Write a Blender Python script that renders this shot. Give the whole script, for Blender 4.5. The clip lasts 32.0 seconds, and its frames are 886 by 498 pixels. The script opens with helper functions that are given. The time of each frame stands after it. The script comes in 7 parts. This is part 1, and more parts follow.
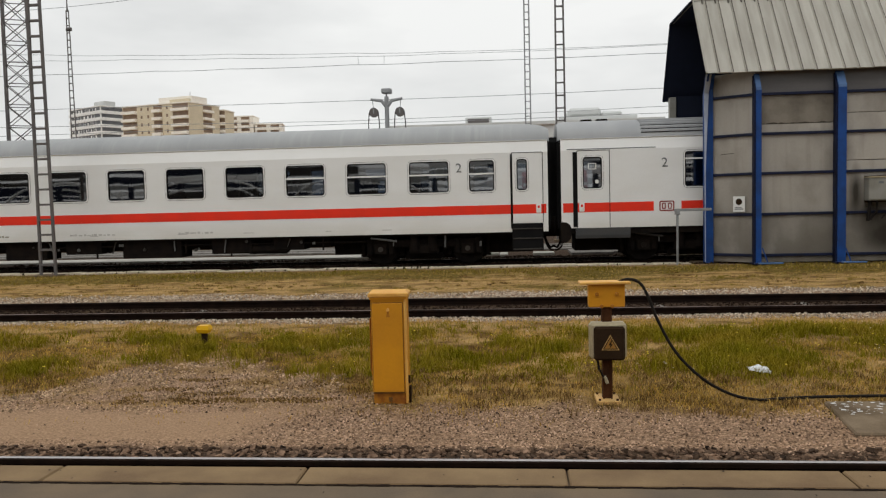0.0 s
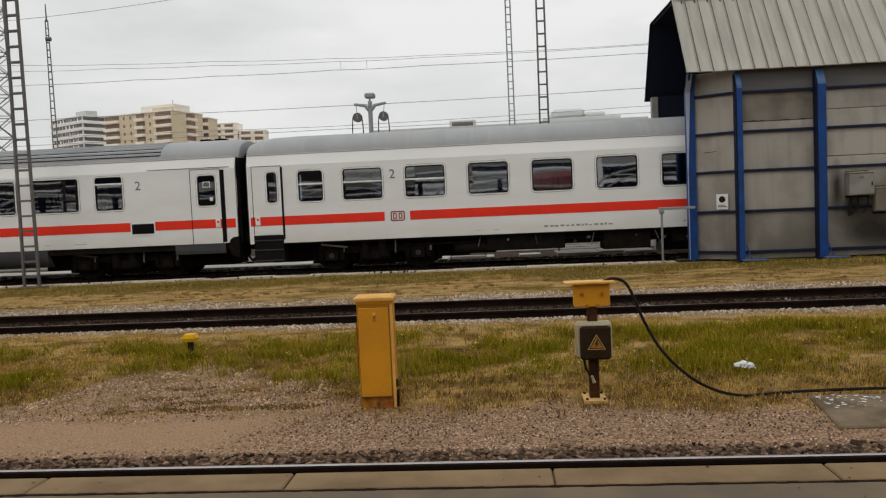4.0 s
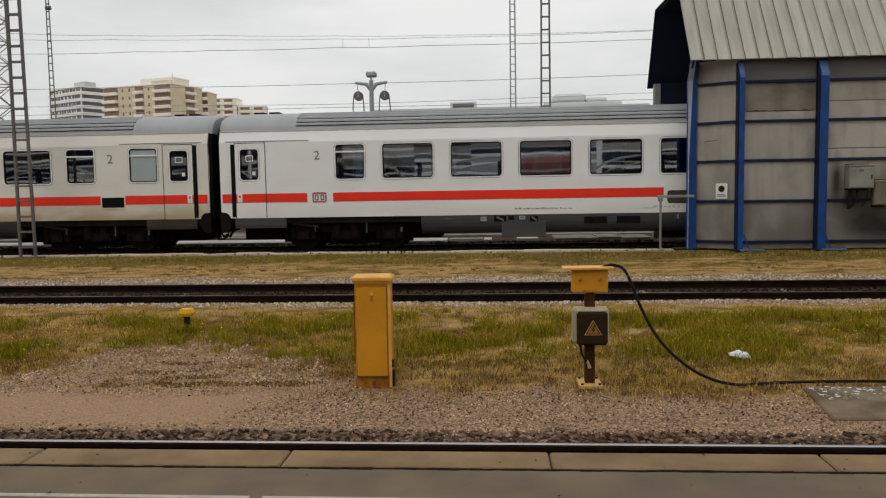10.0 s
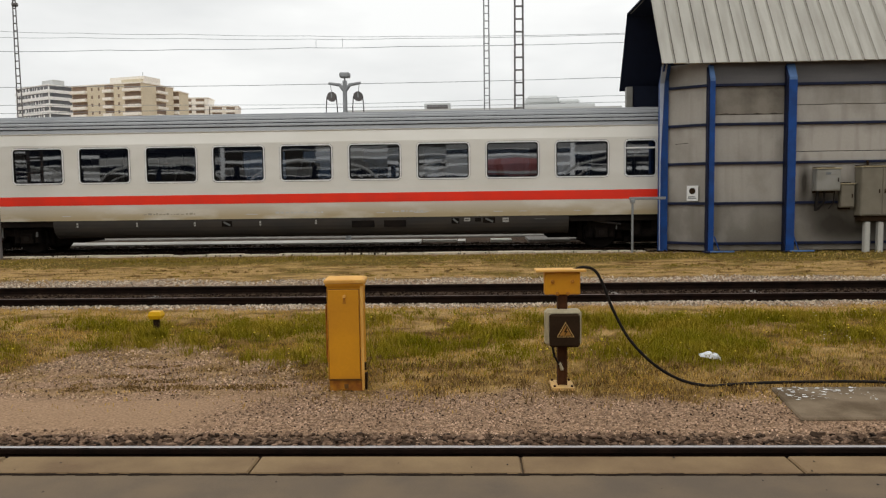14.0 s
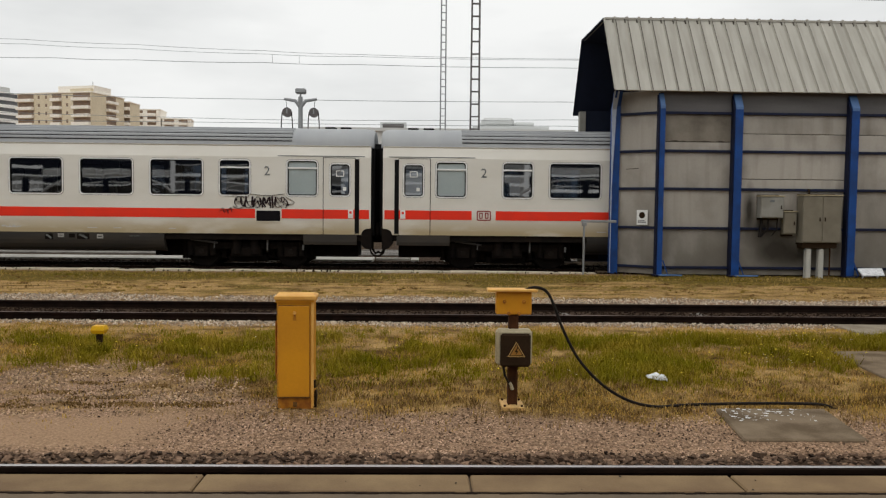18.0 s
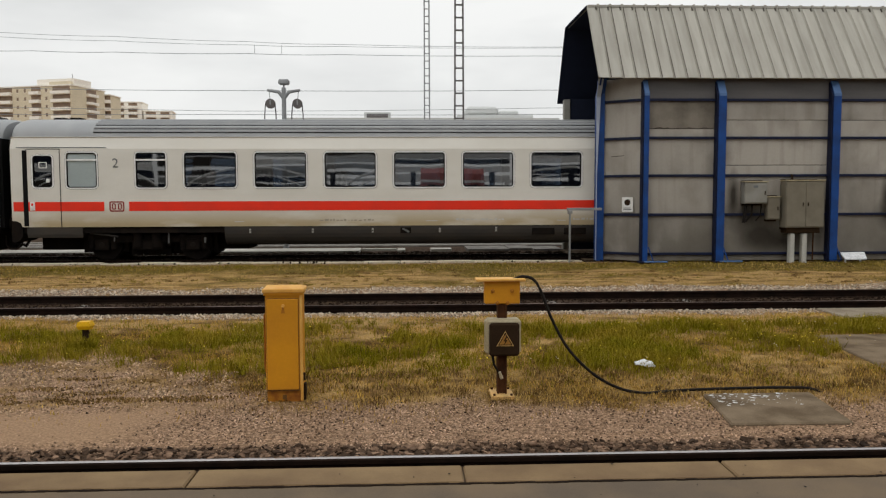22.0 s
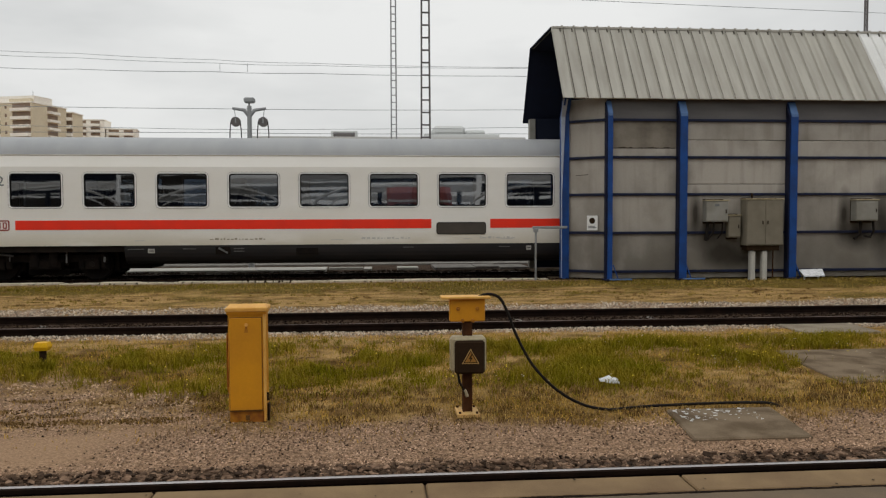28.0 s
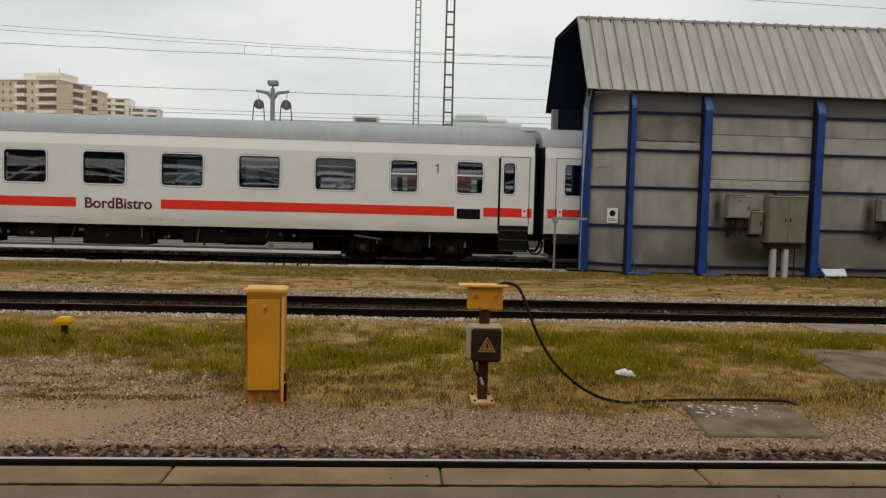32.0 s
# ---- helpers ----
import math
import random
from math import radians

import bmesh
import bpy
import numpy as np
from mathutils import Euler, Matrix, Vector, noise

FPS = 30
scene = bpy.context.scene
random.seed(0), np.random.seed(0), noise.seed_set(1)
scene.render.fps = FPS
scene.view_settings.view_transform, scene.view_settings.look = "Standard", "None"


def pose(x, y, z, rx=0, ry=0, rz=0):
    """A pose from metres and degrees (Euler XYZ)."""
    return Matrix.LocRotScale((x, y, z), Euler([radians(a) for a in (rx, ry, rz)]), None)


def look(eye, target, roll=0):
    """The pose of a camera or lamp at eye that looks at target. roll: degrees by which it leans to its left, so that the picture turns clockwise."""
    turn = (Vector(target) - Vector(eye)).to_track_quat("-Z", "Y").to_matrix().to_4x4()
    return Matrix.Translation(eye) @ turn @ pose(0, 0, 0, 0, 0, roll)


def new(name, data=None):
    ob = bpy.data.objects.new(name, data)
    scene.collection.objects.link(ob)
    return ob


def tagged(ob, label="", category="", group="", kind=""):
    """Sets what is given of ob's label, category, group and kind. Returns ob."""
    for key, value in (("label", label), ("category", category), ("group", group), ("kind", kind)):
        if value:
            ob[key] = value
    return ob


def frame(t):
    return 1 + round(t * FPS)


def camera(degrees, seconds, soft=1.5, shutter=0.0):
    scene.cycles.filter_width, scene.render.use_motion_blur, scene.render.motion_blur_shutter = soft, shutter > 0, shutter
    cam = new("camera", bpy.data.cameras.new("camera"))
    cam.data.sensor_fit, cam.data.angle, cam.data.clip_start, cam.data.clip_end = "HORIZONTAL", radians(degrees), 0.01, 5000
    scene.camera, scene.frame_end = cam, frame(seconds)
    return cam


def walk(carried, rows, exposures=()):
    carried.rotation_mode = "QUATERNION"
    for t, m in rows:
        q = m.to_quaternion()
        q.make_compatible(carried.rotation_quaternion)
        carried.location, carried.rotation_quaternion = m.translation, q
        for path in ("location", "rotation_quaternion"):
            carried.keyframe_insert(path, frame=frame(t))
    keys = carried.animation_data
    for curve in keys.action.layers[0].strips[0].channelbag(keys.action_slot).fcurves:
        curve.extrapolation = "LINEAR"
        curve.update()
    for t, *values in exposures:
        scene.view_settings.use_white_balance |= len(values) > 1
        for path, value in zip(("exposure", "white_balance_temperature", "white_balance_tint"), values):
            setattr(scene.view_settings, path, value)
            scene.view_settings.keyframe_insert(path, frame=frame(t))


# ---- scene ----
EYE = 1.8
cam = camera(59.68, 32.0, soft=1.25)
walk(cam, [(t, pose(x, y, EYE + z, 90 + p, r, h)) for t, p, r, h, x, y, z in [      # held in the hand: it sways by a few centimetres
    (0, -3.54, 1.41, 5.14, -0.007, -0.006, 0.003), (0.5, -3.64, 2.05, 4.36, 0.012, 0.009, 0.008), (1, -3.29, 2.45, 4.42, 0.010, 0.002, 0.007),
    (1.5, -3.31, 2.77, 4.08, 0.011, 0.012, 0.012), (2, -3.41, 2.83, 3.65, 0.001, -0.010, 0.007), (2.5, -3.43, 2.25, 4.00, 0.006, -0.012, 0.000),
    (4.5, -3.30, 2.60, 4.13, 0.014, -0.014, 0.000), (5, -3.70, 1.62, 4.31, -0.008, -0.014, 0.004), (5.5, -4.08, 0.88, 4.64, 0.002, -0.009, -0.004),
    (6, -4.36, 1.59, 3.64, -0.010, -0.033, 0.010), (6.5, -4.72, 1.39, 3.51, 0.001, -0.011, 0.006), (7, -4.78, 1.03, 3.78, 0.002, -0.007, 0.002),
    (7.5, -4.65, 1.03, 3.83, -0.005, -0.012, 0.004), (8, -4.76, 0.47, 4.03, 0.007, -0.003, -0.002), (8.5, -4.56, 2.02, 3.23, 0.012, -0.010, 0.004),
    (9, -4.56, 1.96, 3.15, 0.015, -0.003, 0.002), (9.5, -4.70, 0.63, 4.10, -0.002, -0.008, 0.006), (10, -4.68, 0.95, 3.98, -0.010, -0.003, -0.001),
    (10.5, -4.91, 0.85, 4.30, -0.004, -0.008, 0.000), (11, -4.88, 0.80, 4.25, 0.000, -0.012, 0.002), (11.5, -4.28, 1.80, 4.03, 0.007, -0.033, 0.000),
    (12, -4.73, 1.55, 3.62, -0.015, 0.001, 0.012), (12.5, -4.98, 0.85, 3.74, 0.005, 0.007, -0.001), (13, -5.25, 0.55, 2.72, -0.002, 0.006, 0.005),
    (13.5, -4.93, 0.88, 2.47, -0.005, 0.008, 0.003), (14, -4.63, 0.77, 2.06, -0.001, 0.015, 0.008), (14.5, -3.87, 0.85, 1.84, 0.010, 0.014, 0.003),
    (16.5, -2.93, -0.13, -0.88, 0.001, 0.011, 0.000), (17, -3.73, -1.63, -1.28, -0.006, -0.004, -0.005), (17.5, -3.44, -0.31, -1.59, -0.006, 0.015, 0.003),
    (18, -3.21, -0.58, -1.32, 0.001, 0.011, -0.000), (18.5, -2.95, 0.35, -0.52, -0.004, -0.025, -0.022), (19, -4.15, -0.83, -1.97, -0.016, -0.001, -0.001),
    (19.5, -4.00, -0.79, -1.76, -0.005, 0.002, 0.002), (20, -3.56, 0.40, -1.79, -0.013, -0.007, 0.005), (20.5, -3.33, 0.31, -1.66, -0.007, -0.003, -0.000),
    (21, -3.91, 0.15, -2.30, 0.000, 0.002, -0.006), (21.5, -4.45, -0.97, -1.72, -0.013, 0.011, 0.002), (22, -3.98, 0.18, -2.41, -0.015, 0.013, 0.008),
    (22.5, -3.84, 0.02, -2.15, -0.007, 0.012, -0.004), (23, -3.66, -0.39, -1.99, -0.009, 0.011, -0.000), (23.5, -3.50, 0.25, -1.97, -0.004, 0.016, -0.005),
    (24, -4.28, -0.72, -1.54, -0.001, 0.023, -0.008), (24.5, -4.05, -0.47, -1.66, -0.009, 0.016, 0.002), (25, -4.03, -1.56, -0.82, -0.015, -0.027, -0.019),
    (25.5, -4.22, -0.52, -2.72, -0.007, 0.009, 0.000), (27.5, -2.29, 0.29, -5.37, -0.009, 0.011, 0.004), (28, -2.60, 0.20, -4.83, 0.006, 0.008, 0.000),
    (28.5, -2.93, -0.94, -3.46, -0.016, 0.011, -0.001), (29, -2.99, 0.75, -4.19, 0.005, 0.004, -0.003), (29.5, -3.09, -0.84, -4.14, -0.012, 0.003, -0.007),
    (30, -2.98, -0.99, -3.82, -0.004, 0.012, -0.006), (30.5, -3.01, -0.49, -4.10, -0.002, 0.004, -0.006), (31, -3.41, -1.55, -3.33, -0.023, 0.002, -0.006),
    (31.5, -3.13, -1.48, -3.00, -0.006, -0.004, -0.012), (32, -3.50, -1.48, -3.41, -0.010, 0.004, -0.007),
]], [(0, -0.05), (1, -0.08), (2, -0.18), (5, -0.16), (8, -0.16), (12, -0.16), (13, 0.0), (14, 0.08), (17, 0.0), (21, -0.03), (24, -0.03), (25, 0.0), (28, -0.20), (32, -0.19)])

# how far the train has rolled to the right, in metres, from the start
ROLL = [
    (0, 0.00), (0.5, 2.31), (1, 4.55), (1.5, 6.78), (2, 9.01), (2.5, 11.14), (4.5, 20.15),
    (5, 22.20), (5.5, 24.38), (6, 26.57), (6.5, 28.72), (7, 30.90), (7.5, 32.94), (8.5, 37.23),
    (9, 39.43), (9.5, 41.64), (10, 43.59), (10.5, 45.69), (11, 47.79), (11.5, 49.88), (12, 51.97),
    (12.5, 53.91), (13, 55.96), (13.5, 58.10), (14.5, 62.30), (16.5, 70.56), (17, 72.67), (17.5, 74.72),
    (18, 76.65), (18.5, 78.74), (19, 80.87), (19.5, 82.93), (20, 85.01), (21.5, 91.21), (22, 93.33),
    (22.5, 95.46), (23, 97.41), (23.5, 99.50), (24, 101.57), (24.5, 103.69), (25, 105.76), (28, 118.04),
    (28.5, 120.14), (29, 122.25), (29.5, 124.38), (30, 126.48), (30.5, 128.42), (31, 130.55), (31.5, 132.63),
    (32, 134.73),
]
# ---------------------------------------------------------------- light
world = bpy.data.worlds.new("overcast")
scene.world = world
world.use_nodes = True
wn, wl = world.node_tree.nodes, world.node_tree.links
wn.clear()
w_out = wn.new("ShaderNodeOutputWorld")
w_bg = wn.new("ShaderNodeBackground")
w_sky = wn.new("ShaderNodeTexSky")
w_sky.sky_type = "NISHITA"
w_sky.sun_disc = False
w_sky.sun_elevation = radians(50)
w_sky.sun_rotation = radians(205)
w_co = wn.new("ShaderNodeTexCoord")
w_sep = wn.new("ShaderNodeSeparateXYZ")
w_map = wn.new("ShaderNodeMapping")
w_map.inputs["Scale"].default_value = (1.0, 1.0, 3.2)
w_noise = wn.new("ShaderNodeTexNoise")
w_noise.inputs["Scale"].default_value = 2.3
w_noise.inputs["Detail"].default_value = 5.0
w_noise.inputs["Roughness"].default_value = 0.5
w_ramp = wn.new("ShaderNodeValToRGB")
w_ramp.color_ramp.elements[0].position = 0.36
w_ramp.color_ramp.elements[0].color = (0.76, 0.77, 0.765, 1)
w_ramp.color_ramp.elements[1].position = 0.60
w_ramp.color_ramp.elements[1].color = (0.97, 0.975, 0.96, 1)
w_up = wn.new("ShaderNodeMapRange")            # an overcast sky is brighter overhead than at the horizon
w_up.inputs[1].default_value, w_up.inputs[2].default_value = 0.12, 1.0
w_up.inputs[3].default_value, w_up.inputs[4].default_value = 0.95, 1.25
w_mul = wn.new("ShaderNodeVectorMath")
w_mul.operation = "SCALE"
w_mix = wn.new("ShaderNodeMix")
w_mix.data_type = "RGBA"
w_mix.inputs[0].default_value = 0.97
w_skys = wn.new("ShaderNodeVectorMath")
w_skys.operation = "SCALE"
w_skys.inputs["Scale"].default_value = 0.1
wl.new(w_co.outputs["Generated"], w_map.inputs["Vector"])
wl.new(w_map.outputs[0], w_noise.inputs["Vector"])
wl.new(w_noise.outputs[0], w_ramp.inputs[0])
wl.new(w_co.outputs["Generated"], w_sep.inputs[0])
wl.new(w_sep.outputs[2], w_up.inputs[0])
wl.new(w_ramp.outputs[0], w_mul.inputs[0])
wl.new(w_up.outputs[0], w_mul.inputs["Scale"])
wl.new(w_sky.outputs[0], w_skys.inputs[0])
wl.new(w_skys.outputs[0], w_mix.inputs[6])
wl.new(w_mul.outputs[0], w_mix.inputs[7])
wl.new(w_mix.outputs[2], w_bg.inputs[0])
wl.new(w_bg.outputs[0], w_out.inputs[0])

sun = new("sun", bpy.data.lights.new("sun", "SUN"))
sun.data.energy = 0.55
sun.data.angle = radians(25)
sun.data.color = (1.0, 0.97, 0.92)
sun.matrix_world = look((-8, -18, 30), (0, 0, 0))


# ---------------------------------------------------------------- mesh and material helpers
class Mesh:
    """Collects plain geometry; build() makes one mesh of it."""

    def __init__(self):
        self.v, self.f, self.s, self.m = [], [], [], []

    def add(self, verts, faces, smooth=False, slot=0):
        n = len(self.v)
        self.v.extend(tuple(p) for p in verts)
        for face in faces:
            self.f.append(tuple(n + i for i in face))
            self.s.append(smooth)
            self.m.append(slot)
        return self

    def box(self, x0, x1, y0, y1, z0, z1, c=0.0, slot=0):
        """An upright box, with its edges chamfered by c."""
        if c <= 0:
            vs = [(x, y, z) for z in (z0, z1) for y in (y0, y1) for x in (x0, x1)]
            return self.add(vs, [(0, 2, 3, 1), (4, 5, 7, 6), (0, 1, 5, 4), (2, 6, 7, 3), (0, 4, 6, 2), (1, 3, 7, 5)], slot=slot)
        vs, idx = [], {}
        xs, ys, zs = (x0, x1), (y0, y1), (z0, z1)
        for i in range(2):
            for j in range(2):
                for k in range(2):
                    sx, sy, sz = (1 - 2 * i) * c, (1 - 2 * j) * c, (1 - 2 * k) * c
                    for a, p in enumerate(((xs[i], ys[j] + sy, zs[k] + sz), (xs[i] + sx, ys[j], zs[k] + sz), (xs[i] + sx, ys[j] + sy, zs[k]))):
                        idx[i, j, k, a] = len(vs)
                        vs.append(p)
        fs = []
        for i in range(2):
            q = [idx[i, 0, 0, 0], idx[i, 0, 1, 0], idx[i, 1, 1, 0], idx[i, 1, 0, 0]]
            fs.append(q if i == 0 else q[::-1])
            q = [idx[0, i, 0, 1], idx[1, i, 0, 1], idx[1, i, 1, 1], idx[0, i, 1, 1]]
            fs.append(q if i == 0 else q[::-1])
            q = [idx[0, 0, i, 2], idx[0, 1, i, 2], idx[1, 1, i, 2], idx[1, 0, i, 2]]
            fs.append(q if i == 0 else q[::-1])
        for i in range(2):
            for j in range(2):
                fs.append([idx[i, j, 0, 0], idx[i, j, 1, 0], idx[i, j, 1, 1], idx[i, j, 0, 1]])
                fs.append([idx[i, 0, j, 0], idx[i, 1, j, 0], idx[i, 1, j, 2], idx[i, 0, j, 2]])
                fs.append([idx[0, i, j, 1], idx[1, i, j, 1], idx[1, i, j, 2], idx[0, i, j, 2]])
                for k in range(2):
                    fs.append([idx[i, j, k, a] for a in range(3)])
        return self.add(vs, fs, slot=slot)

    def tube(self, path, r, seg=8, caps=True, smooth=True, slot=0):
        """A round bar along a path; r is one radius or one for each point."""
        pts = [Vector(p) for p in path]
        rs = r if isinstance(r, (list, tuple)) else [r] * len(pts)
        vs, fs = [], []
        for i, p in enumerate(pts):
            d = (pts[min(i + 1, len(pts) - 1)] - pts[max(i - 1, 0)]).normalized()
            a = d.cross(Vector((0, 0, 1)) if abs(d.z) < 0.9 else Vector((0, 1, 0))).normalized()
            b = d.cross(a)
            for k in range(seg):
                w = 2 * math.pi * k / seg
                vs.append(p + (a * math.cos(w) + b * math.sin(w)) * rs[i])
        for i in range(len(pts) - 1):
            for k in range(seg):
                k2 = (k + 1) % seg
                fs.append((i * seg + k, i * seg + k2, (i + 1) * seg + k2, (i + 1) * seg + k))
        self.add(vs, fs, smooth, slot)
        if caps:
            n = len(pts) - 1
            self.add(vs[:seg], [tuple(range(seg))], slot=slot)
            self.add(vs[n * seg:], [tuple(range(seg))[::-1]], slot=slot)
        return self

    def bar(self, a, b, w, h=None, slot=0):
        """A square bar from a to b."""
        a, b = Vector(a), Vector(b)
        h = h or w
        d = (b - a).normalized()
        s = d.cross(Vector((0, 0, 1)) if abs(d.z) < 0.9 else Vector((0, 1, 0))).normalized()
        t = d.cross(s)
        vs = [p + s * i * w / 2 + t * j * h / 2 for p in (a, b) for i, j in ((-1, -1), (1, -1), (1, 1), (-1, 1))]
        return self.add(vs, [(0, 1, 2, 3), (7, 6, 5, 4), (0, 4, 5, 1), (1, 5, 6, 2), (2, 6, 7, 3), (3, 7, 4, 0)], slot=slot)

    def prism(self, outline, x0, x1, smooth=False, caps=True, closed=True, slot=0):
        """An outline of (y, z) drawn out along x."""
        n = len(outline)
        vs = [(x, y, z) for x in (x0, x1) for y, z in outline]
        rng = range(n if closed else n - 1)
        self.add(vs, [(i, (i + 1) % n, n + (i + 1) % n, n + i) for i in rng], smooth, slot)
        if caps and closed:
            self.add(vs, [tuple(range(n))[::-1], tuple(range(n, 2 * n))], slot=slot)
        return self

    def build(self, name, materials):
        me = bpy.data.meshes.new(name)
        me.from_pydata(self.v, [], self.f)
        for m in materials if isinstance(materials, (list, tuple)) else [materials]:
            me.materials.append(m)
        me.polygons.foreach_set("use_smooth", self.s)
        me.polygons.foreach_set("material_index", self.m)
        me.update()
        return me


def part(name, mesh, material, parent, label="", at=None):
    """One mesh object under a thing or under a part. mesh: a Mesh, or mesh data that is shared."""
    data = mesh.build(name, material) if isinstance(mesh, Mesh) else mesh
    ob = new(name, data)
    ob.parent = parent
    if at is not None:
        ob.matrix_basis = at
    if label:
        tagged(ob, label)
    return ob


def thing(name, label, category, group="", kind="", at=None, mesh=None, material=None):
    """A top-level thing: an Empty that carries parts, or one mesh."""
    ob = new(name, mesh.build(name, material) if mesh else None)
    if at is not None:
        ob.matrix_basis = at
    return tagged(ob, label, category, group, kind)


def curve_path(pts, steps=8):
    """A smooth path through points (Catmull-Rom)."""
    ps = [Vector(p) for p in pts]
    ps = [2 * ps[0] - ps[1]] + ps + [2 * ps[-1] - ps[-2]]
    out = []
    for i in range(1, len(ps) - 2):
        a, b, c, d = ps[i - 1:i + 3]
        for k in range(steps):
            t = k / steps
            out.append(0.5 * (2 * b + (c - a) * t + (2 * a - 5 * b + 4 * c - d) * t * t + (3 * b - a - 3 * c + d) * t ** 3))
    return out + [ps[-2]]


def material(name, colour, rough=0.6, metal=0.0, second=None, scale=4.0, amount=0.5, grain=60.0, bump=0.0, spread=(0.35, 0.65), random_tint=0.0,
             stretch=(1, 1, 1), island=False, spec=0.22, speckle=0.12, dirt=None, streak=None, blots=()):
    """A surface with variation at two scales: stains of a second colour, and a fine grain that also gives relief."""
    m = bpy.data.materials.new(name)
    m.use_nodes = True
    n, l = m.node_tree.nodes, m.node_tree.links
    b = n["Principled BSDF"]
    b.inputs["Roughness"].default_value = rough
    b.inputs["Metallic"].default_value = metal
    b.inputs["Specular IOR Level"].default_value = spec
    second = second or tuple(c * 0.72 for c in colour)
    co = n.new("ShaderNodeTexCoord")
    mp = n.new("ShaderNodeMapping")
    mp.inputs["Scale"].default_value = stretch
    if random_tint and not island:                 # alike pieces take different parts of the pattern
        info, shift = n.new("ShaderNodeObjectInfo"), n.new("ShaderNodeVectorMath")
        shift.operation = "MULTIPLY_ADD"
        shift.inputs[1].default_value = (31.0, 17.0, 23.0)
        l.new(info.outputs["Random"], shift.inputs[0])
        l.new(co.outputs["Object"], shift.inputs[2])
        l.new(shift.outputs[0], mp.inputs["Vector"])
    else:
        l.new(co.outputs["Object"], mp.inputs["Vector"])
    big, fine = n.new("ShaderNodeTexNoise"), n.new("ShaderNodeTexNoise")
    big.inputs["Scale"].default_value, big.inputs["Detail"].default_value = scale, 6.0
    fine.inputs["Scale"].default_value, fine.inputs["Detail"].default_value = grain, 3.0
    l.new(mp.outputs[0], big.inputs["Vector"])
    l.new(co.outputs["Object"], fine.inputs["Vector"])
    ramp = n.new("ShaderNodeMapRange")
    ramp.inputs[1].default_value, ramp.inputs[2].default_value = spread
    ramp.inputs[4].default_value = amount
    l.new(big.outputs[0], ramp.inputs[0])
    mix = n.new("ShaderNodeMix")
    mix.data_type = "RGBA"
    mix.inputs[6].default_value, mix.inputs[7].default_value = (*colour, 1), (*second, 1)
    l.new(ramp.outputs[0], mix.inputs[0])
    hsv = n.new("ShaderNodeHueSaturation")
    val = n.new("ShaderNodeMapRange")
    val.inputs[1].default_value, val.inputs[2].default_value = 0.3, 0.7
    val.inputs[3].default_value, val.inputs[4].default_value = 1 - speckle, 1 + speckle
    l.new(fine.outputs[0], val.inputs[0])
    base = mix.outputs[2]
    if dirt:                                       # road dirt that has splashed up from below: colour, height where it ends, height where it is full
        sep, up, blot, dm = n.new("ShaderNodeSeparateXYZ"), n.new("ShaderNodeMapRange"), n.new("ShaderNodeMath"), n.new("ShaderNodeMix")
        dm.data_type = "RGBA"
        dm.inputs[7].default_value = (*dirt[0], 1)
        up.inputs[1].default_value, up.inputs[2].default_value, up.inputs[4].default_value = dirt[1], dirt[2], dirt[3]
        blot.operation = "MULTIPLY"
        l.new(co.outputs["Object"], sep.inputs[0])
        l.new(sep.outputs[2], up.inputs[0])
        l.new(up.outputs[0], blot.inputs[0])
        wear = n.new("ShaderNodeMapRange")
        wear.inputs[1].default_value, wear.inputs[2].default_value = 0.12, 0.5
        l.new(big.outputs[0], wear.inputs[0])
        l.new(wear.outputs[0], blot.inputs[1])
        l.new(blot.outputs[0], dm.inputs[0])
        l.new(base, dm.inputs[6])
        base = dm.outputs[2]
    if streak:                                     # rain streaks that run down: colour, how strong, how close together
        sm, sn, sr, sx = n.new("ShaderNodeMapping"), n.new("ShaderNodeTexNoise"), n.new("ShaderNodeMapRange"), n.new("ShaderNodeMix")
        sm.inputs["Scale"].default_value = (streak[2], streak[2] * 0.3, 0.30)
        sn.inputs["Scale"].default_value, sn.inputs["Detail"].default_value = 1.0, 4.0
        sr.inputs[1].default_value, sr.inputs[2].default_value, sr.inputs[4].default_value = 0.52, 0.72, streak[1]
        sx.data_type = "RGBA"
        sx.inputs[7].default_value = (*streak[0], 1)
        l.new(mp.outputs[0], sm.inputs["Vector"])
        l.new(sm.outputs[0], sn.inputs["Vector"])
        l.new(sn.outputs[0], sr.inputs[0])
        l.new(sr.outputs[0], sx.inputs[0])
        l.new(base, sx.inputs[6])
        base = sx.outputs[2]
    for cx, cz, rx, rz in blots:                   # soot, algae and on the far panels shade, in ragged blots: the middle and the reach, across and up
        place, shape, far, edge, bm_ = n.new("ShaderNodeMapping"), n.new("ShaderNodeVectorMath"), n.new("ShaderNodeMath"), n.new("ShaderNodeMapRange"), n.new("ShaderNodeMix")
        place.inputs["Location"].default_value, place.inputs["Scale"].default_value = (-cx / rx, 0, -cz / rz), (1 / rx, 0, 1 / rz)
        shape.operation, far.operation, bm_.data_type = "LENGTH", "MULTIPLY_ADD", "RGBA"
        far.inputs[1].default_value = 1.6
        edge.inputs[1].default_value, edge.inputs[2].default_value, edge.inputs[3].default_value, edge.inputs[4].default_value = 1.0, 2.1, 0.93, 0.0
        bm_.inputs[7].default_value = (0.026, 0.021, 0.015, 1)
        l.new(co.outputs["Object"], place.inputs["Vector"])
        l.new(place.outputs[0], shape.inputs[0])
        l.new(big.outputs[0], far.inputs[0])
        l.new(shape.outputs["Value"], far.inputs[2])
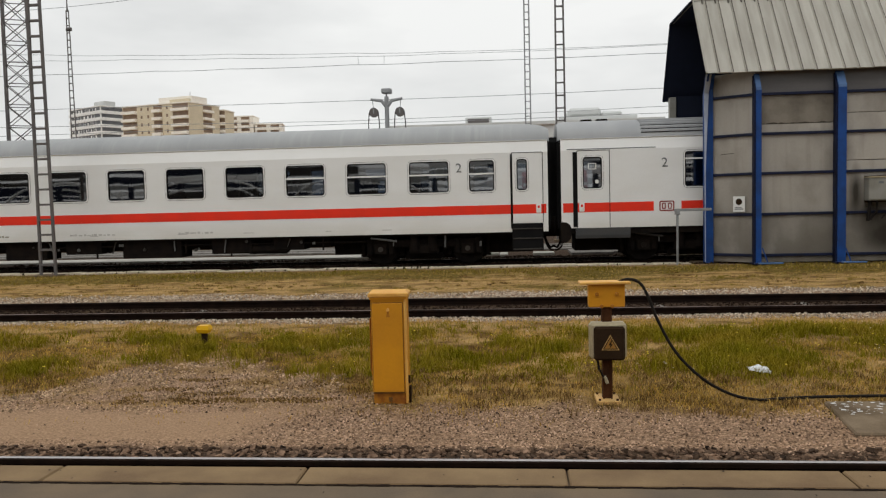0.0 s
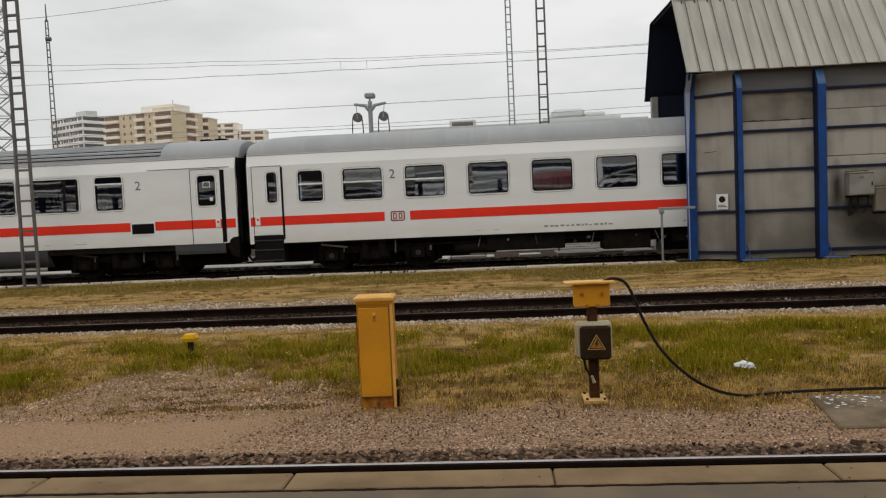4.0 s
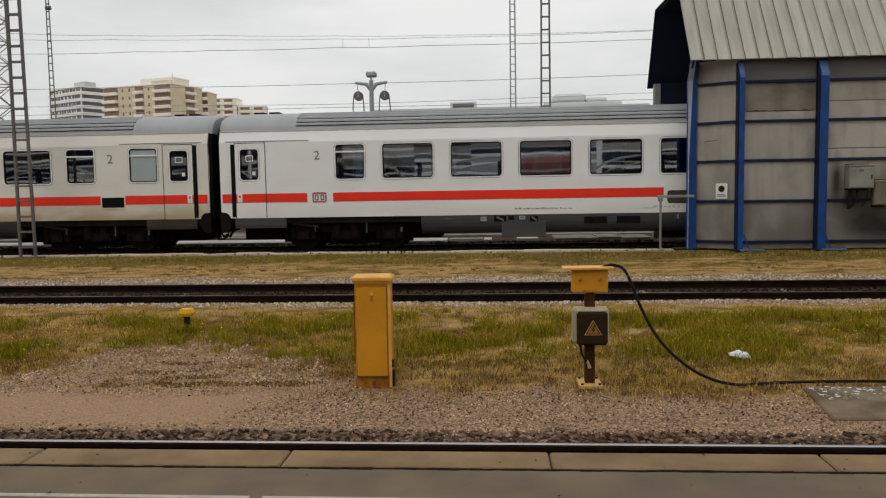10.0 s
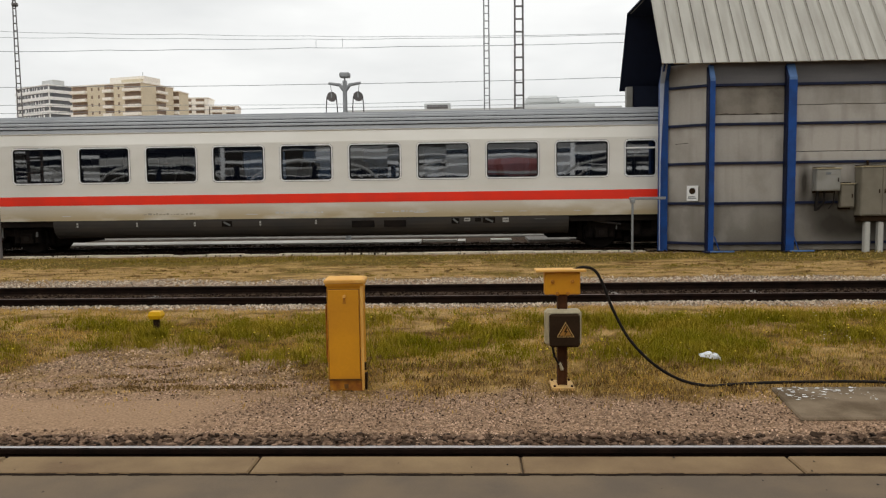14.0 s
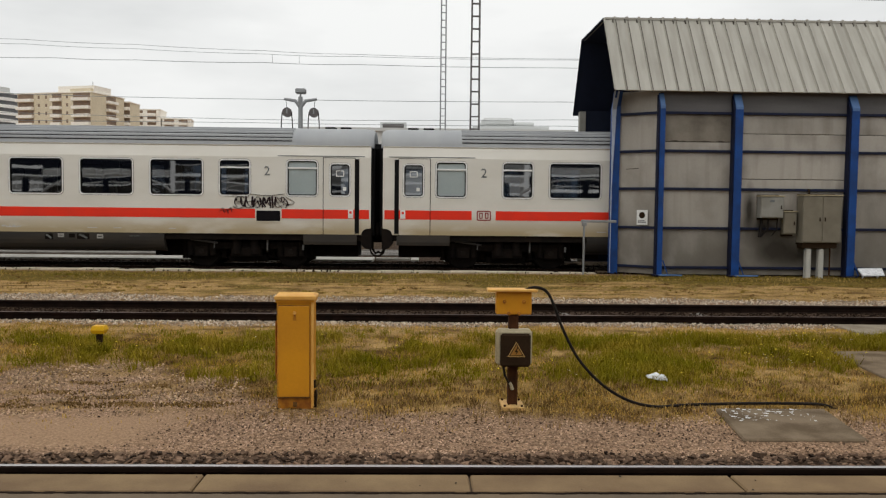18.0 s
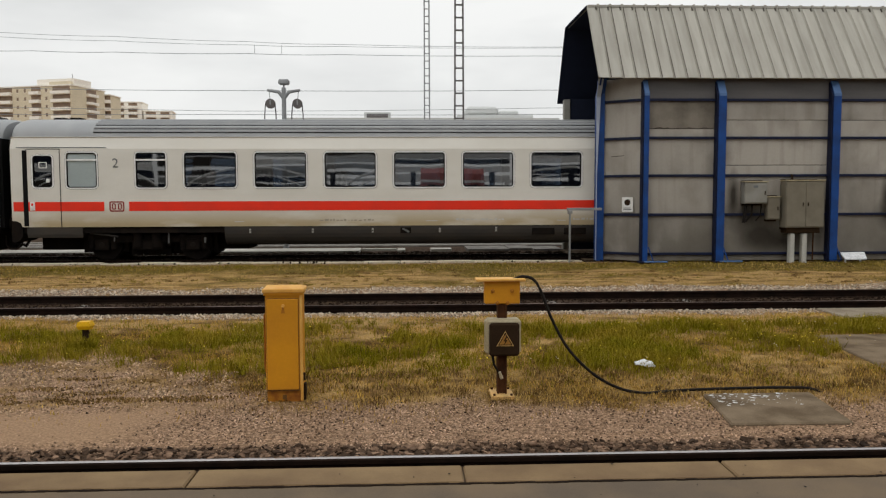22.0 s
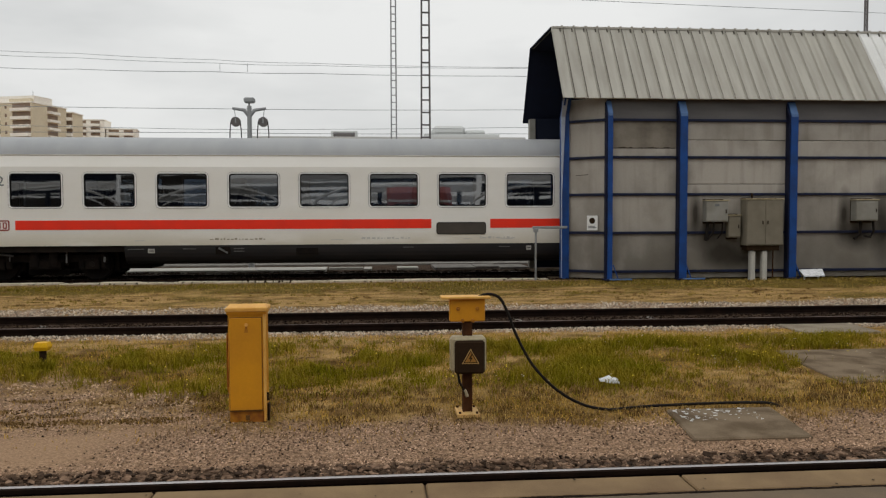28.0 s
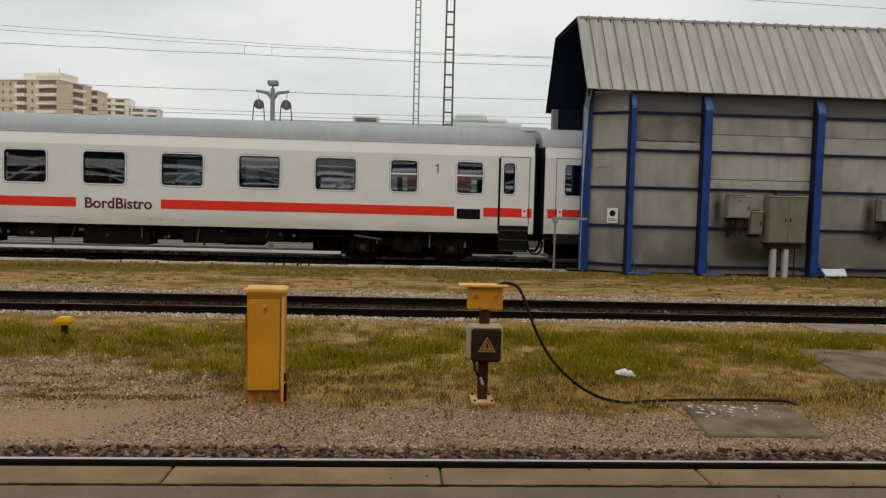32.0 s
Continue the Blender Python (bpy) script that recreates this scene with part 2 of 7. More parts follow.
        l.new(far.outputs[0], edge.inputs[0])
        l.new(edge.outputs[0], bm_.inputs[0])
        l.new(base, bm_.inputs[6])
        base = bm_.outputs[2]
    l.new(base, hsv.inputs["Color"])
    if random_tint:
        source = n.new("ShaderNodeNewGeometry").outputs["Random Per Island"] if island else n.new("ShaderNodeObjectInfo").outputs["Random"]
        rnd, prod = n.new("ShaderNodeMapRange"), n.new("ShaderNodeMath")
        rnd.inputs[3].default_value, rnd.inputs[4].default_value = 1 - random_tint, 1 + random_tint
        prod.operation = "MULTIPLY"
        l.new(source, rnd.inputs[0])
        l.new(rnd.outputs[0], prod.inputs[0])
        l.new(val.outputs[0], prod.inputs[1])
        l.new(prod.outputs[0], hsv.inputs["Value"])
    else:
        l.new(val.outputs[0], hsv.inputs["Value"])
    l.new(hsv.outputs[0], b.inputs["Base Color"])
    if bump:
        bp = n.new("ShaderNodeBump")
        bp.inputs["Strength"].default_value, bp.inputs["Distance"].default_value = bump, 0.02
        l.new(fine.outputs[0], bp.inputs["Height"])
        l.new(bp.outputs[0], b.inputs["Normal"])
    return m


def glass(name, tint, gloss_rough=0.02):
    """A dark-tinted pane that mirrors by its angle."""
    m = bpy.data.materials.new(name)
    m.use_nodes = True
    n, l = m.node_tree.nodes, m.node_tree.links
    n.remove(n["Principled BSDF"])
    clear, shine, mix, fr = n.new("ShaderNodeBsdfTransparent"), n.new("ShaderNodeBsdfGlossy"), n.new("ShaderNodeMixShader"), n.new("ShaderNodeFresnel")
    clear.inputs[0].default_value = (*tint, 1)
    shine.inputs["Roughness"].default_value = gloss_rough
    fr.inputs[0].default_value = 2.9
    co, wave, bp = n.new("ShaderNodeTexCoord"), n.new("ShaderNodeTexNoise"), n.new("ShaderNodeBump")     # rolled panes are never quite flat
    wave.inputs["Scale"].default_value, wave.inputs["Detail"].default_value = 1.6, 0.0
    bp.inputs["Strength"].default_value, bp.inputs["Distance"].default_value = 1.0, 0.0009
    info, shift = n.new("ShaderNodeObjectInfo"), n.new("ShaderNodeVectorMath")
    shift.operation = "MULTIPLY_ADD"
    shift.inputs[1].default_value = (31.0, 17.0, 23.0)
    l.new(info.outputs["Random"], shift.inputs[0])
    l.new(co.outputs["Object"], shift.inputs[2])
    l.new(shift.outputs[0], wave.inputs["Vector"])
    l.new(wave.outputs[0], bp.inputs["Height"])
    l.new(bp.outputs[0], shine.inputs["Normal"])
    l.new(fr.outputs[0], mix.inputs[0])
    l.new(clear.outputs[0], mix.inputs[1])
    l.new(shine.outputs[0], mix.inputs[2])
    l.new(mix.outputs[0], n["Material Output"].inputs[0])
    return m


# ---------------------------------------------------------------- materials
COACH_WHITE = material("coach_white", (0.79, 0.79, 0.775), 0.35, second=(0.71, 0.70, 0.665), scale=1.3, amount=0.45, stretch=(0.5, 1, 1.6), grain=30, speckle=0.015, dirt=((0.50, 0.45, 0.36), 1.35, 0.9, 0.35))
COACH_DUSTY = material("coach_dusty", (0.77, 0.752, 0.71), 0.45, second=(0.69, 0.665, 0.60), scale=1.3, amount=0.45, stretch=(0.5, 1, 1.6), grain=30, speckle=0.02, dirt=((0.40, 0.33, 0.20), 1.5, 1.0, 0.5))
COACH_BEIGE = material("coach_beige", (0.715, 0.69, 0.63), 0.5, second=(0.61, 0.58, 0.51), scale=1.3, amount=0.5, stretch=(0.5, 1, 1.6), grain=30, speckle=0.02, dirt=((0.38, 0.29, 0.155), 1.60, 1.05, 0.9))
COACH_RED = material("coach_red", (0.84, 0.038, 0.016), 0.4, second=(0.66, 0.042, 0.024), scale=2, amount=0.5, speckle=0.03)
COACH_ROOF = material("coach_roof", (0.32, 0.33, 0.34), 0.6, second=(0.41, 0.415, 0.415), scale=1.2, amount=0.4, stretch=(1.5, 0.3, 0.6), speckle=0.04, spec=0.3)
ROOF_STREAKED = material("coach_roof_streaked", (0.31, 0.32, 0.325), 0.6, second=(0.39, 0.395, 0.395), scale=1.2, amount=0.4, stretch=(1.5, 0.3, 0.6), speckle=0.04, spec=0.3, streak=((0.44, 0.45, 0.44), 0.3, 4.5))
SKIRT_BLUE = material("skirt_grey_blue", (0.050, 0.053, 0.057), 0.6, second=(0.070, 0.066, 0.062), scale=2, amount=0.6, stretch=(0.5, 1, 2), speckle=0.05)
SKIRT_BLACK = material("skirt_black", (0.014, 0.013, 0.014), 0.6, second=(0.024, 0.020, 0.018), scale=2, amount=0.6, stretch=(0.5, 1, 2), speckle=0.05)
# dark strips by the hall roof ribs: their shadow put into colour
HALL_RIB_DARK = material("hall_rib_dark", (0.062, 0.053, 0.043), 0.8, second=(0.10, 0.088, 0.072), scale=9)
COACH_SKIRT = material("coach_skirt", (0.034, 0.031, 0.028), 0.6, second=(0.058, 0.046, 0.035), scale=2, amount=0.6, stretch=(0.5, 1, 2), speckle=0.05)
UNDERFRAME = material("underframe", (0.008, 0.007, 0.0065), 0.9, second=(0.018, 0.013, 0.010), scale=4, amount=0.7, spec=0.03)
WHEEL_STEEL = material("wheel_steel", (0.010, 0.008, 0.007), 0.8, second=(0.022, 0.016, 0.012), spec=0.1)
RUBBER = material("rubber", (0.006, 0.006, 0.0065), 0.8, second=(0.012, 0.011, 0.010), spec=0.1)
ALU = material("window_alu", (0.82, 0.82, 0.80), 0.4, second=(0.58, 0.58, 0.56), speckle=0.03)
GLASS = glass("coach_glass", (0.17, 0.205, 0.25))
FROST = material("frosted_glass", (0.36, 0.41, 0.41), 0.25, second=(0.31, 0.36, 0.36), scale=2, amount=0.5)
LINER = material("coach_liner", (0.30, 0.30, 0.29), 0.6)
SEAT_BLUE = material("seat_cloth", (0.028, 0.036, 0.06), 0.9, second=(0.045, 0.04, 0.055), scale=9)
GREY_PANEL = material("display_panel", (0.062, 0.053, 0.045), 0.35, second=(0.085, 0.074, 0.064))
BLACK_PANEL = material("display_black", (0.008, 0.008, 0.009), 0.2)
SKIRT_PALE = material("skirt_hatch", (0.13, 0.13, 0.125), 0.6, second=(0.08, 0.075, 0.07))
LETTER = material("letter_grey", (0.16, 0.17, 0.17), 0.5)
PRINT = material("small_print", (0.52, 0.505, 0.475), 0.6)
PRINT_DARK = material("small_print_dark", (0.33, 0.295, 0.235), 0.6)
SIGN_PALE = material("skirt_sign", (0.34, 0.325, 0.30), 0.6, second=(0.24, 0.23, 0.21), scale=9)
LETTER_WINE = material("letter_wine", (0.13, 0.022, 0.022), 0.5)
LETTER_RED = material("letter_red", (0.30, 0.05, 0.045), 0.5)
GRAFFITI = material("spray_paint", (0.03, 0.018, 0.02), 0.6, second=(0.05, 0.02, 0.025))
PANEL = dict(second=(0.15, 0.132, 0.108), scale=1.2, amount=0.7, stretch=(1.0, 1, 0.7), grain=18, random_tint=0.09, speckle=0.03, spread=(0.44, 0.74), streak=((0.14, 0.118, 0.092), 0.32, 4.0), dirt=((0.125, 0.110, 0.088), 2.7, 0.1, 0.85))
HALL_PANEL = material("hall_panel", (0.365, 0.337, 0.297), 0.6, **PANEL)
HALL_BOXES = material("hall_panel_sooty", (0.365, 0.337, 0.297), 0.6, **PANEL, blots=[(0.42, 1.75, 0.13, 0.55), (0.85, 1.22, 0.62, 0.42), (1.15, 0.72, 0.75, 0.50), (1.75, 0.55, 0.9, 0.35), (2.85, 1.3, 0.16, 0.95)])
# soot round the box; the last blot paints shade at the right
HALL_BOXES_FAR = material("hall_panel_soot_shade", (0.365, 0.337, 0.297), 0.6, **PANEL, blots=[(1.60, 1.75, 0.18, 0.6), (1.98, 1.22, 0.7, 0.45), (2.75, 1.4, 0.40, 1.0)])
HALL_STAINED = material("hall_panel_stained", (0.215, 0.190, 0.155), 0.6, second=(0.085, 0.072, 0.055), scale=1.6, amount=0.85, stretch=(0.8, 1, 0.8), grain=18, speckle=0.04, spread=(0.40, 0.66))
# dark painted top band, with the shade of the eave in its colour
HALL_BAND_SHADED = material("hall_band_shaded", (0.098, 0.093, 0.094), 0.45, second=(0.15, 0.142, 0.138), scale=1.0, amount=0.8, stretch=(0.4, 1, 2.5), grain=18, speckle=0.04)
HALL_GRIME = material("hall_grime", (0.035, 0.028, 0.020), 0.8, second=(0.075, 0.058, 0.04), scale=9)
POST_HEAD = material("post_head", (0.085, 0.16, 0.32), 0.5, second=(0.05, 0.10, 0.22), scale=3)
TRIM_PALE = material("trim_pale", (0.38, 0.42, 0.50), 0.5, second=(0.22, 0.26, 0.35), scale=3)
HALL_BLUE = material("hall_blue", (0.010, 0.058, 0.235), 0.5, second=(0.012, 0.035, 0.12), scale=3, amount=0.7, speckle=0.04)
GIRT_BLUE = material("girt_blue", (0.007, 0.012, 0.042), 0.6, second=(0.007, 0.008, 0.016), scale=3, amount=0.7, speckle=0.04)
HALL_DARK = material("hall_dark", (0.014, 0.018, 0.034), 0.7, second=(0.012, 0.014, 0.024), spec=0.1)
HALL_ROOF = material("hall_roof", (0.43, 0.412, 0.362), 0.6, second=(0.275, 0.255, 0.217), scale=1.8, amount=0.5, stretch=(3.0, 0.4, 0.4), random_tint=0.06, speckle=0.04)
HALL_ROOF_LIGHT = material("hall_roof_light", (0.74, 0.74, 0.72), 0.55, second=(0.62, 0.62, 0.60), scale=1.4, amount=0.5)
BOX_BROWN = material("box_brown_grey", (0.20, 0.178, 0.135), 0.5, second=(0.14, 0.122, 0.09), scale=3, amount=0.6, speckle=0.03)
BOX_GREY = material("box_grey", (0.27, 0.262, 0.235), 0.5, second=(0.18, 0.17, 0.14), scale=3, amount=0.6, speckle=0.03)
GALV = material("galvanised", (0.30, 0.31, 0.31), 0.5, metal=0.5, second=(0.22, 0.22, 0.21), scale=6)
MAST_GREY = material("mast_steel", (0.115, 0.108, 0.108), 0.6, second=(0.15, 0.13, 0.115), scale=3, amount=0.6)
MAST_PALE = material("mast_pale", (0.30, 0.31, 0.315), 0.6, second=(0.22, 0.22, 0.22), scale=3)
WIRE = material("wire", (0.30, 0.31, 0.32), 0.6)
YELLOW = material("cabinet_yellow", (0.62, 0.268, 0.012), 0.55, second=(0.47, 0.19, 0.015), scale=3.0, amount=0.6, grain=40, speckle=0.03, dirt=((0.30, 0.12, 0.03), 0.16, 0.0, 0.8))
YELLOW_EDGE = material("cabinet_cap", (0.74, 0.42, 0.11), 0.5, second=(0.55, 0.24, 0.03), scale=5, amount=0.6, speckle=0.04)
YELLOW_BRIGHT = material("marker_yellow", (0.75, 0.42, 0.01), 0.45)
RUST = material("rust_post", (0.085, 0.034, 0.014), 0.8, second=(0.026, 0.013, 0.008), scale=9, amount=0.8, spec=0.06)
SIGN_DARK = material("sign_dark", (0.024, 0.014, 0.007), 0.8, second=(0.040, 0.023, 0.012), scale=6, spec=0.06)
BOX_PALE = material("box_pale", (0.40, 0.345, 0.225), 0.5, second=(0.26, 0.205, 0.115), scale=6, amount=0.6)
PAPER = material("notice_white", (0.72, 0.72, 0.70), 0.6, second=(0.6, 0.6, 0.58), amount=0.4)
PVC = material("pipe_white", (0.43, 0.42, 0.385), 0.5, second=(0.5, 0.48, 0.42), scale=5)
CABLE = material("cable_black", (0.010, 0.008, 0.007), 0.75, second=(0.022, 0.016, 0.011), spec=0.15)
RAIL_RUST = material("rail_rust", (0.010, 0.0068, 0.0053), 0.9, second=(0.024, 0.013, 0.009), scale=5, amount=0.6, spec=0.03)
STONE_BLACK = material("stone_black", (0.020, 0.013, 0.009), 0.95, second=(0.038, 0.025, 0.018), spec=0.03, random_tint=0.7, island=True)
RAIL_HEAD = material("rail_head", (0.46, 0.44, 0.44), 0.35, metal=0.9, second=(0.36, 0.33, 0.32), scale=4, stretch=(0.2, 1, 1))
RAIL_WORN = material("rail_worn", (0.26, 0.20, 0.18), 0.5, metal=0.5, second=(0.05, 0.034, 0.027), scale=1.6, amount=0.9, stretch=(0.5, 1, 1), spread=(0.42, 0.62))
RAIL_DULL = material("rail_dull", (0.05, 0.034, 0.027), 0.6, metal=0.2, second=(0.026, 0.017, 0.013))
SLEEPER = material("sleeper", (0.20, 0.185, 0.165), 0.85, second=(0.12, 0.10, 0.085), scale=4, random_tint=0.1)
PLATFORM = material("platform_asphalt", (0.158, 0.113, 0.0705), 0.85, second=(0.108, 0.0815, 0.0575), scale=3.4, amount=0.95, grain=160, bump=0.15, speckle=0.06)
SEAL = material("joint_tar", (0.010, 0.006, 0.004), 0.9, second=(0.03, 0.018, 0.010), scale=20, spec=0.05)
COPING = material("coping_slab", (0.220, 0.147, 0.0745), 0.85, second=(0.135, 0.084, 0.043), scale=3.6, amount=0.9, grain=120, bump=0.1, random_tint=0.10, speckle=0.06)
TACTILE = material("tactile_white", (0.42, 0.38, 0.31), 0.7, second=(0.27, 0.24, 0.19), scale=4, amount=0.6)
CONCRETE = material("concrete_pad", (0.165, 0.123, 0.082), 0.85, second=(0.088, 0.063, 0.039), scale=3.5, amount=0.9, grain=70, bump=0.2, spec=0.05)
WALKWAY = material("walkway_concrete", (0.52, 0.50, 0.455), 0.85, second=(0.30, 0.28, 0.25), scale=1.4, amount=0.7, stretch=(0.4, 1, 1), grain=60)
SIDING = material("siding_gravel", (0.20, 0.185, 0.165), 0.95, second=(0.11, 0.10, 0.09), scale=2.0, amount=0.8, grain=25, speckle=0.3)
TROUGH = material("trough_concrete", (0.62, 0.54, 0.42), 0.85, second=(0.34, 0.29, 0.22), scale=3, amount=0.6, grain=60)
YELLOW_RUSTY = material("cabinet_plinth", (0.46, 0.185, 0.015), 0.6, second=(0.20, 0.060, 0.012), scale=9, amount=0.9, speckle=0.06)
PLATE_PALE = material("plate_pale", (0.62, 0.37, 0.13), 0.6, second=(0.36, 0.24, 0.09), scale=12, amount=0.7)
SLAB_GREY = material("slab_grey", (0.195, 0.146, 0.097), 0.85, second=(0.098, 0.069, 0.042), scale=2.4, amount=0.9, grain=70, bump=0.2, spec=0.05, spread=(0.42, 0.62))
BOARD = material("board_stony", (0.27, 0.225, 0.165), 0.85, second=(0.14, 0.105, 0.070), scale=2.5, amount=0.7, grain=70, bump=0.2)
LITTER = material("litter_white", (0.80, 0.81, 0.82), 0.5, second=(0.4, 0.4, 0.4), scale=14, amount=0.6)


# ---------------------------------------------------------------- ground
def smoothstep(a, b, v):
    w = min(1.0, max(0.0, (v - a) / (b - a)))
    return w * w * (3 - 2 * w)


def bare(x, y):
    """How bare of grass the yard is at a place: 1 is gravel alone."""
    n = noise.noise(Vector((x * 0.55, y * 0.8, 3.0))) + 0.5 * noise.noise(Vector((x * 1.9, y * 1.9, 8.0)))
    edge = 6.62 + 1.2 * smoothstep(-1.0, -2.4, x) + 0.8 * smoothstep(-2.4, -3.7, x) - 1.5 * smoothstep(-4.2, -5.2, x) + 0.62 * n + 0.3 * noise.noise(Vector((x * 4.5, y * 2.5, 9.0)))
    near = 1 - smoothstep(edge, edge + 0.7, y)
    track = smoothstep(11.75 + 0.25 * n, 12.1 + 0.25 * n, y) * (1 - smoothstep(15.35 + 0.4 * n, 15.9 + 0.4 * n, y))
    far = smoothstep(20.3, 20.6, y)
    return max(near, track, far)


def sandy(x, y):
    """Trodden sand beside the gravel, smooth and nearly free of stones."""
    n = noise.noise(Vector((x * 0.6, y * 1.2, 50))) + 0.4 * noise.noise(Vector((x * 2.5, y * 4, 51)))
    patch = (1 - smoothstep(6.45, 7.05, y + 0.45 * n)) * smoothstep(-1.2, -2.6, x + 0.9 * n) * smoothstep(5.72, 6.05, y - 0.12 * n)
    upper = 0.35 * smoothstep(-1.7, -2.3, x) * (1 - smoothstep(8.2, 8.8, y)) * smoothstep(-5.6, -4.4, x)
    return max(0.0, min(1.0, max(patch * (1.15 + 0.5 * n), upper * (0.6 + n))))


def worn(x, y):
    """Trampled earth that shows through the gravel of the bare patch."""
    n = noise.noise(Vector((x * 1.3, y * 2.4, 77))) + 0.5 * noise.noise(Vector((x * 3.4, y * 5.0, 78)))
    return smoothstep(6.7, 7.1, y) * smoothstep(-0.6, -1.6, x) * smoothstep(-0.15, 0.25, n)


def lie(x, y):
    """The height of the yard: the tracks are level, the ground swells a little between them."""
    h = -0.07 + 0.018 * noise.noise(Vector((x * 0.7, y * 0.7, 0))) + 0.008 * noise.noise(Vector((x * 3.1, y * 3.1, 5)))
    h += 0.05 * smoothstep(15.5, 19.5, y) * (1 - smoothstep(20.7, 21.6, y))
    h -= 0.07 * smoothstep(12.2, 12.6, y) * (1 - smoothstep(14.5, 14.8, y))
    return h


def ground_material():
    m = bpy.data.materials.new("yard_ground")
    m.use_nodes = True
    n, l = m.node_tree.nodes, m.node_tree.links
    b = n["Principled BSDF"]
    b.inputs["Roughness"].default_value = 0.95
    b.inputs["Specular IOR Level"].default_value = 0.05
    co = n.new("ShaderNodeTexCoord")
    grit, patch, stone = n.new("ShaderNodeTexNoise"), n.new("ShaderNodeTexNoise"), n.new("ShaderNodeTexVoronoi")
    grit.inputs["Scale"].default_value, grit.inputs["Detail"].default_value = 48, 6
    patch.inputs["Scale"].default_value, patch.inputs["Detail"].default_value = 0.9, 6
    stone.inputs["Scale"].default_value = 34
    for q in (grit, patch, stone):
        l.new(co.outputs["Object"], q.inputs["Vector"])
    att = n.new("ShaderNodeAttribute")
    att.attribute_name = "bare"

    def ramp(source, *stops):
        r = n.new("ShaderNodeValToRGB")
        e = r.color_ramp.elements
        e[0].position, e[0].color = stops[0][0], (*stops[0][1], 1)
        e[1].position, e[1].color = stops[-1][0], (*stops[-1][1], 1)
        for p, c in stops[1:-1]:
            e.new(p).color = (*c, 1)
        l.new(source, r.inputs[0])
        return r.outputs[0]

    def mixed(f, a, c, kind="MIX"):
        x = n.new("ShaderNodeMix")
        x.data_type, x.blend_type = "RGBA", kind
        for s, v in ((0, f), (6, a), (7, c)):
            if hasattr(v, "is_output"):
                l.new(v, x.inputs[s])
            else:
                x.inputs[s].default_value = v
        return x.outputs[2]

    gravel = ramp(grit.outputs[0], (0.30, (0.078, 0.045, 0.026)), (0.5, (0.262, 0.165, 0.102)), (0.70, (0.48, 0.328, 0.220)))
    sandy = ramp(grit.outputs[0], (0.3, (0.245, 0.154, 0.091)), (0.7, (0.40, 0.262, 0.162)))
    sand_at = n.new("ShaderNodeAttribute")
    sand_at.attribute_name = "sandy"
    soft = sand_at.outputs["Fac"]
    pebbles = ramp(stone.outputs["Color"], (0.1, (0.6, 0.6, 0.6)), (0.9, (1.35, 1.33, 1.3)))
    gravel = mixed(soft, mixed(0.6, gravel, pebbles, "MULTIPLY"), sandy)
    soil = ramp(grit.outputs[0], (0.3, (0.038, 0.0201, 0.0044)), (0.5, (0.135, 0.0783, 0.0194)), (0.72, (0.26, 0.156, 0.0484)))
    tan = ramp(grit.outputs[0], (0.3, (0.18, 0.111, 0.041)), (0.7, (0.42, 0.278, 0.118)))
    where = n.new("ShaderNodeMapRange")                # trodden tan earth shows in patches
    where.inputs[1].default_value, where.inputs[2].default_value = 0.42, 0.58
    l.new(patch.outputs[0], where.inputs[0])
    soil = mixed(where.outputs[0], soil, tan)
    clump = n.new("ShaderNodeTexNoise")                 # darker blotches over the soil, by noise
    clump.inputs["Scale"].default_value, clump.inputs["Detail"].default_value = 3.2, 5
    l.new(co.outputs["Object"], clump.inputs["Vector"])
    soil = mixed(1.0, soil, ramp(clump.outputs[0], (0.38, (0.50, 0.44, 0.36)), (0.54, (1.14, 1.12, 1.06))), "MULTIPLY")
    moss = n.new("ShaderNodeTexNoise")                  # matted dead grass with moss, in broad patches
    moss.inputs["Scale"].default_value, moss.inputs["Detail"].default_value = 1.7, 7
    l.new(co.outputs["Object"], moss.inputs["Vector"])
    mat_dry = ramp(grit.outputs[0], (0.3, (0.175, 0.108, 0.041)), (0.7, (0.50, 0.332, 0.146)))
    mat_moss = ramp(grit.outputs[0], (0.3, (0.055, 0.036, 0.007)), (0.7, (0.185, 0.132, 0.028)))
    green_at = n.new("ShaderNodeAttribute")
    green_at.attribute_name = "moss"
    fray = n.new("ShaderNodeMath")
    fray.operation = "MULTIPLY_ADD"
    fray.inputs[1].default_value = 0.75
    l.new(green_at.outputs["Fac"], fray.inputs[0])
    l.new(moss.outputs[0], fray.inputs[2])
    mossy = ramp(fray.outputs[0], (0.60, (0.0, 0.0, 0.0)), (0.85, (0.95, 0.95, 0.95)))
    drawn, mottle = n.new("ShaderNodeMapping"), n.new("ShaderNodeTexNoise")
    drawn.inputs["Scale"].default_value = (0.8, 2.2, 1.0)
    mottle.inputs["Scale"].default_value, mottle.inputs["Detail"].default_value = 1.6, 8
    l.new(co.outputs["Object"], drawn.inputs["Vector"])
    l.new(drawn.outputs[0], mottle.inputs["Vector"])
    blotch = ramp(mottle.outputs[0], (0.38, (0.42, 0.37, 0.30)), (0.50, (0.95, 0.93, 0.88)), (0.64, (1.18, 1.16, 1.12)))
    mat_dry = mixed(1.0, mat_dry, blotch, "MULTIPLY")
    thatch_at = n.new("ShaderNodeAttribute")
    thatch_at.attribute_name = "thatch"
    soil = mixed(thatch_at.outputs["Fac"], soil, mixed(mossy, mat_dry, mat_moss))
    dark_bed = n.new("ShaderNodeAttribute")
    dark_bed.attribute_name = "dark_bed"
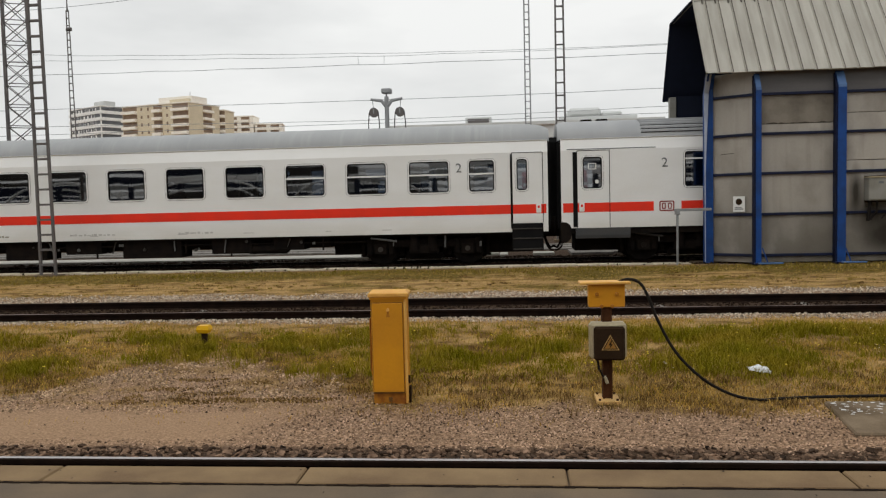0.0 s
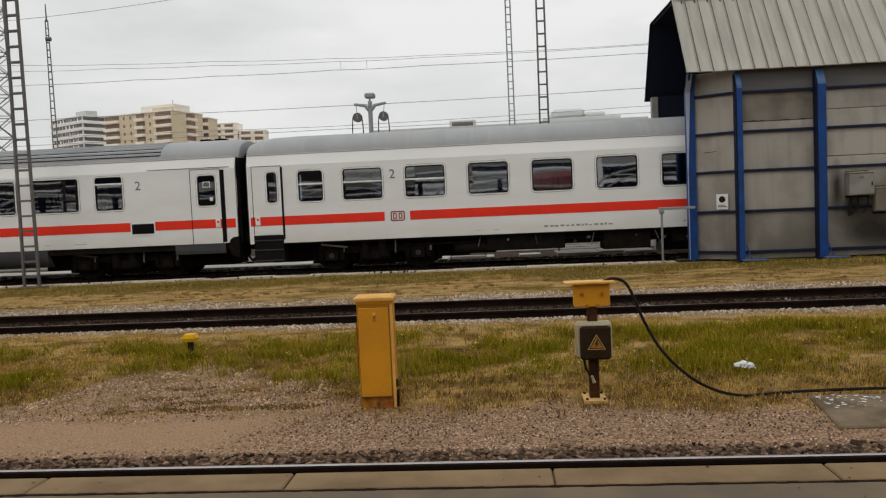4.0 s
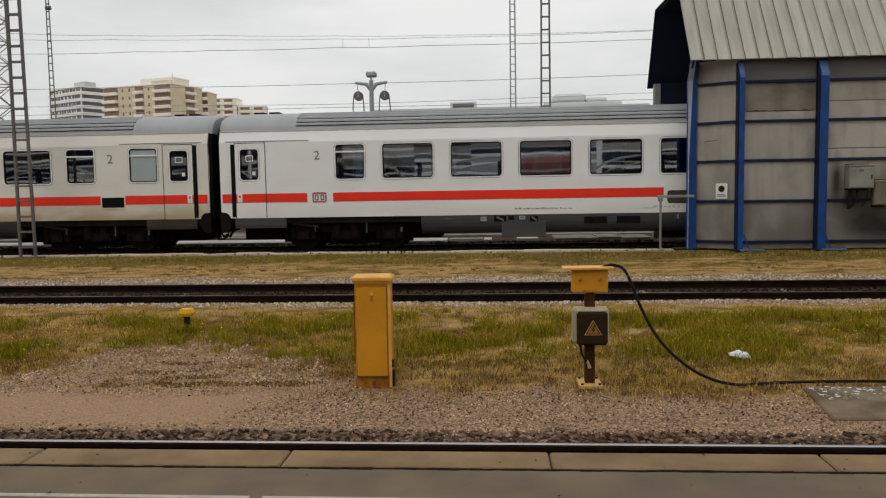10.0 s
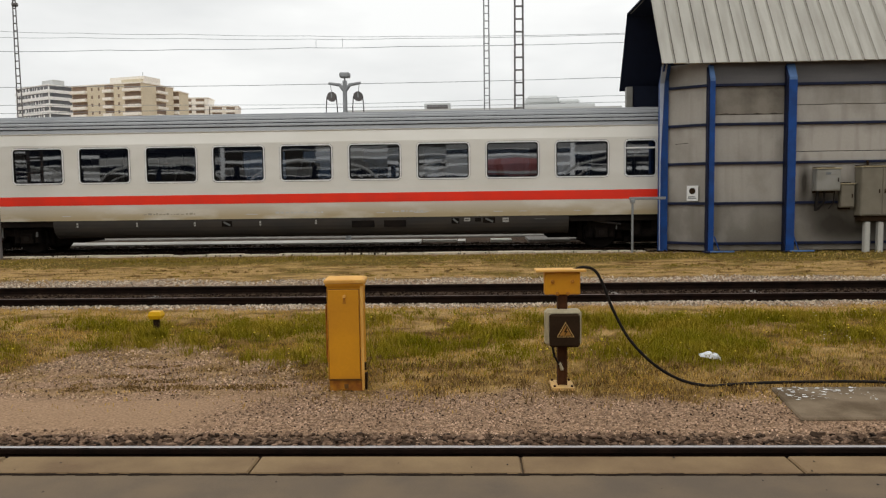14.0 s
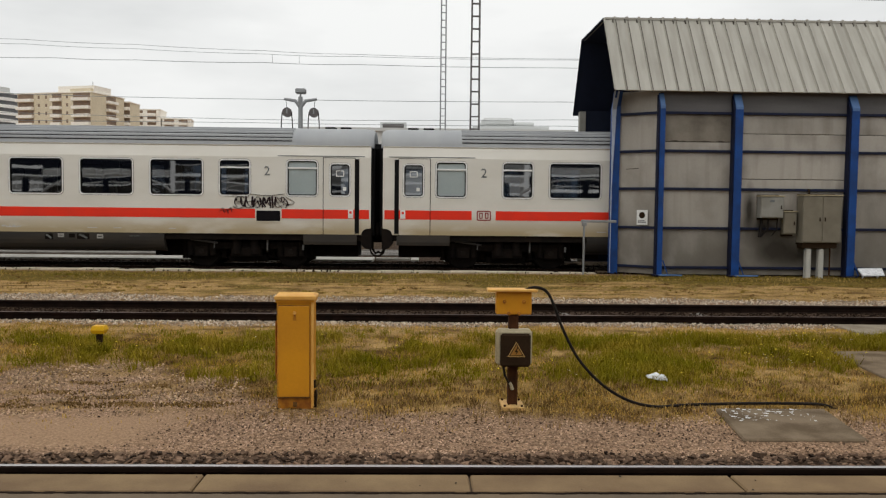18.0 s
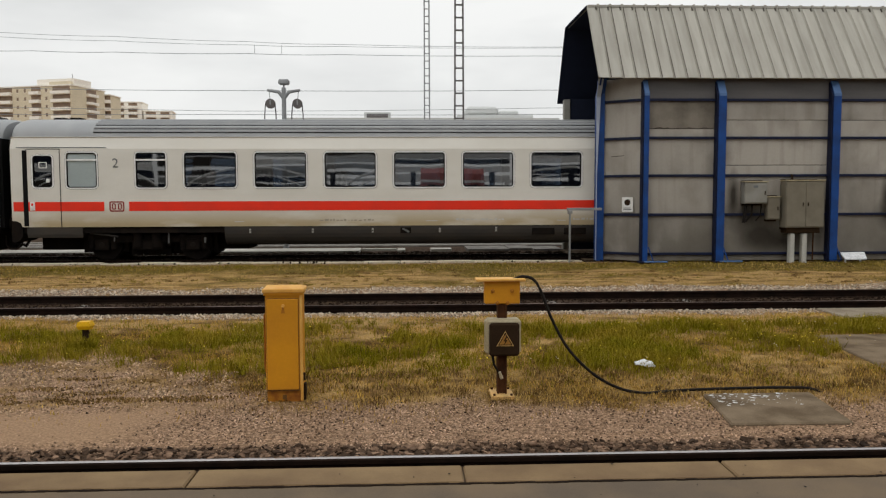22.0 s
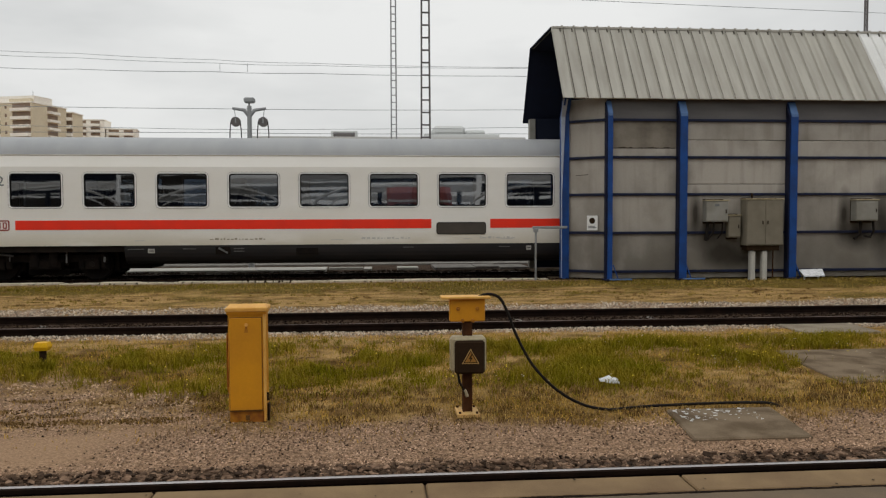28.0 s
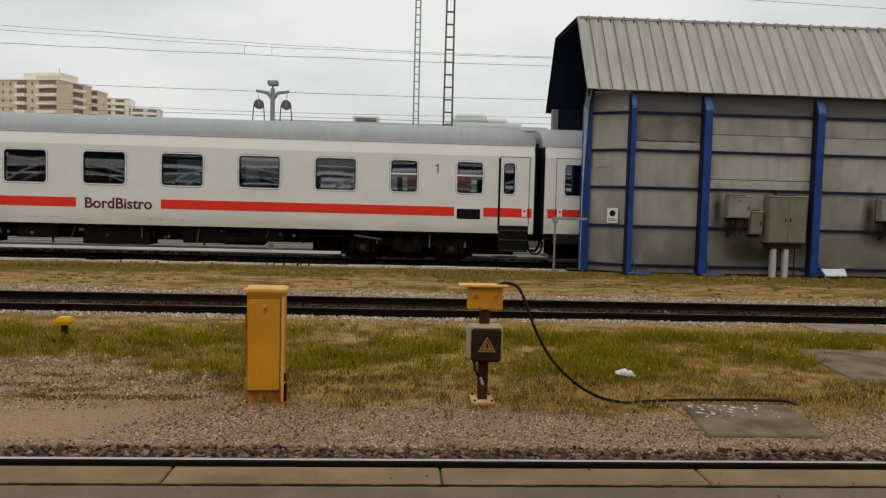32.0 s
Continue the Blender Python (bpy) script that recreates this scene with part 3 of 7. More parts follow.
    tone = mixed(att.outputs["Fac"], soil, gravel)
    l.new(mixed(dark_bed.outputs["Fac"], tone, (0.018, 0.012, 0.009, 1)), b.inputs["Base Color"])
    bp = n.new("ShaderNodeBump")
    bp.inputs["Strength"].default_value, bp.inputs["Distance"].default_value = 0.7, 0.03
    l.new(grit.outputs[0], bp.inputs["Height"])
    l.new(bp.outputs[0], b.inputs["Normal"])
    return m


def yard():
    """One sheet from the platform to the horizon, fine near the tracks."""
    xs = [-3000, -900, -300, -120, -60, -30] + [-20 + 0.16 * i for i in range(251)] + [30, 60, 120, 300, 900, 3000]
    ys = [-3000, -600, -120, -40, -15, 0, 2.6] + [3.0 + 0.14 * i for i in range(131)] + [22, 23, 24, 26, 29, 34, 45, 70, 120, 300, 900, 3000]
    vs = [(x, y, lie(x, y) if abs(x) < 25 and 2 < y < 25 else -0.07) for y in ys for x in xs]
    w = len(xs)
    fs = [(j * w + i, j * w + i + 1, (j + 1) * w + i + 1, (j + 1) * w + i) for j in range(len(ys) - 1) for i in range(w - 1)]
    me = Mesh().add(vs, fs, True).build("ground", ground_material())
    a = me.attributes.new("bare", "FLOAT", "POINT")
    a.data.foreach_set("value", [bare(x, y) * (1 - 0.65 * worn(x, y)) for y in ys for x in xs])
    a = me.attributes.new("dark_bed", "FLOAT", "POINT")       # dark bed between rails and past the train; gap shade painted under near stones
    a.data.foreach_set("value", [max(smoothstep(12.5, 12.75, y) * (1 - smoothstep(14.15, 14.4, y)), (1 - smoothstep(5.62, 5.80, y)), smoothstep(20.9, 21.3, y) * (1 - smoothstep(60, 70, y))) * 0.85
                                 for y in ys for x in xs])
    a = me.attributes.new("thatch", "FLOAT", "POINT")     # matted grass before the train and along the ballast
    a.data.foreach_set("value", [max(smoothstep(15.4, 16.0, y), 0.9 * smoothstep(10.6, 11.3, y) * (1 - smoothstep(12.1, 12.5, y))) if abs(x) < 25 and y < 25 else 0 for y in ys for x in xs])
    a = me.attributes.new("moss", "FLOAT", "POINT")       # the far edge of the strip is green with moss
    a.data.foreach_set("value", [max(0, min(1, smoothstep(17.6, 19.3, y + 1.2 * noise.noise(Vector((x * 0.3, y * 0.5, 12)))) * 0.85 + 0.8 * noise.noise(Vector((x * 0.4, y * 1.0, 13)))))
                                 if abs(x) < 25 and 15 < y < 25 else 0 for y in ys for x in xs])
    a = me.attributes.new("sandy", "FLOAT", "POINT")      # trodden sandy patch
    a.data.foreach_set("value", [sandy(x, y) if abs(x) < 25 and y < 12 else 0 for y in ys for x in xs])
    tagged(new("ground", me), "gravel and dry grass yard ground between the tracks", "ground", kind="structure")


def stones(name, label, count, x0, x1, y0, y1, size, mat, where=None, sink=0.3, seed=1, slab=1.0):
    """Loose angular stones, too many to count, as one object."""
    rnd = random.Random(seed)
    m = Mesh()
    for _ in range(count):
        x, y = rnd.uniform(x0, x1), rnd.uniform(y0, y1)
        if where and rnd.random() > where(x, y):
            continue
        s = rnd.uniform(*size)
        z = lie(x, y) + s * sink
        a, c = rnd.uniform(0, 6.3), [rnd.uniform(0.6, 1.15) for _ in range(6)]
        ca, sa = math.cos(a) * s, math.sin(a) * s
        top, tilt = s * rnd.uniform(0.5, 1.1), rnd.uniform(-0.5, 0.5) * s
        vs = [(x + ca * c[0], y + sa * c[0], z + tilt), (x - sa * c[1], y + ca * c[1], z), (x - ca * c[2], y - sa * c[2], z - tilt), (x + sa * c[3], y - ca * c[3], z),
              (x + ca * 0.3, y + sa * 0.3, z + top), (x - ca * 0.35, y + sa * 0.2, z + top * 0.9)]
        vs = [(x + (p - x) * slab, q, r) for p, q, r in vs]
        m.add(vs, [(0, 1, 4), (1, 5, 4), (1, 2, 5), (2, 3, 5), (3, 4, 5), (3, 0, 4)])
    return tagged(new(name, m.build(name, mat)), label, "stones", kind="stuff")


def rocks(name, label, count, x0, x1, y0, y1, size, mat, where=None, seed=1):
    """Broken ballast: flat-faced blocks with uneven sides, tipped every way and overlapping, as one object."""
    rnd = random.Random(seed)
    m = Mesh()
    for _ in range(count):
        x, y = rnd.uniform(x0, x1), rnd.uniform(y0, y1)
        if where and rnd.random() > where(x, y):
            continue
        s, n = rnd.uniform(*size), rnd.choice((4, 5, 5, 6))
        turn = Matrix.Rotation(rnd.uniform(0, 6.28), 3, "Z") @ Matrix.Rotation(rnd.gauss(0, 0.32), 3, "X") @ Matrix.Rotation(rnd.gauss(0, 0.32), 3, "Y")
        long, h = rnd.uniform(1.0, 1.6), rnd.uniform(0.45, 0.85)
        base = Vector((x, y, lie(x, y) + s * rnd.uniform(0.15, 0.55)))
        rad = [rnd.uniform(0.7, 1.15) for _ in range(n)]
        vs = []
        for z, k in ((-0.5, 0.8), (0.25, 1.0), (0.5, rnd.uniform(0.75, 0.92))):
            for i in range(n):
                a = 6.283 * (i + 0.3 * rad[i]) / n
                vs.append(base + turn @ Vector((s * long * k * rad[i] * math.cos(a), s * k * rad[i] * math.sin(a), s * h * (z + rnd.uniform(-0.06, 0.06)))))
        fs = [(r * n + i, r * n + (i + 1) % n, (r + 1) * n + (i + 1) % n, (r + 1) * n + i) for r in range(2) for i in range(n)]
        m.add(vs, fs + [tuple(2 * n + i for i in range(n))])
    return tagged(new(name, m.build(name, mat)), label, "stones", kind="stuff")


STONE_PALE = material("stone_pale", (0.47, 0.320, 0.222), 0.9, second=(0.155, 0.092, 0.050), scale=2, amount=0.6, random_tint=0.6, island=True, spec=0.06)
STONE_DARK = material("stone_dark", (0.062, 0.036, 0.023), 0.9, second=(0.20, 0.130, 0.086), scale=14, amount=0.8, random_tint=0.85, island=True, spec=0.1)
STONE_BROKEN = material("stone_broken", (0.43, 0.305, 0.195), 0.9, second=(0.19, 0.120, 0.062), scale=2, amount=0.6, random_tint=0.6, island=True, spec=0.06)
STONE_WHITE = material("stone_white", (0.45, 0.375, 0.292), 0.9, second=(0.22, 0.165, 0.11), scale=2, amount=0.6, random_tint=0.7, island=True, spec=0.06)


def rail(name, y, head, label):
    """A flat-bottomed rail, with its head bright or dull."""
    web = [(-0.06, -0.15), (-0.06, -0.14), (-0.012, -0.12), (-0.012, -0.045), (-0.034, -0.035), (-0.036, -0.006)]
    top = [(-0.036, -0.006), (-0.031, -0.0015), (-0.015, 0.0)]
    ob = thing(name, label, "rail", "rails", kind="structure")
    full = web + [(-0.030, -0.0015), (-0.013, 0.0)] + [(-a, b) for a, b in web[::-1]]
    part("rail_web", Mesh().prism([(y + a, b) for a, b in full], -220, 220), RAIL_RUST, ob)
    cap = [(-0.014, -0.004), (-0.012, -0.0005)] + [(-a, b) for a, b in top[::-1]]      # the wheels polish the inner part of the head
    part("rail_head", Mesh().prism([(y + a, b + 0.0015) for a, b in cap], -220, 220, True), head, ob, "worn running surface")


def sleepers(y, label, x0, x1, sunk):
    me = Mesh().box(-0.13, 0.13, -1.3, 1.3, -0.2, 0.0, 0.02).build("sleeper", SLEEPER)
    ob = thing("sleeper_row", label, "sleepers", kind="structure", at=pose(0, y, -0.15 - sunk))
    for i in range(int((x1 - x0) / 0.6)):
        part("sleeper", me, None, ob, at=pose(x0 + 0.6 * i, 0, random.uniform(-0.01, 0.01), 0, 0, random.uniform(-1, 1)))


def platform():
    """The paved platform that the camera looks over: coping slabs along the edge, asphalt, and white grooved strips."""
    plat = thing("platform", "asphalt railway platform with a concrete coping", "platform", kind="structure")
    part("platform_body", Mesh().box(-120, 120, -9, 2.923, -0.6, 0.742), CONCRETE, plat)
    part("asphalt", Mesh().box(-120, 120, -9, 2.755, 0.742, 0.757), PLATFORM, plat, "grey-brown worn asphalt")
    slab = Mesh().box(-0.505, 0.505, 2.771, 2.948, 0.69, 0.76, 0.006).build("coping_slab", COPING)
    for i in range(-30, 31):
        part("coping_slab", slab, None, plat, at=pose(0.18 + 1.017 * (i + 0.5), 0, random.uniform(-0.001, 0.001)))
    rj = random.Random(8)
    joint = Mesh()
    for i in range(-150, 150):                     # crumbling seal, uneven in width
        a, b = rj.uniform(0.002, 0.009), rj.uniform(0.0, 0.006)
        joint.box(0.04 * i, 0.04 * i + 0.04, 2.756 - b, 2.763 + a, 0.742, 0.7590)
    part("joint_seal", joint, SEAL, plat, "dark joint behind the coping")
    rp = random.Random(31)
    spots = Mesh()
    for _ in range(40):
        x, y, r = rp.uniform(-2.6, 2.6), rp.uniform(2.35, 2.75) if rp.random() < 0.6 else rp.uniform(2.78, 2.93), rp.uniform(0.002, 0.005)
        spots.add([(x + r * math.cos(k * 1.05), y + r * 1.6 * math.sin(k * 1.05), 0.7635) for k in range(6)], [(0, 1, 2, 3, 4, 5)])
    tagged(part("dark_specks", spots, RUBBER, plat), kind="stuff")
    strip = Mesh().box(-0.487, 0.487, 2.470, 2.494, 0.752, 0.760, 0.002).box(-0.487, 0.487, 2.422, 2.448, 0.752, 0.760, 0.002)
    strip = strip.box(-0.487, 0.487, 2.374, 2.400, 0.752, 0.760, 0.002).build("tactile_strip", TACTILE)
    for i in range(-24, 25):
        part("tactile_strip", strip, None, plat, at=pose(0.18 + 1.017 * (i + 0.5), 0, 0))


yard()
platform()
rail("rail_1", 5.26, RAIL_HEAD, "steel rail with a bright worn head")
rail("rail_2", 3.755, RAIL_HEAD, "steel rail with a bright worn head")
rail("rail_3", 12.72, RAIL_WORN, "rusty steel rail of a little-used track")
rail("rail_4", 14.225, RAIL_DULL, "rusty steel rail of a little-used track")
rail("rail_5", 22.22, RAIL_DULL, "steel rail under the train")
rail("rail_6", 23.725, RAIL_WORN, "steel rail under the train")
rail("rail_7", 29.1, RAIL_DULL, "steel rail of a siding")
rail("rail_8", 30.6, RAIL_DULL, "steel rail of a siding")
sleepers(13.47, "weathered sleepers sunk in ballast", -16, 16, 0.0)
sleepers(22.97, "weathered sleepers under the train", -22, 10, 0.0)


def flat_stuff(name, label, category, mesh, mat):
    return tagged(new(name, mesh.build(name, mat)), label, category, kind="structure")


# concrete cable trough before the train, and the service walkway behind it
trough = thing("cable_trough", "pale concrete cable trough at the edge of the grass", "trough", kind="structure")
lid = Mesh().box(-0.495, 0.495, -0.15, 0.15, -0.12, 0.02, 0.008).build("trough_lid", TROUGH)
rt = random.Random(5)
for i in range(-34, 5):
    part("trough_lid", lid, None, trough, at=pose(i + 0.2, 21.05 + rt.uniform(-0.03, 0.03), rt.uniform(-0.022, 0.004), rt.uniform(-1.5, 1.5), rt.uniform(-0.8, 0.8), rt.uniform(-0.6, 0.6)))
flat_stuff("walkway", "pale concrete walkway beyond the train, broken by dark pits", "walkway", Mesh().box(-120, -1.7, 25.12, 26.45, -0.12, 0.02, 0.01).box(-1.66, -0.5, 26.15, 26.4, -0.12, 0.01, 0.01).box(-0.46, -0.2, 25.3, 26.35, -0.12, 0.02, 0.01).box(0.65, 1.35, 25.75, 26.4, -0.12, 0.02, 0.01), WALKWAY)
flat_stuff("service_pads", "grey concrete pads sunk in the gravel beyond the train", "pads", Mesh().box(1.9, 3.3, 25.8, 27.5, -0.12, 0.005, 0.01).box(3.34, 4.1, 26.1, 27.5, -0.12, 0.01, 0.01).box(4.14, 5.1, 25.8, 27.3, -0.12, 0.0, 0.01), SIDING)
flat_stuff("siding_bed", "grey gravel bed of a siding beyond the walkway", "track bed", Mesh().box(-120, 120, 28.3, 31.4, -0.2, -0.01, 0.02), SIDING)


# ---------------------------------------------------------------- the train
TRACK = 22.97          # the middle of its track
LENGTH = 26.4
LEAN = 0.010           # how far the side draws in beside the windows


def side_y(z):
    """How far the side wall stands out from the coach's middle at a height."""
    if z < 2.0:
        return 1.41
    return 1.41 - LEAN * (z - 2.0) / 1.1 if z < 3.1 else 1.41 - LEAN - (0.11 - LEAN) * (z - 3.1) / 0.32


def wall_grid(m, x0, x1, z0, z1, holes, out, sign, slot=0):
    """A side wall as a grid, with openings left out. holes: (x0, x1, z0, z1)."""
    xs = sorted({x0, x1, *[h[0] for h in holes], *[h[1] for h in holes]})
    zs = sorted({z0, z1, 2.0, 3.1, min(3.26, z1), *[h[2] for h in holes], *[h[3] for h in holes]})
    for i in range(len(xs) - 1):
        for k in range(len(zs) - 1):
            a, b, c, d = xs[i], xs[i + 1], zs[k], zs[k + 1]
            mx, mz = (a + b) / 2, (c + d) / 2
            if any(h[0] < mx < h[1] and h[2] < mz < h[3] for h in holes):
                continue
            p = [(a, sign * (side_y(c) + out), c), (b, sign * (side_y(c) + out), c), (b, sign * (side_y(d) + out), d), (a, sign * (side_y(d) + out), d)]
            m.add(p, [(0, 1, 2, 3) if sign < 0 else (3, 2, 1, 0)], slot=slot)


def rounded(w, h, r, n=5):
    """The outline of a rounded rectangle round the origin."""
    pts = []
    for cx, cz, a0 in ((w / 2 - r, h / 2 - r, 0), (-w / 2 + r, h / 2 - r, 90), (-w / 2 + r, -h / 2 + r, 180), (w / 2 - r, -h / 2 + r, 270)):
        for i in range(n + 1):
            a = radians(a0 + 90 * i / n)
            pts.append((cx + r * math.cos(a), cz + r * math.sin(a)))
    return pts


def ring(m, w, h, r, t, y0, y1, slot=0):
    """A rounded window frame of bar width t, from depth y0 (outside) to y1."""
    o, i = rounded(w, h, r), rounded(w - 2 * t, h - 2 * t, max(r - t, 0.02))
    n = len(o)
    vs = [(x, y0, z) for x, z in o] + [(x, y0, z) for x, z in i] + [(x, y1, z) for x, z in i] + [(x, y1, z) for x, z in o]
    fs = []
    for k in range(n):
        k2 = (k + 1) % n
        fs += [(k, n + k, n + k2, k2), (n + k, 2 * n + k, 2 * n + k2, n + k2), (3 * n + k, k, k2, 3 * n + k2)]
    return m.add(vs, fs, slot=slot)


def window_meshes(w, h, bar):
    """The shared meshes of one size of coach window: rubber and metal frame, and panes. bar: the height of its crossbar, or None."""
    frame_m = Mesh()
    ring(frame_m, w + 0.016, h + 0.016, 0.128, 0.012, -0.006, 0.05, 1)
    ring(frame_m, w, h, 0.12, 0.034, -0.014, 0.06, 0)
    ring(frame_m, w - 0.066, h - 0.066, 0.09, 0.03, -0.003, 0.07, 1)
    if bar is not None:
        frame_m.box(-w / 2 + 0.04, w / 2 - 0.04, -0.014, 0.05, bar - 0.022, bar + 0.022, slot=0)
    o = rounded(w - 0.09, h - 0.09, 0.08)
    n = len(o)
    pane_m = Mesh().add([(x, 0.02, z) for x, z in o], [tuple(range(n))])
    return frame_m.build("window_frame", [ALU, RUBBER]), pane_m


def letters(body, size, mat, parent, name, x, z, label, y=-1.425, bold=0.0):
    cu = bpy.data.curves.new(name, "FONT")
    cu.body, cu.size, cu.align_x, cu.align_y, cu.extrude, cu.offset = body, size, "CENTER", "CENTER", 0.002, bold
    ob = new(name, cu)
    dg = bpy.context.evaluated_depsgraph_get()
    me = bpy.data.meshes.new_from_object(ob.evaluated_get(dg))
    bpy.data.objects.remove(ob)
    me.materials.clear()
    me.materials.append(mat)
    return part(name, me, None, parent, label, at=pose(x, y, z, 90, 0, 0))


WINDOWS, SHARED = {}, {}


def put_window(parent, kind, x, zc, sign):
    """kind: width, height, crossbar, frosted."""
    w, h, bar, frosted = kind
    if kind not in WINDOWS:
        fr, pn = window_meshes(w, h, bar)
        WINDOWS[kind] = (fr, pn.build("pane", FROST if frosted else GLASS))
    fr, pn = WINDOWS[kind]
    lean = math.degrees(math.atan(LEAN / 1.1)) if zc + h / 2 > 2.3 else 0
    y = sign * side_y(zc)
    ob = part("window", fr, None, parent, at=pose(x, y, zc, -lean, 0, 0) if sign < 0 else pose(x, y, zc, lean, 0, 180))
    pane = part("pane", pn, None, ob, "frosted grey pane" if frosted else "")
    pane.visible_shadow = False


def bogie_mesh():
    m = Mesh()
    for s in (-1, 1):
        m.prism([(s * 1.02 - 0.07, 0.52), (s * 1.02 + 0.07, 0.52), (s * 1.02 + 0.07, 0.72), (s * 1.02 - 0.07, 0.72)], -1.65, 1.65)
        for x in (-1.25, 1.25):
            m.box(x - 0.19, x + 0.19, s * 1.0 - 0.14, s * 1.0 + 0.14, 0.30, 0.62, 0.03)     # axle boxes
            for d in (-0.3, 0.3):
                m.tube([(x + d, s * 1.05, 0.34), (x + d, s * 1.05, 0.76)], 0.085, 10)       # coil springs
        m.box(-0.42, 0.42, s * 1.0 - 0.16, s * 1.0 + 0.16, 0.30, 0.58, 0.04)
        m.tube([(-0.25, s * 1.12, 0.40), (-0.25, s * 1.12, 0.88)], 0.13, 12).tube([(0.25, s * 1.12, 0.40), (0.25, s * 1.12, 0.88)], 0.13, 12)
        m.tube([(0.62, s * 1.2, 0.45), (0.62, s * 1.2, 0.92)], 0.045, 8)
        m.box(-1.66, -1.56, s * 0.9, s * 1.05, 0.28, 0.62).box(1.56, 1.66, s * 0.9, s * 1.05, 0.28, 0.62)
        for x in (-1.25, 1.25):                    # brake blocks and their hangers between the wheels
            m.box(x - 0.62, x - 0.50, s * 0.72 - 0.09, s * 0.72 + 0.09, 0.24, 0.80, 0.02).box(x + 0.50, x + 0.62, s * 0.72 - 0.09, s * 0.72 + 0.09, 0.24, 0.80, 0.02)
        m.box(-0.55, 0.55, s * 0.78 - 0.08, s * 0.78 + 0.08, 0.16, 0.34, 0.02)               # track brake magnets
        m.tube([(-1.9, s * 0.7, 0.26), (1.9, s * 0.7, 0.26)], 0.035, 8)
    m.box(-0.35, 0.35, -1.05, 1.05, 0.45, 0.75, 0.03).box(-1.75, 1.75, -0.5, 0.5, 0.16, 0.62, 0.03)
    m.box(-1.6, -1.45, -1.0, 1.0, 0.5, 0.64).box(1.45, 1.6, -1.0, 1.0, 0.5, 0.64)
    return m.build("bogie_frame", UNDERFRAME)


def wheelset_mesh():
    m = Mesh().tube([(0, -0.95, 0), (0, 0.95, 0)], 0.075, 10)
    for s in (-1, 1):
        m.tube([(0, s * 0.80, 0), (0, s * 0.80 - s * 0.02, 0), (0, s * 0.68, 0), (0, s * 0.675, 0)], [0.44, 0.455, 0.462, 0.49], 28, True, False)
        for k in range(6):
            a = k * math.pi / 3
            m.box(0.26 * math.cos(a) - 0.03, 0.26 * math.cos(a) + 0.03, s * 0.80, s * 0.815, 0.26 * math.sin(a) - 0.03, 0.26 * math.sin(a) + 0.03)
    return m.build("wheelset", WHEEL_STEEL)


def seat_mesh():
    m = Mesh()
    prof = [(-0.02, 1.62), (0.46, 1.66), (0.50, 1.74), (0.06, 1.74), (-0.14, 2.42), (-0.24, 2.42), (-0.14, 1.62)]
    for y in (-0.23,):
        n = len(prof)
        vs = [(x, yy, z) for yy in (y, y + 0.46) for x, z in prof]
        m.add(vs, [tuple(range(n))[::-1], tuple(range(n, 2 * n))] + [(i, (i + 1) % n, n + (i + 1) % n, n + i) for i in range(n)])
        m.box(-0.3, -0.16, y + 0.08, y + 0.38, 2.36, 2.60, 0.04)
    return m.build("seat", SEAT_BLUE)


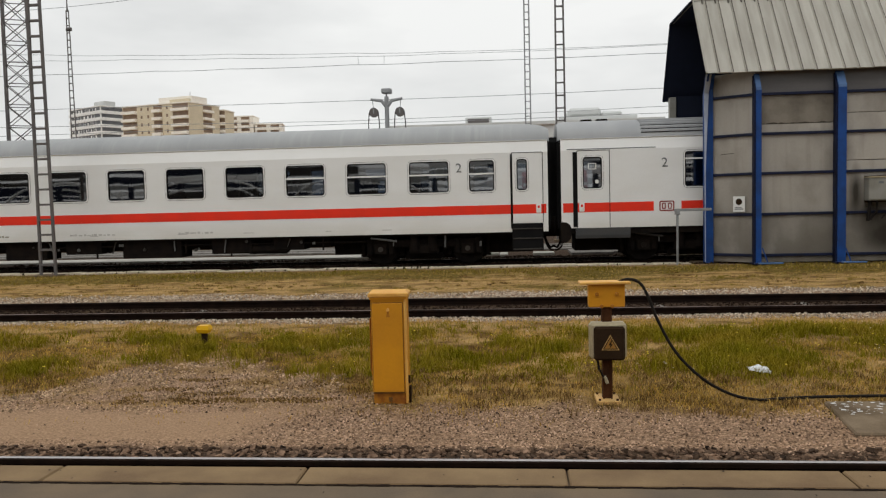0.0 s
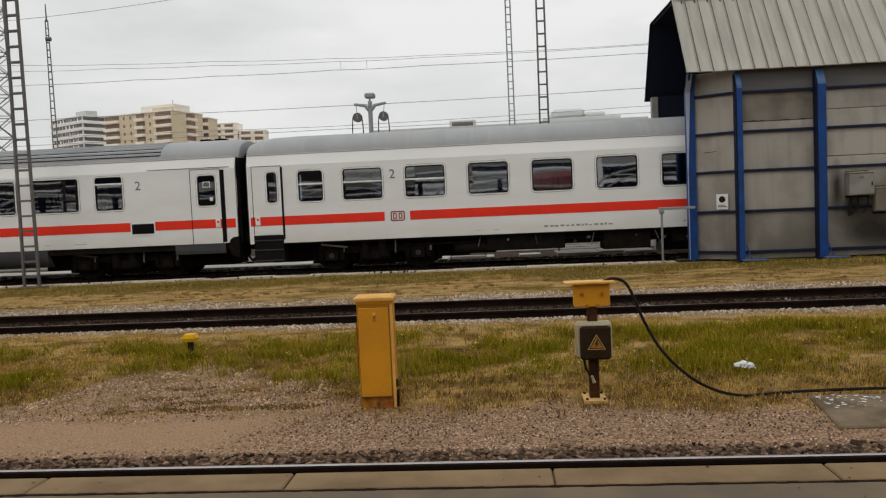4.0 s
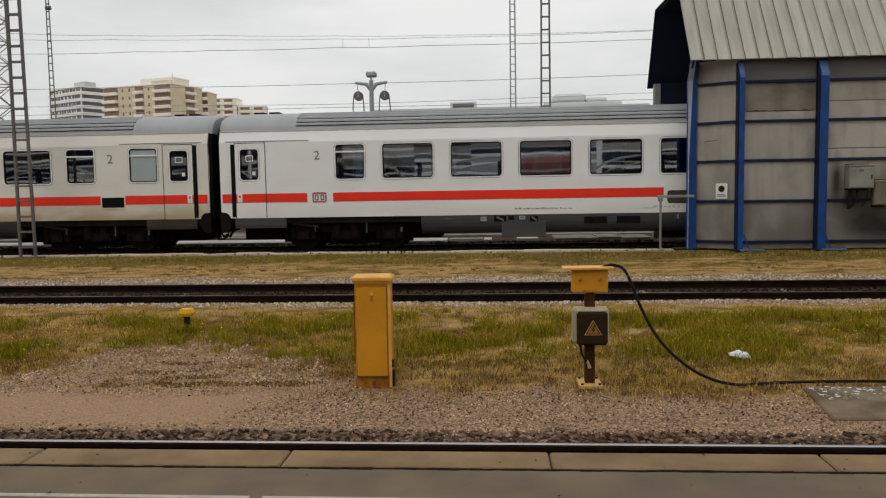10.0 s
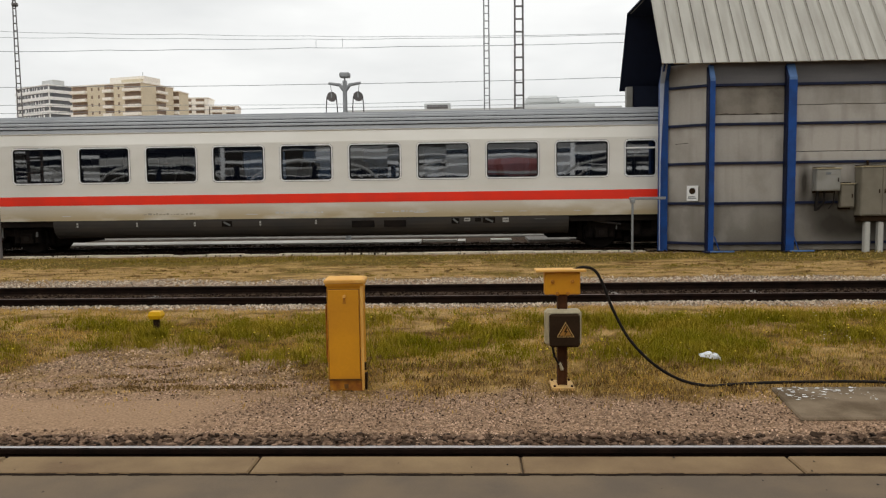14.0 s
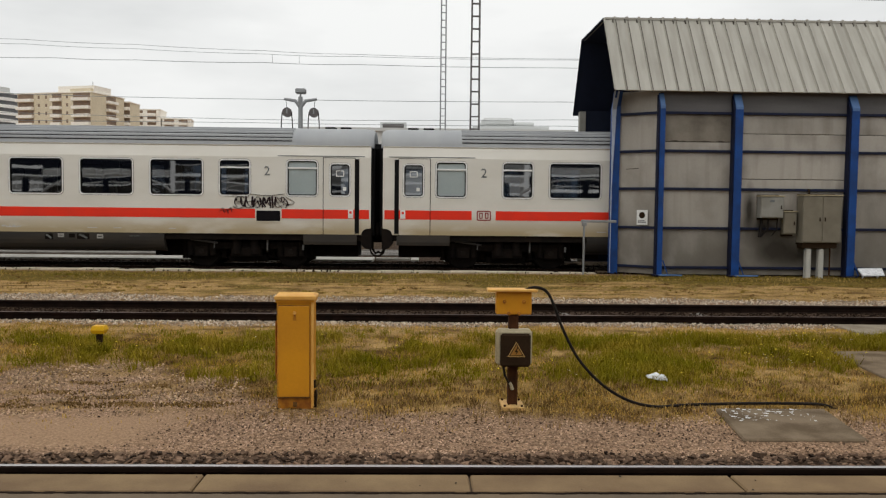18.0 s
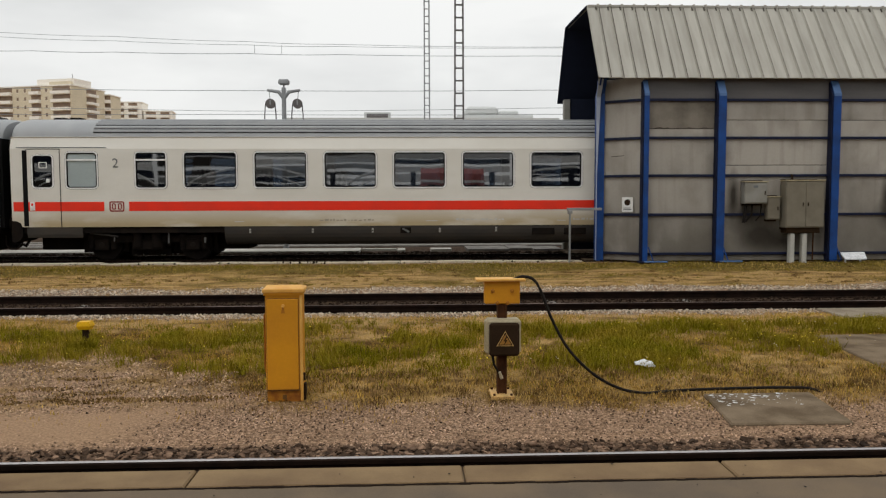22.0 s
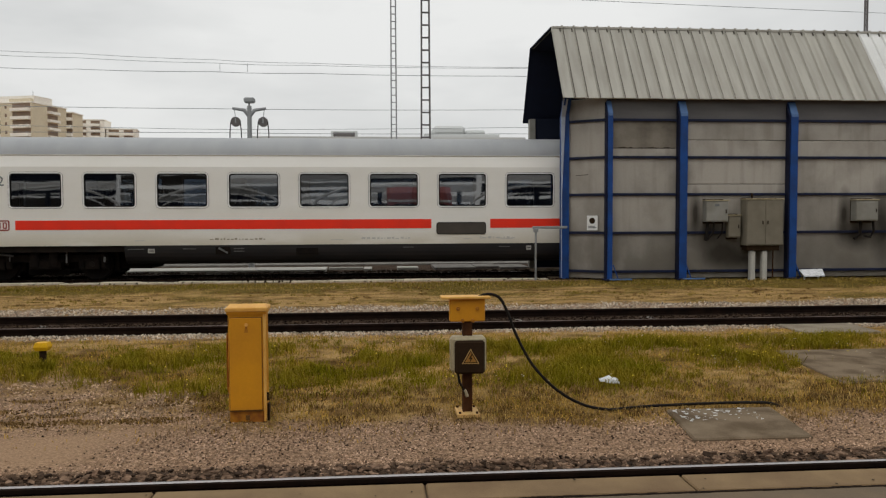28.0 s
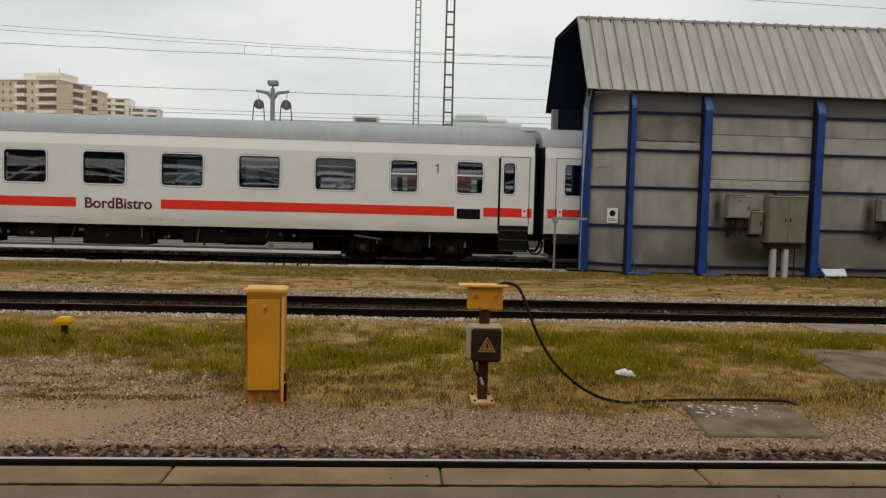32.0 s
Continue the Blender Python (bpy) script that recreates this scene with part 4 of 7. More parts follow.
def coach(name, label, spec):
    """One coach with its origin in the middle of the track under its middle. spec: dict of what sets it apart."""
    ob = thing(name, label, "train coach", "coaches of the train")
    E = 13.02                                     # half length of the body
    z0 = spec["bottom"]
    white = spec.get("paint", COACH_WHITE)
    R = LENGTH / 2
    # openings: (centre from the right end, kind, height of its middle)
    wins = []
    for a, b, kind in spec["windows"]:
        h = kind[0]
        wins.append(((R - (a + b) / 2), (b - a, h, kind[1], kind[2]), kind[3]))
    holes = [(x - k[0] / 2 + 0.03, x + k[0] / 2 - 0.03, zc - k[1] / 2 + 0.03, zc + k[1] / 2 - 0.03) for x, k, zc in wins]
    doors = spec["doors"]                          # (outer edge, inner edge, window from, window to), from each end
    dh = []
    for s in (1, -1):
        for a, b, wa, wb in doors:
            dh.append((min(s * (R - wa), s * (R - wb)) + 0.02, max(s * (R - wa), s * (R - wb)) - 0.02, 2.05, 2.92))
    allh = holes + dh
    for sign in (-1, 1):
        hh = allh if sign < 0 else [(-h[1], -h[0], h[2], h[3]) for h in allh]
        side, lining = Mesh(), Mesh()
        wall_grid(side, -E, E, z0, 3.42, hh, 0.0, sign)
        wall_grid(lining, -E, E, z0, 3.30, hh, -0.07, sign)
        wall = part("side_wall", side, white, ob, "off-white painted side wall with window openings")
        part("wall_lining", lining, LINER, wall)
    for s in (-1, 1):                              # end walls, drawn in at the corners
        part("end_wall", Mesh().prism([(-1.36, 0.95), (1.36, 0.95), (1.28, 3.40), (-1.28, 3.40)], s * E, s * (E + 0.02)), RUBBER, ob)
    # roof with rounded ends
    arc = [(-1.31, 3.40), (-1.29, 3.52), (-1.21, 3.66), (-1.05, 3.80), (-0.75, 3.91), (-0.4, 3.985), (0, 4.01)]
    arc = arc + [(-y, z) for y, z in arc[-2::-1]]
    roof = Mesh()
    ends = [(E + 0.06, 0.86, 0.90), (E - 0.03, 0.95, 0.97), (E - 0.18, 1, 1)]
    if spec["steps"]:                              # the older coaches' roofs fall away at the ends
        ends = [(E + 0.06, 0.86, 0.72), (E - 0.15, 0.95, 0.88), (E - 0.55, 1, 0.965), (E - 1.3, 1, 1)]
    st = [(-x, a, b) for x, a, b in ends] + [(x, a, b) for x, a, b in ends[::-1]]
    vs = [(x, y * a, 3.40 + (z - 3.40) * b) for x, a, b in st for y, z in arc]
    n = len(arc)
    roof.add(vs, [(i * n + k, (i + 1) * n + k, (i + 1) * n + k + 1, i * n + k + 1) for i in range(len(st) - 1) for k in range(n - 1)], True)
    roof.add(vs[:n], [tuple(range(n))]).add(vs[-n:], [tuple(range(n))[::-1]])
    part("roof", roof, ROOF_STREAKED if spec["ribbed"] is False and spec["steps"] else COACH_ROOF, ob, "grey rounded roof with dust streaks")
    if spec["ribbed"]:
        for yz in ((-1.262, 3.585), (-1.19, 3.685), (-1.07, 3.79), (-0.90, 3.862), (-0.68, 3.93)):
            rib = Mesh().prism([(yz[0] - 0.030, yz[1] - 0.025), (yz[0] - 0.022, yz[1] + 0.030), (yz[0] + 0.025, yz[1] + 0.042), (yz[0] + 0.05, yz[1] - 0.01)], -E + 2.2, E - 2.2)
            part("roof_rib", rib, COACH_ROOF, ob)
            # black strip below the rib for the shade under it
            part("rib_shade", Mesh().prism([(yz[0] - 0.036, yz[1] - 0.040), (yz[0] - 0.035, yz[1] - 0.022), (yz[0] - 0.022, yz[1] - 0.016), (yz[0] - 0.015, yz[1] - 0.040)], -E + 2.2, E - 2.2), RUBBER, ob)
        for x in (-12.2, -11.75, 11.75, 12.2):
            part("roof_vent", Mesh().box(x - 0.16, x + 0.16, -0.2, 0.2, 3.98, 4.06, 0.02), UNDERFRAME, ob)
    elif spec.get("vents"):
        for x in spec["vents"]:
            part("roof_vent", Mesh().box(x - 0.4, x + 0.4, -0.5, 0.2, 3.95, 4.07, 0.03), COACH_SKIRT, ob)
    part("gutter", Mesh().prism([(-1.305, 3.395), (-1.33, 3.43), (-1.30, 3.435), (-1.28, 3.40)], -E, E), white, ob)
    # floor, ceiling and seats behind the windows
    part("floor", Mesh().box(-E + 0.02, E - 0.02, -1.3, 1.3, 1.12, 1.22), COACH_SKIRT, ob)
    part("inner_ceiling", Mesh().box(-E + 0.02, E - 0.02, -1.3, 1.3, 3.28, 3.33), LINER, ob)
    if "seat" not in SHARED:
        SHARED["seat"], SHARED["bogie"], SHARED["wheels"] = seat_mesh(), bogie_mesh(), wheelset_mesh()
    for k in range(9):
        for y in (-0.99, -0.49, 0.49, 0.99):
            part("seat", SHARED["seat"], None, ob, at=pose(-8.4 + 2.0 * k, y, 0, 0, 0, 0 if k % 2 else 180))
    for x in (-9.9, 9.9):
        part("partition", Mesh().box(x - 0.03, x + 0.03, -1.3, 1.3, 1.22, 3.28), LINER, ob)
    for x, k, zc in wins:
        put_window(ob, k, x, zc, -1)
        put_window(ob, k, -x, zc, 1)
    # doors
    for s in (1, -1):
        for a, b, wa, wb in doors:
            xa, xb = sorted((s * (R - a), s * (R - b)))
            wx, ww = s * (R - (wa + wb) / 2), abs(wb - wa)
            zb = spec["door_bottom"]
            dm = Mesh()
            wall_grid(dm, xa, xb, zb, 3.09, [(wx - ww / 2 + 0.02, wx + ww / 2 - 0.02, 2.05, 2.92)], 0.006, -1)
            door = part("door", dm, white, ob, "closed entrance door")
            gap = 0.018
            seam = Mesh()
            for q in (xa, xb):
                seam.box(q - gap / 2, q + gap / 2, -1.419, -1.40, zb, 2.0).add([(q - gap / 2, -1.419, 2.0), (q + gap / 2, -1.419, 2.0), (q + gap / 2, -1.410, 3.09), (q - gap / 2, -1.410, 3.09)], [(0, 1, 2, 3)])
            seam.box(xa, xb, -1.412, -1.39, 3.085, 3.10)
            part("seam", seam, RUBBER, door)
            xs = s * (R - spec["slit"])
            if spec["slit"]:
                q = 0.022 if spec["steps"] else 0.055
                part("door_slit", Mesh().box(xs - q, xs + q, -1.424, -1.38, 1.0, 2.0).prism([(-1.424, 2.0), (-1.38, 2.0), (-1.36, 3.06), (-1.415, 3.06)], xs - q, xs + q), RUBBER, door, "dark recessed door edge")
            kind = (ww, 0.93, None, False)
            put_window(ob, kind, wx, 2.485, -1)
            if spec["skirt"] and spec["slit"]:       # stickers inside the door window
                st = Mesh()
                ring(st, 0.22, 0.17, 0.02, 0.022, -1.389, -1.385)
                part("sticker", Mesh().add([(v[0] + wx, v[1], v[2] + 2.66) for v in st.v], st.f), PAPER, door, "white framed sticker on the door window")
                part("sticker", Mesh().box(wx + 0.08, wx + 0.17, -1.392, -1.388, 2.19, 2.29), PAPER, door, "small white sticker")
            hx = s * (R - a - 0.12)
            part("door_handle", Mesh().box(hx - 0.07, hx + 0.07, -1.435, -1.41, 1.42, 1.66, 0.01).box(hx - 0.03, hx + 0.03, -1.45, -1.43, 1.47, 1.55, 0.008, 0), ALU, door)
            part("door_button", Mesh().box(hx - 0.03, hx + 0.03, -1.440, -1.43, 1.55, 1.62, 0.004), COACH_RED, door, "red door button")
            if spec["steps"]:
                # a solid black block takes the place of the shaded hollow
                well = Mesh().box(xa - 0.02, xb, -1.416, -1.0, z0 - 0.52, zb - 0.02)
                part("step_well", well, RUBBER, ob, "dark step well under the door")
                for zz in (z0 - 0.50, z0 - 0.20, z0 + 0.07):
                    part("step", Mesh().box(xa, xb - 0.02, -1.44, -1.1, zz, zz + 0.035, 0.006), COACH_SKIRT, ob)
            else:
                xa, xb = sorted((s * (R - a + 0.05), s * (R - 2.05)))
                part("end_skirt", Mesh().prism([(-1.412, zb - 0.01), (-1.408, zb - 0.20), (-1.385, zb - 0.29), (-1.33, zb - 0.29), (-1.33, zb - 0.01)], xa, xb), spec.get("skirt_paint", COACH_SKIRT), ob, "dark skirt under the door")
    if spec["skirt"] and spec["slit"]:
        for s in (1, -1):
            xa, xb = sorted((s * (R - 0.35), s * (R - 2.75)))
            part("door_rail", Mesh().box(xa, xb, -1.404, -1.38, 3.125, 3.145), LETTER, ob, "thin sliding rail over the door")
    # red band, broken where panels and marks sit in it
    marks = sorted(spec["breaks"] + [(26.4, 27)])
    at = 0.23
    for a, b in marks:
        if a - at > 0.05:
            part("red_band", Mesh().box(R - min(a, 26.17), R - at, -1.417, -1.405, 1.405, 1.66), COACH_RED, ob, "red stripe")
        at = b
    if spec.get("black"):
        a, b = spec["black"]
        x = R - (a + b) / 2
        fr = Mesh()
        ring(fr, b - a, 0.36, 0.02, 0.035, -1.424, -1.40)
        for i, v in enumerate(fr.v):
            fr.v[i] = (v[0] + x, v[1], v[2] + 1.47)
        pan = part("destination_panel", fr, white, ob, "pale frame round a black display")
        part("display", Mesh().box(x - (b - a) / 2 + 0.03, x + (b - a) / 2 - 0.03, -1.419, -1.40, 1.32, 1.62), BLACK_PANEL, pan)
    if spec.get("grey"):
        a, b = spec["grey"]
        x = R - (a + b) / 2
        o = rounded(b - a, 0.34, 0.07)
        gm = Mesh().add([(x + p, -1.418, 1.40 + q) for p, q in o], [tuple(range(len(o)))])
        ring(gm, b - a, 0.34, 0.07, 0.02, -1.424, -1.405, 1)
        for i in range(len(o), len(gm.v)):
            v = gm.v[i]
            gm.v[i] = (v[0] + x, v[1], v[2] + 1.40)
        part("grey_panel", gm, [GREY_PANEL, RUBBER], ob, "dark grey rounded display panel")
    for txt, d in spec["classes"]:
        letters(txt, 0.36, LETTER, ob, "class_number", R - d, 2.70, "grey class number", y=-1.410)
        if txt == "1":                             # the upstroke of the one
            part("class_number", Mesh().bar((R - d - 0.085, -1.4115, 2.70 + 0.07), (R - d - 0.005, -1.4115, 2.70 + 0.115), 0.003, 0.032), LETTER, ob)
    for d in spec.get("logo", []):
        x = R - d
        lm = Mesh()
        ring(lm, 0.40, 0.28, 0.05, 0.032, -1.420, -1.405)
        for i, v in enumerate(lm.v):
            lm.v[i] = (v[0] + x, v[1], v[2] + 1.53)
        for q in (-0.08, 0.08):
            ring2 = Mesh()
            ring(ring2, 0.10, 0.17, 0.03, 0.025, -1.420, -1.405)
            lm.add([(v[0] + x + q, v[1], v[2] + 1.53) for v in ring2.v], ring2.f)
        part("logo", lm, LETTER_RED, ob, "small red framed mark")
    if spec.get("word"):
        txt, d = spec["word"]
        letters(txt, 0.405, LETTER_WINE, ob, "lettering", R - d, 1.51, "dark red lettering", y=-1.415, bold=0.009)
    # small print along the lower edge: unreadable, so bars
    rnd = random.Random(len(name) + int(z0 * 100) + len(spec["windows"]))
    for k in range(7):
        x = rnd.uniform(-8.5, 8.5)
        part("small_print", Mesh().box(x, x + rnd.uniform(0.12, 0.35), -1.414, -1.405, z0 + 0.12, z0 + 0.14), PRINT, ob)
    for x, count, ink in ((-5.03 if spec.get("rails") else -4.68, 14, PRINT_DARK), (-0.9, 12, PRINT), (2.4, 9, PRINT)):
        for _ in range(count):
            w, h = rnd.uniform(0.03, 0.12), rnd.uniform(0.025, 0.06)
            part("small_print", Mesh().box(x, x + w, -1.414, -1.405, z0 + 0.14, z0 + 0.14 + h), ink, ob)
            x += w + rnd.uniform(0.02, 0.06)
    # underside
    if spec["skirt"]:
        sk = Mesh().prism([(-1.39, 0.96), (-1.402, 0.955), (-1.400, 0.86), (-1.385, 0.76), (-1.35, 0.66), (-1.29, 0.57), (-1.20, 0.49), (-1.08, 0.45), (-1.05, 0.5), (-1.30, 0.9)], -7.3, 7.3)
        part("skirt", sk, spec.get("skirt_paint", COACH_SKIRT), ob, "dark grey skirt between the bogies")
        for s in (-1, 1):
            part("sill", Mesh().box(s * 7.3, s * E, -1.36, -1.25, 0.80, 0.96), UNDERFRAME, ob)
        flip = spec.get("flip", 1)
        for kind, x, w, za, zb in spec["marks"]:
            x *= flip
            a, b = x - w / 2, x + w / 2
            if kind == "vent":
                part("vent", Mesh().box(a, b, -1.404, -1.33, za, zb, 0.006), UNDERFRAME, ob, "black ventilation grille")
            elif kind == "box":
                part("battery_box", Mesh().box(a, b, -1.398, -0.9, za, zb, 0.012), spec.get("skirt_paint", COACH_SKIRT), ob, "dark box that hangs below the skirt")
            elif kind == "strip":
                part("sign_strip", Mesh().box(a, b, -1.408, -1.38, za, zb), SKIRT_PALE, ob, "thin pale lettering strip")
            elif kind == "sign":
                sign = part("skirt_sign", Mesh().box(a, b, -1.407, -1.37, za, zb, 0.003), SIGN_PALE, ob, "small pale sign with dark print")
                part("print", Mesh().box(a + w * 0.15, b - w * 0.15, -1.410, -1.402, za + (zb - za) * 0.42, za + (zb - za) * 0.58), BLACK_PANEL, sign)
            elif kind == "socket":
                sock = part("socket", Mesh().box(a, b, -1.405, -1.35, za, zb, 0.006), UNDERFRAME, ob, "dark socket recess")
                part("socket_lever", Mesh().bar((x - w * 0.3, -1.41, zb - 0.03), (x + w * 0.32, -1.41, za + 0.03), 0.012, 0.05), SKIRT_PALE, sock, "pale lever")
    else:
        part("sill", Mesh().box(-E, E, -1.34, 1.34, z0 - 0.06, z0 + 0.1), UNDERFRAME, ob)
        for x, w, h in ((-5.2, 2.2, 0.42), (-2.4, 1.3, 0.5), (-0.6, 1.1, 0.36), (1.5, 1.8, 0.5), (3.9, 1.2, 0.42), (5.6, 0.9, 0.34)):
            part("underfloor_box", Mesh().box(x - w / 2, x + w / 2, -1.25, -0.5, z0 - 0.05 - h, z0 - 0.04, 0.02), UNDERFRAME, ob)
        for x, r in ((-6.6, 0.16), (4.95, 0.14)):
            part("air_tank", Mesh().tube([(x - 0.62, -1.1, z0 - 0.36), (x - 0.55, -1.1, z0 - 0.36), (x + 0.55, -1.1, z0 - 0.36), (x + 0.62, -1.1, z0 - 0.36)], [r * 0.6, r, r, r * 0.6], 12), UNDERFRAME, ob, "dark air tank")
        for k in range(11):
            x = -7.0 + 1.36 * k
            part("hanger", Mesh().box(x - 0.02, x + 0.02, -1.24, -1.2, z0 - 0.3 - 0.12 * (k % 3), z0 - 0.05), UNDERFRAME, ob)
        for x, w, z in ((-3.5, 0.10, 0.22), (-1.4, 0.06, 0.3), (0.5, 0.14, 0.2), (2.9, 0.05, 0.34), (6.3, 0.08, 0.24)):
            part("valve_tag", Mesh().box(x, x + w, -1.27, -1.255, z0 - z, z0 - z + 0.07), SKIRT_PALE, ob, "small pale valve tag")
        rv = random.Random(44)
        for k in range(16):                        # valves, brackets and couplings of the brake gear
            x, z, r = -6.4 + 0.84 * k + rv.uniform(-0.3, 0.3), z0 - rv.uniform(0.12, 0.34), rv.uniform(0.022, 0.05)
            if k % 2:
                part("valve", Mesh().tube([(x, -1.29, z), (x, -1.22, z)], r, 10), rv.choice((SKIRT_PALE, COACH_SKIRT)), ob, "small round valve")
            else:
                part("bracket", Mesh().bar((x, -1.28, z0 - 0.05), (x + rv.uniform(-0.12, 0.12), -1.28, z - 0.1), 0.022, 0.05), rv.choice((SKIRT_PALE, COACH_SKIRT, COACH_SKIRT)), ob)
        part("air_pipe", Mesh().tube([(-8, -1.2, z0 - 0.2), (8, -1.2, z0 - 0.2)], 0.03, 6), UNDERFRAME, ob)
    part("underfloor_backing", Mesh().box(-6.8, 6.8, -0.95, 1.2, 0.55, 0.98), UNDERFRAME, ob)
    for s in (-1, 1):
        # dark backing over the bogies, standing in for the shade there
        part("underfloor_backing", Mesh().box(min(s * 6.8, s * 12.6), max(s * 6.8, s * 12.6), -0.62, 0.62, 0.30, 0.98), UNDERFRAME, ob)
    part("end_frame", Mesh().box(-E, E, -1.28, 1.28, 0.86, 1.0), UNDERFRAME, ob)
    for s in (-1, 1):
        part("bellows", Mesh().prism([(-0.72, 1.1), (0.72, 1.1), (0.72, 3.4), (0.55, 3.55), (-0.55, 3.55), (-0.72, 3.4)], s * (E + 0.03), s * 13.2), RUBBER, ob, "black rubber gangway bellows")
        # black filler that makes the gap between coaches look shaded
        part("end_shade", Mesh().box(min(s * E, s * 13.10), max(s * E, s * 13.10), -1.27, 1.27, 0.95, 3.36), RUBBER, ob)
        o = [(12.84, 0.60), (12.77, 0.68), (12.74, 0.82), (12.75, 0.97), (12.79, 1.07), (12.88, 1.13), (13.04, 1.15), (13.04, 0.56), (12.95, 0.56)]
        m = Mesh()
        vs = [(s * x, y, z) for y in (-1.416, -0.4) for x, z in o]
        m.add(vs, [tuple(range(9)), tuple(range(9, 18))] + [(i, (i + 1) % 9, 9 + (i + 1) % 9, 9 + i) for i in range(9)])
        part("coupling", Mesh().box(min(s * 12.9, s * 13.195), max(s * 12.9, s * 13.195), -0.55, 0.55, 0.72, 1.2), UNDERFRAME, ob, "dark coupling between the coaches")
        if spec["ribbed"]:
            # flush black block, dark as the shaded cut-out would be
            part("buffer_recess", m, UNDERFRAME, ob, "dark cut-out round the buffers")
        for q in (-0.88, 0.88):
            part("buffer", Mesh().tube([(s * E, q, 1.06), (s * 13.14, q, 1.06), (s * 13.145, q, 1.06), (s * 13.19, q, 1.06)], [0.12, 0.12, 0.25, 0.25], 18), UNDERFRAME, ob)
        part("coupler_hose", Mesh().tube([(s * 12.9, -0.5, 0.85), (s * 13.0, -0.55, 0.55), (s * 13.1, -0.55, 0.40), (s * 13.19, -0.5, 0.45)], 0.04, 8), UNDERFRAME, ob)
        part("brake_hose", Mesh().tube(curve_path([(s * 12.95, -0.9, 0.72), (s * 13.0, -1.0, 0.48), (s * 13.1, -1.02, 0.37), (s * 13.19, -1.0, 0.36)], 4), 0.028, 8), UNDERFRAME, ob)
        bog = part("bogie", SHARED["bogie"], None, ob, "dark bogie with coil springs", at=pose(s * 9.5, 0, 0))
        for x, w, za, zb in ((0.62, 0.022, 0.50, 0.84), (-0.86, 0.018, 0.56, 0.74), (1.62, 0.03, 0.52, 0.66)):
            part("damper", Mesh().tube([(x, -1.245, za), (x + 0.01, -1.245, zb)], w, 8), SKIRT_PALE, bog, "pale damper rod")
        part("damper_yaw", Mesh().tube([(-1.5, -1.28, 0.80), (-0.75, -1.28, 0.70)], 0.028, 8), COACH_SKIRT if spec["skirt"] else SKIRT_PALE, bog, "slanting damper")
        for x in (-1.25, 1.25):
            part("axle_cap", Mesh().tube([(x, -1.14, 0.462), (x, -1.165, 0.462)], 0.075, 12), WHEEL_STEEL if spec["skirt"] else COACH_SKIRT, bog, "round axle box cap")
            wheel = part("wheelset", SHARED["wheels"], None, bog, at=pose(x, 0, 0.462))
            WHEELS.append((wheel, x))
    if spec.get("rails"):
        for s in (-1, 1):
            part("grab_rail", Mesh().tube([(s * 12.95, -1.44, 1.02), (s * 12.95, -1.44, 1.75)], 0.018, 8), ALU, ob, "white grab rail at the corner")
    if spec.get("tag"):
        draw_tag(ob, R - 3.2, 1.83)
    return ob


def draw_tag(ob, x, z):
    """A sprayed tag: bold looping strokes that form no word."""
    m = Mesh()

    def stroke(pts, w):
        path = curve_path([(x + a, -1.419, z + b) for a, b in pts], 5)
        for p, q in zip(path, path[1:]):
            m.bar(p, q + (q - p) * 0.35, w, 0.008)

    stroke([(-0.48, 0.14), (-0.62, 0.17), (-0.70, 0.06), (-0.55, 0.0), (-0.50, -0.10), (-0.66, -0.16), (-0.78, -0.10)], 0.055)
    stroke([(-0.42, 0.17), (-0.46, -0.08), (-0.36, -0.14), (-0.27, -0.06), (-0.25, 0.16)], 0.05)
    stroke([(-0.24, -0.12), (-0.16, 0.13), (-0.06, 0.15), (-0.02, -0.02), (-0.12, -0.14), (-0.2, -0.05), (-0.06, 0.05)], 0.05)
    stroke([(0.02, -0.13), (0.06, 0.14), (0.13, -0.02), (0.21, 0.15), (0.25, -0.12)], 0.048)
    stroke([(0.29, 0.19), (0.31, -0.12)], 0.045)
    stroke([(0.52, 0.12), (0.40, 0.13), (0.37, -0.03), (0.44, -0.12), (0.56, -0.07)], 0.05)
    stroke([(0.55, 0.18), (0.64, 0.10), (0.60, 0.02), (0.70, -0.04), (0.66, -0.13)], 0.045)
    for k in range(9):                             # outline loops that run over one another
        c = -0.64 + 0.16 * k
        stroke([(c + 0.10 * math.cos(1.1 * j + k), 0.02 + 0.15 * math.sin(1.1 * j + 0.7 * k)) for j in range(5)], 0.036)
    stroke([(-0.75, 0.21), (-0.3, 0.24), (0.15, 0.20), (0.6, 0.25)], 0.03)
    stroke([(0.66, 0.17), (0.90, 0.02), (0.70, -0.06)], 0.036)
    stroke([(-0.70, -0.02), (-0.2, 0.05), (0.2, 0.0), (0.6, 0.05)], 0.036)
    part("graffiti", m, GRAFFITI, ob, "black sprayed graffiti tag")
    m = Mesh()
    for a, b in ((-1.10, -0.20), (-0.98, -0.24), (-0.88, -0.19)):
        stroke([(a - 0.05, b - 0.06), (a + 0.02, b + 0.05), (a + 0.06, b - 0.05)], 0.03)
    stroke([(-1.14, -0.22), (-0.8, -0.19)], 0.022)
    part("graffiti", m, GRAFFITI, ob, "small sprayed scrawl beside the tag")


WHEELS, COACHES = [], []
ZC = 2.52
WIDE = (1.02, None, False, ZC)
NARROW = (1.02, 0.28, False, ZC)
FROSTED = (1.02, 0.28, True, ZC)
STD = (0.93, None, False, 2.48)
SPLIT = (0.93, 0.06, False, 2.48)


def both(a, b, kind):
    return [(a, b, kind), (LENGTH - b, LENGTH - a, kind)]


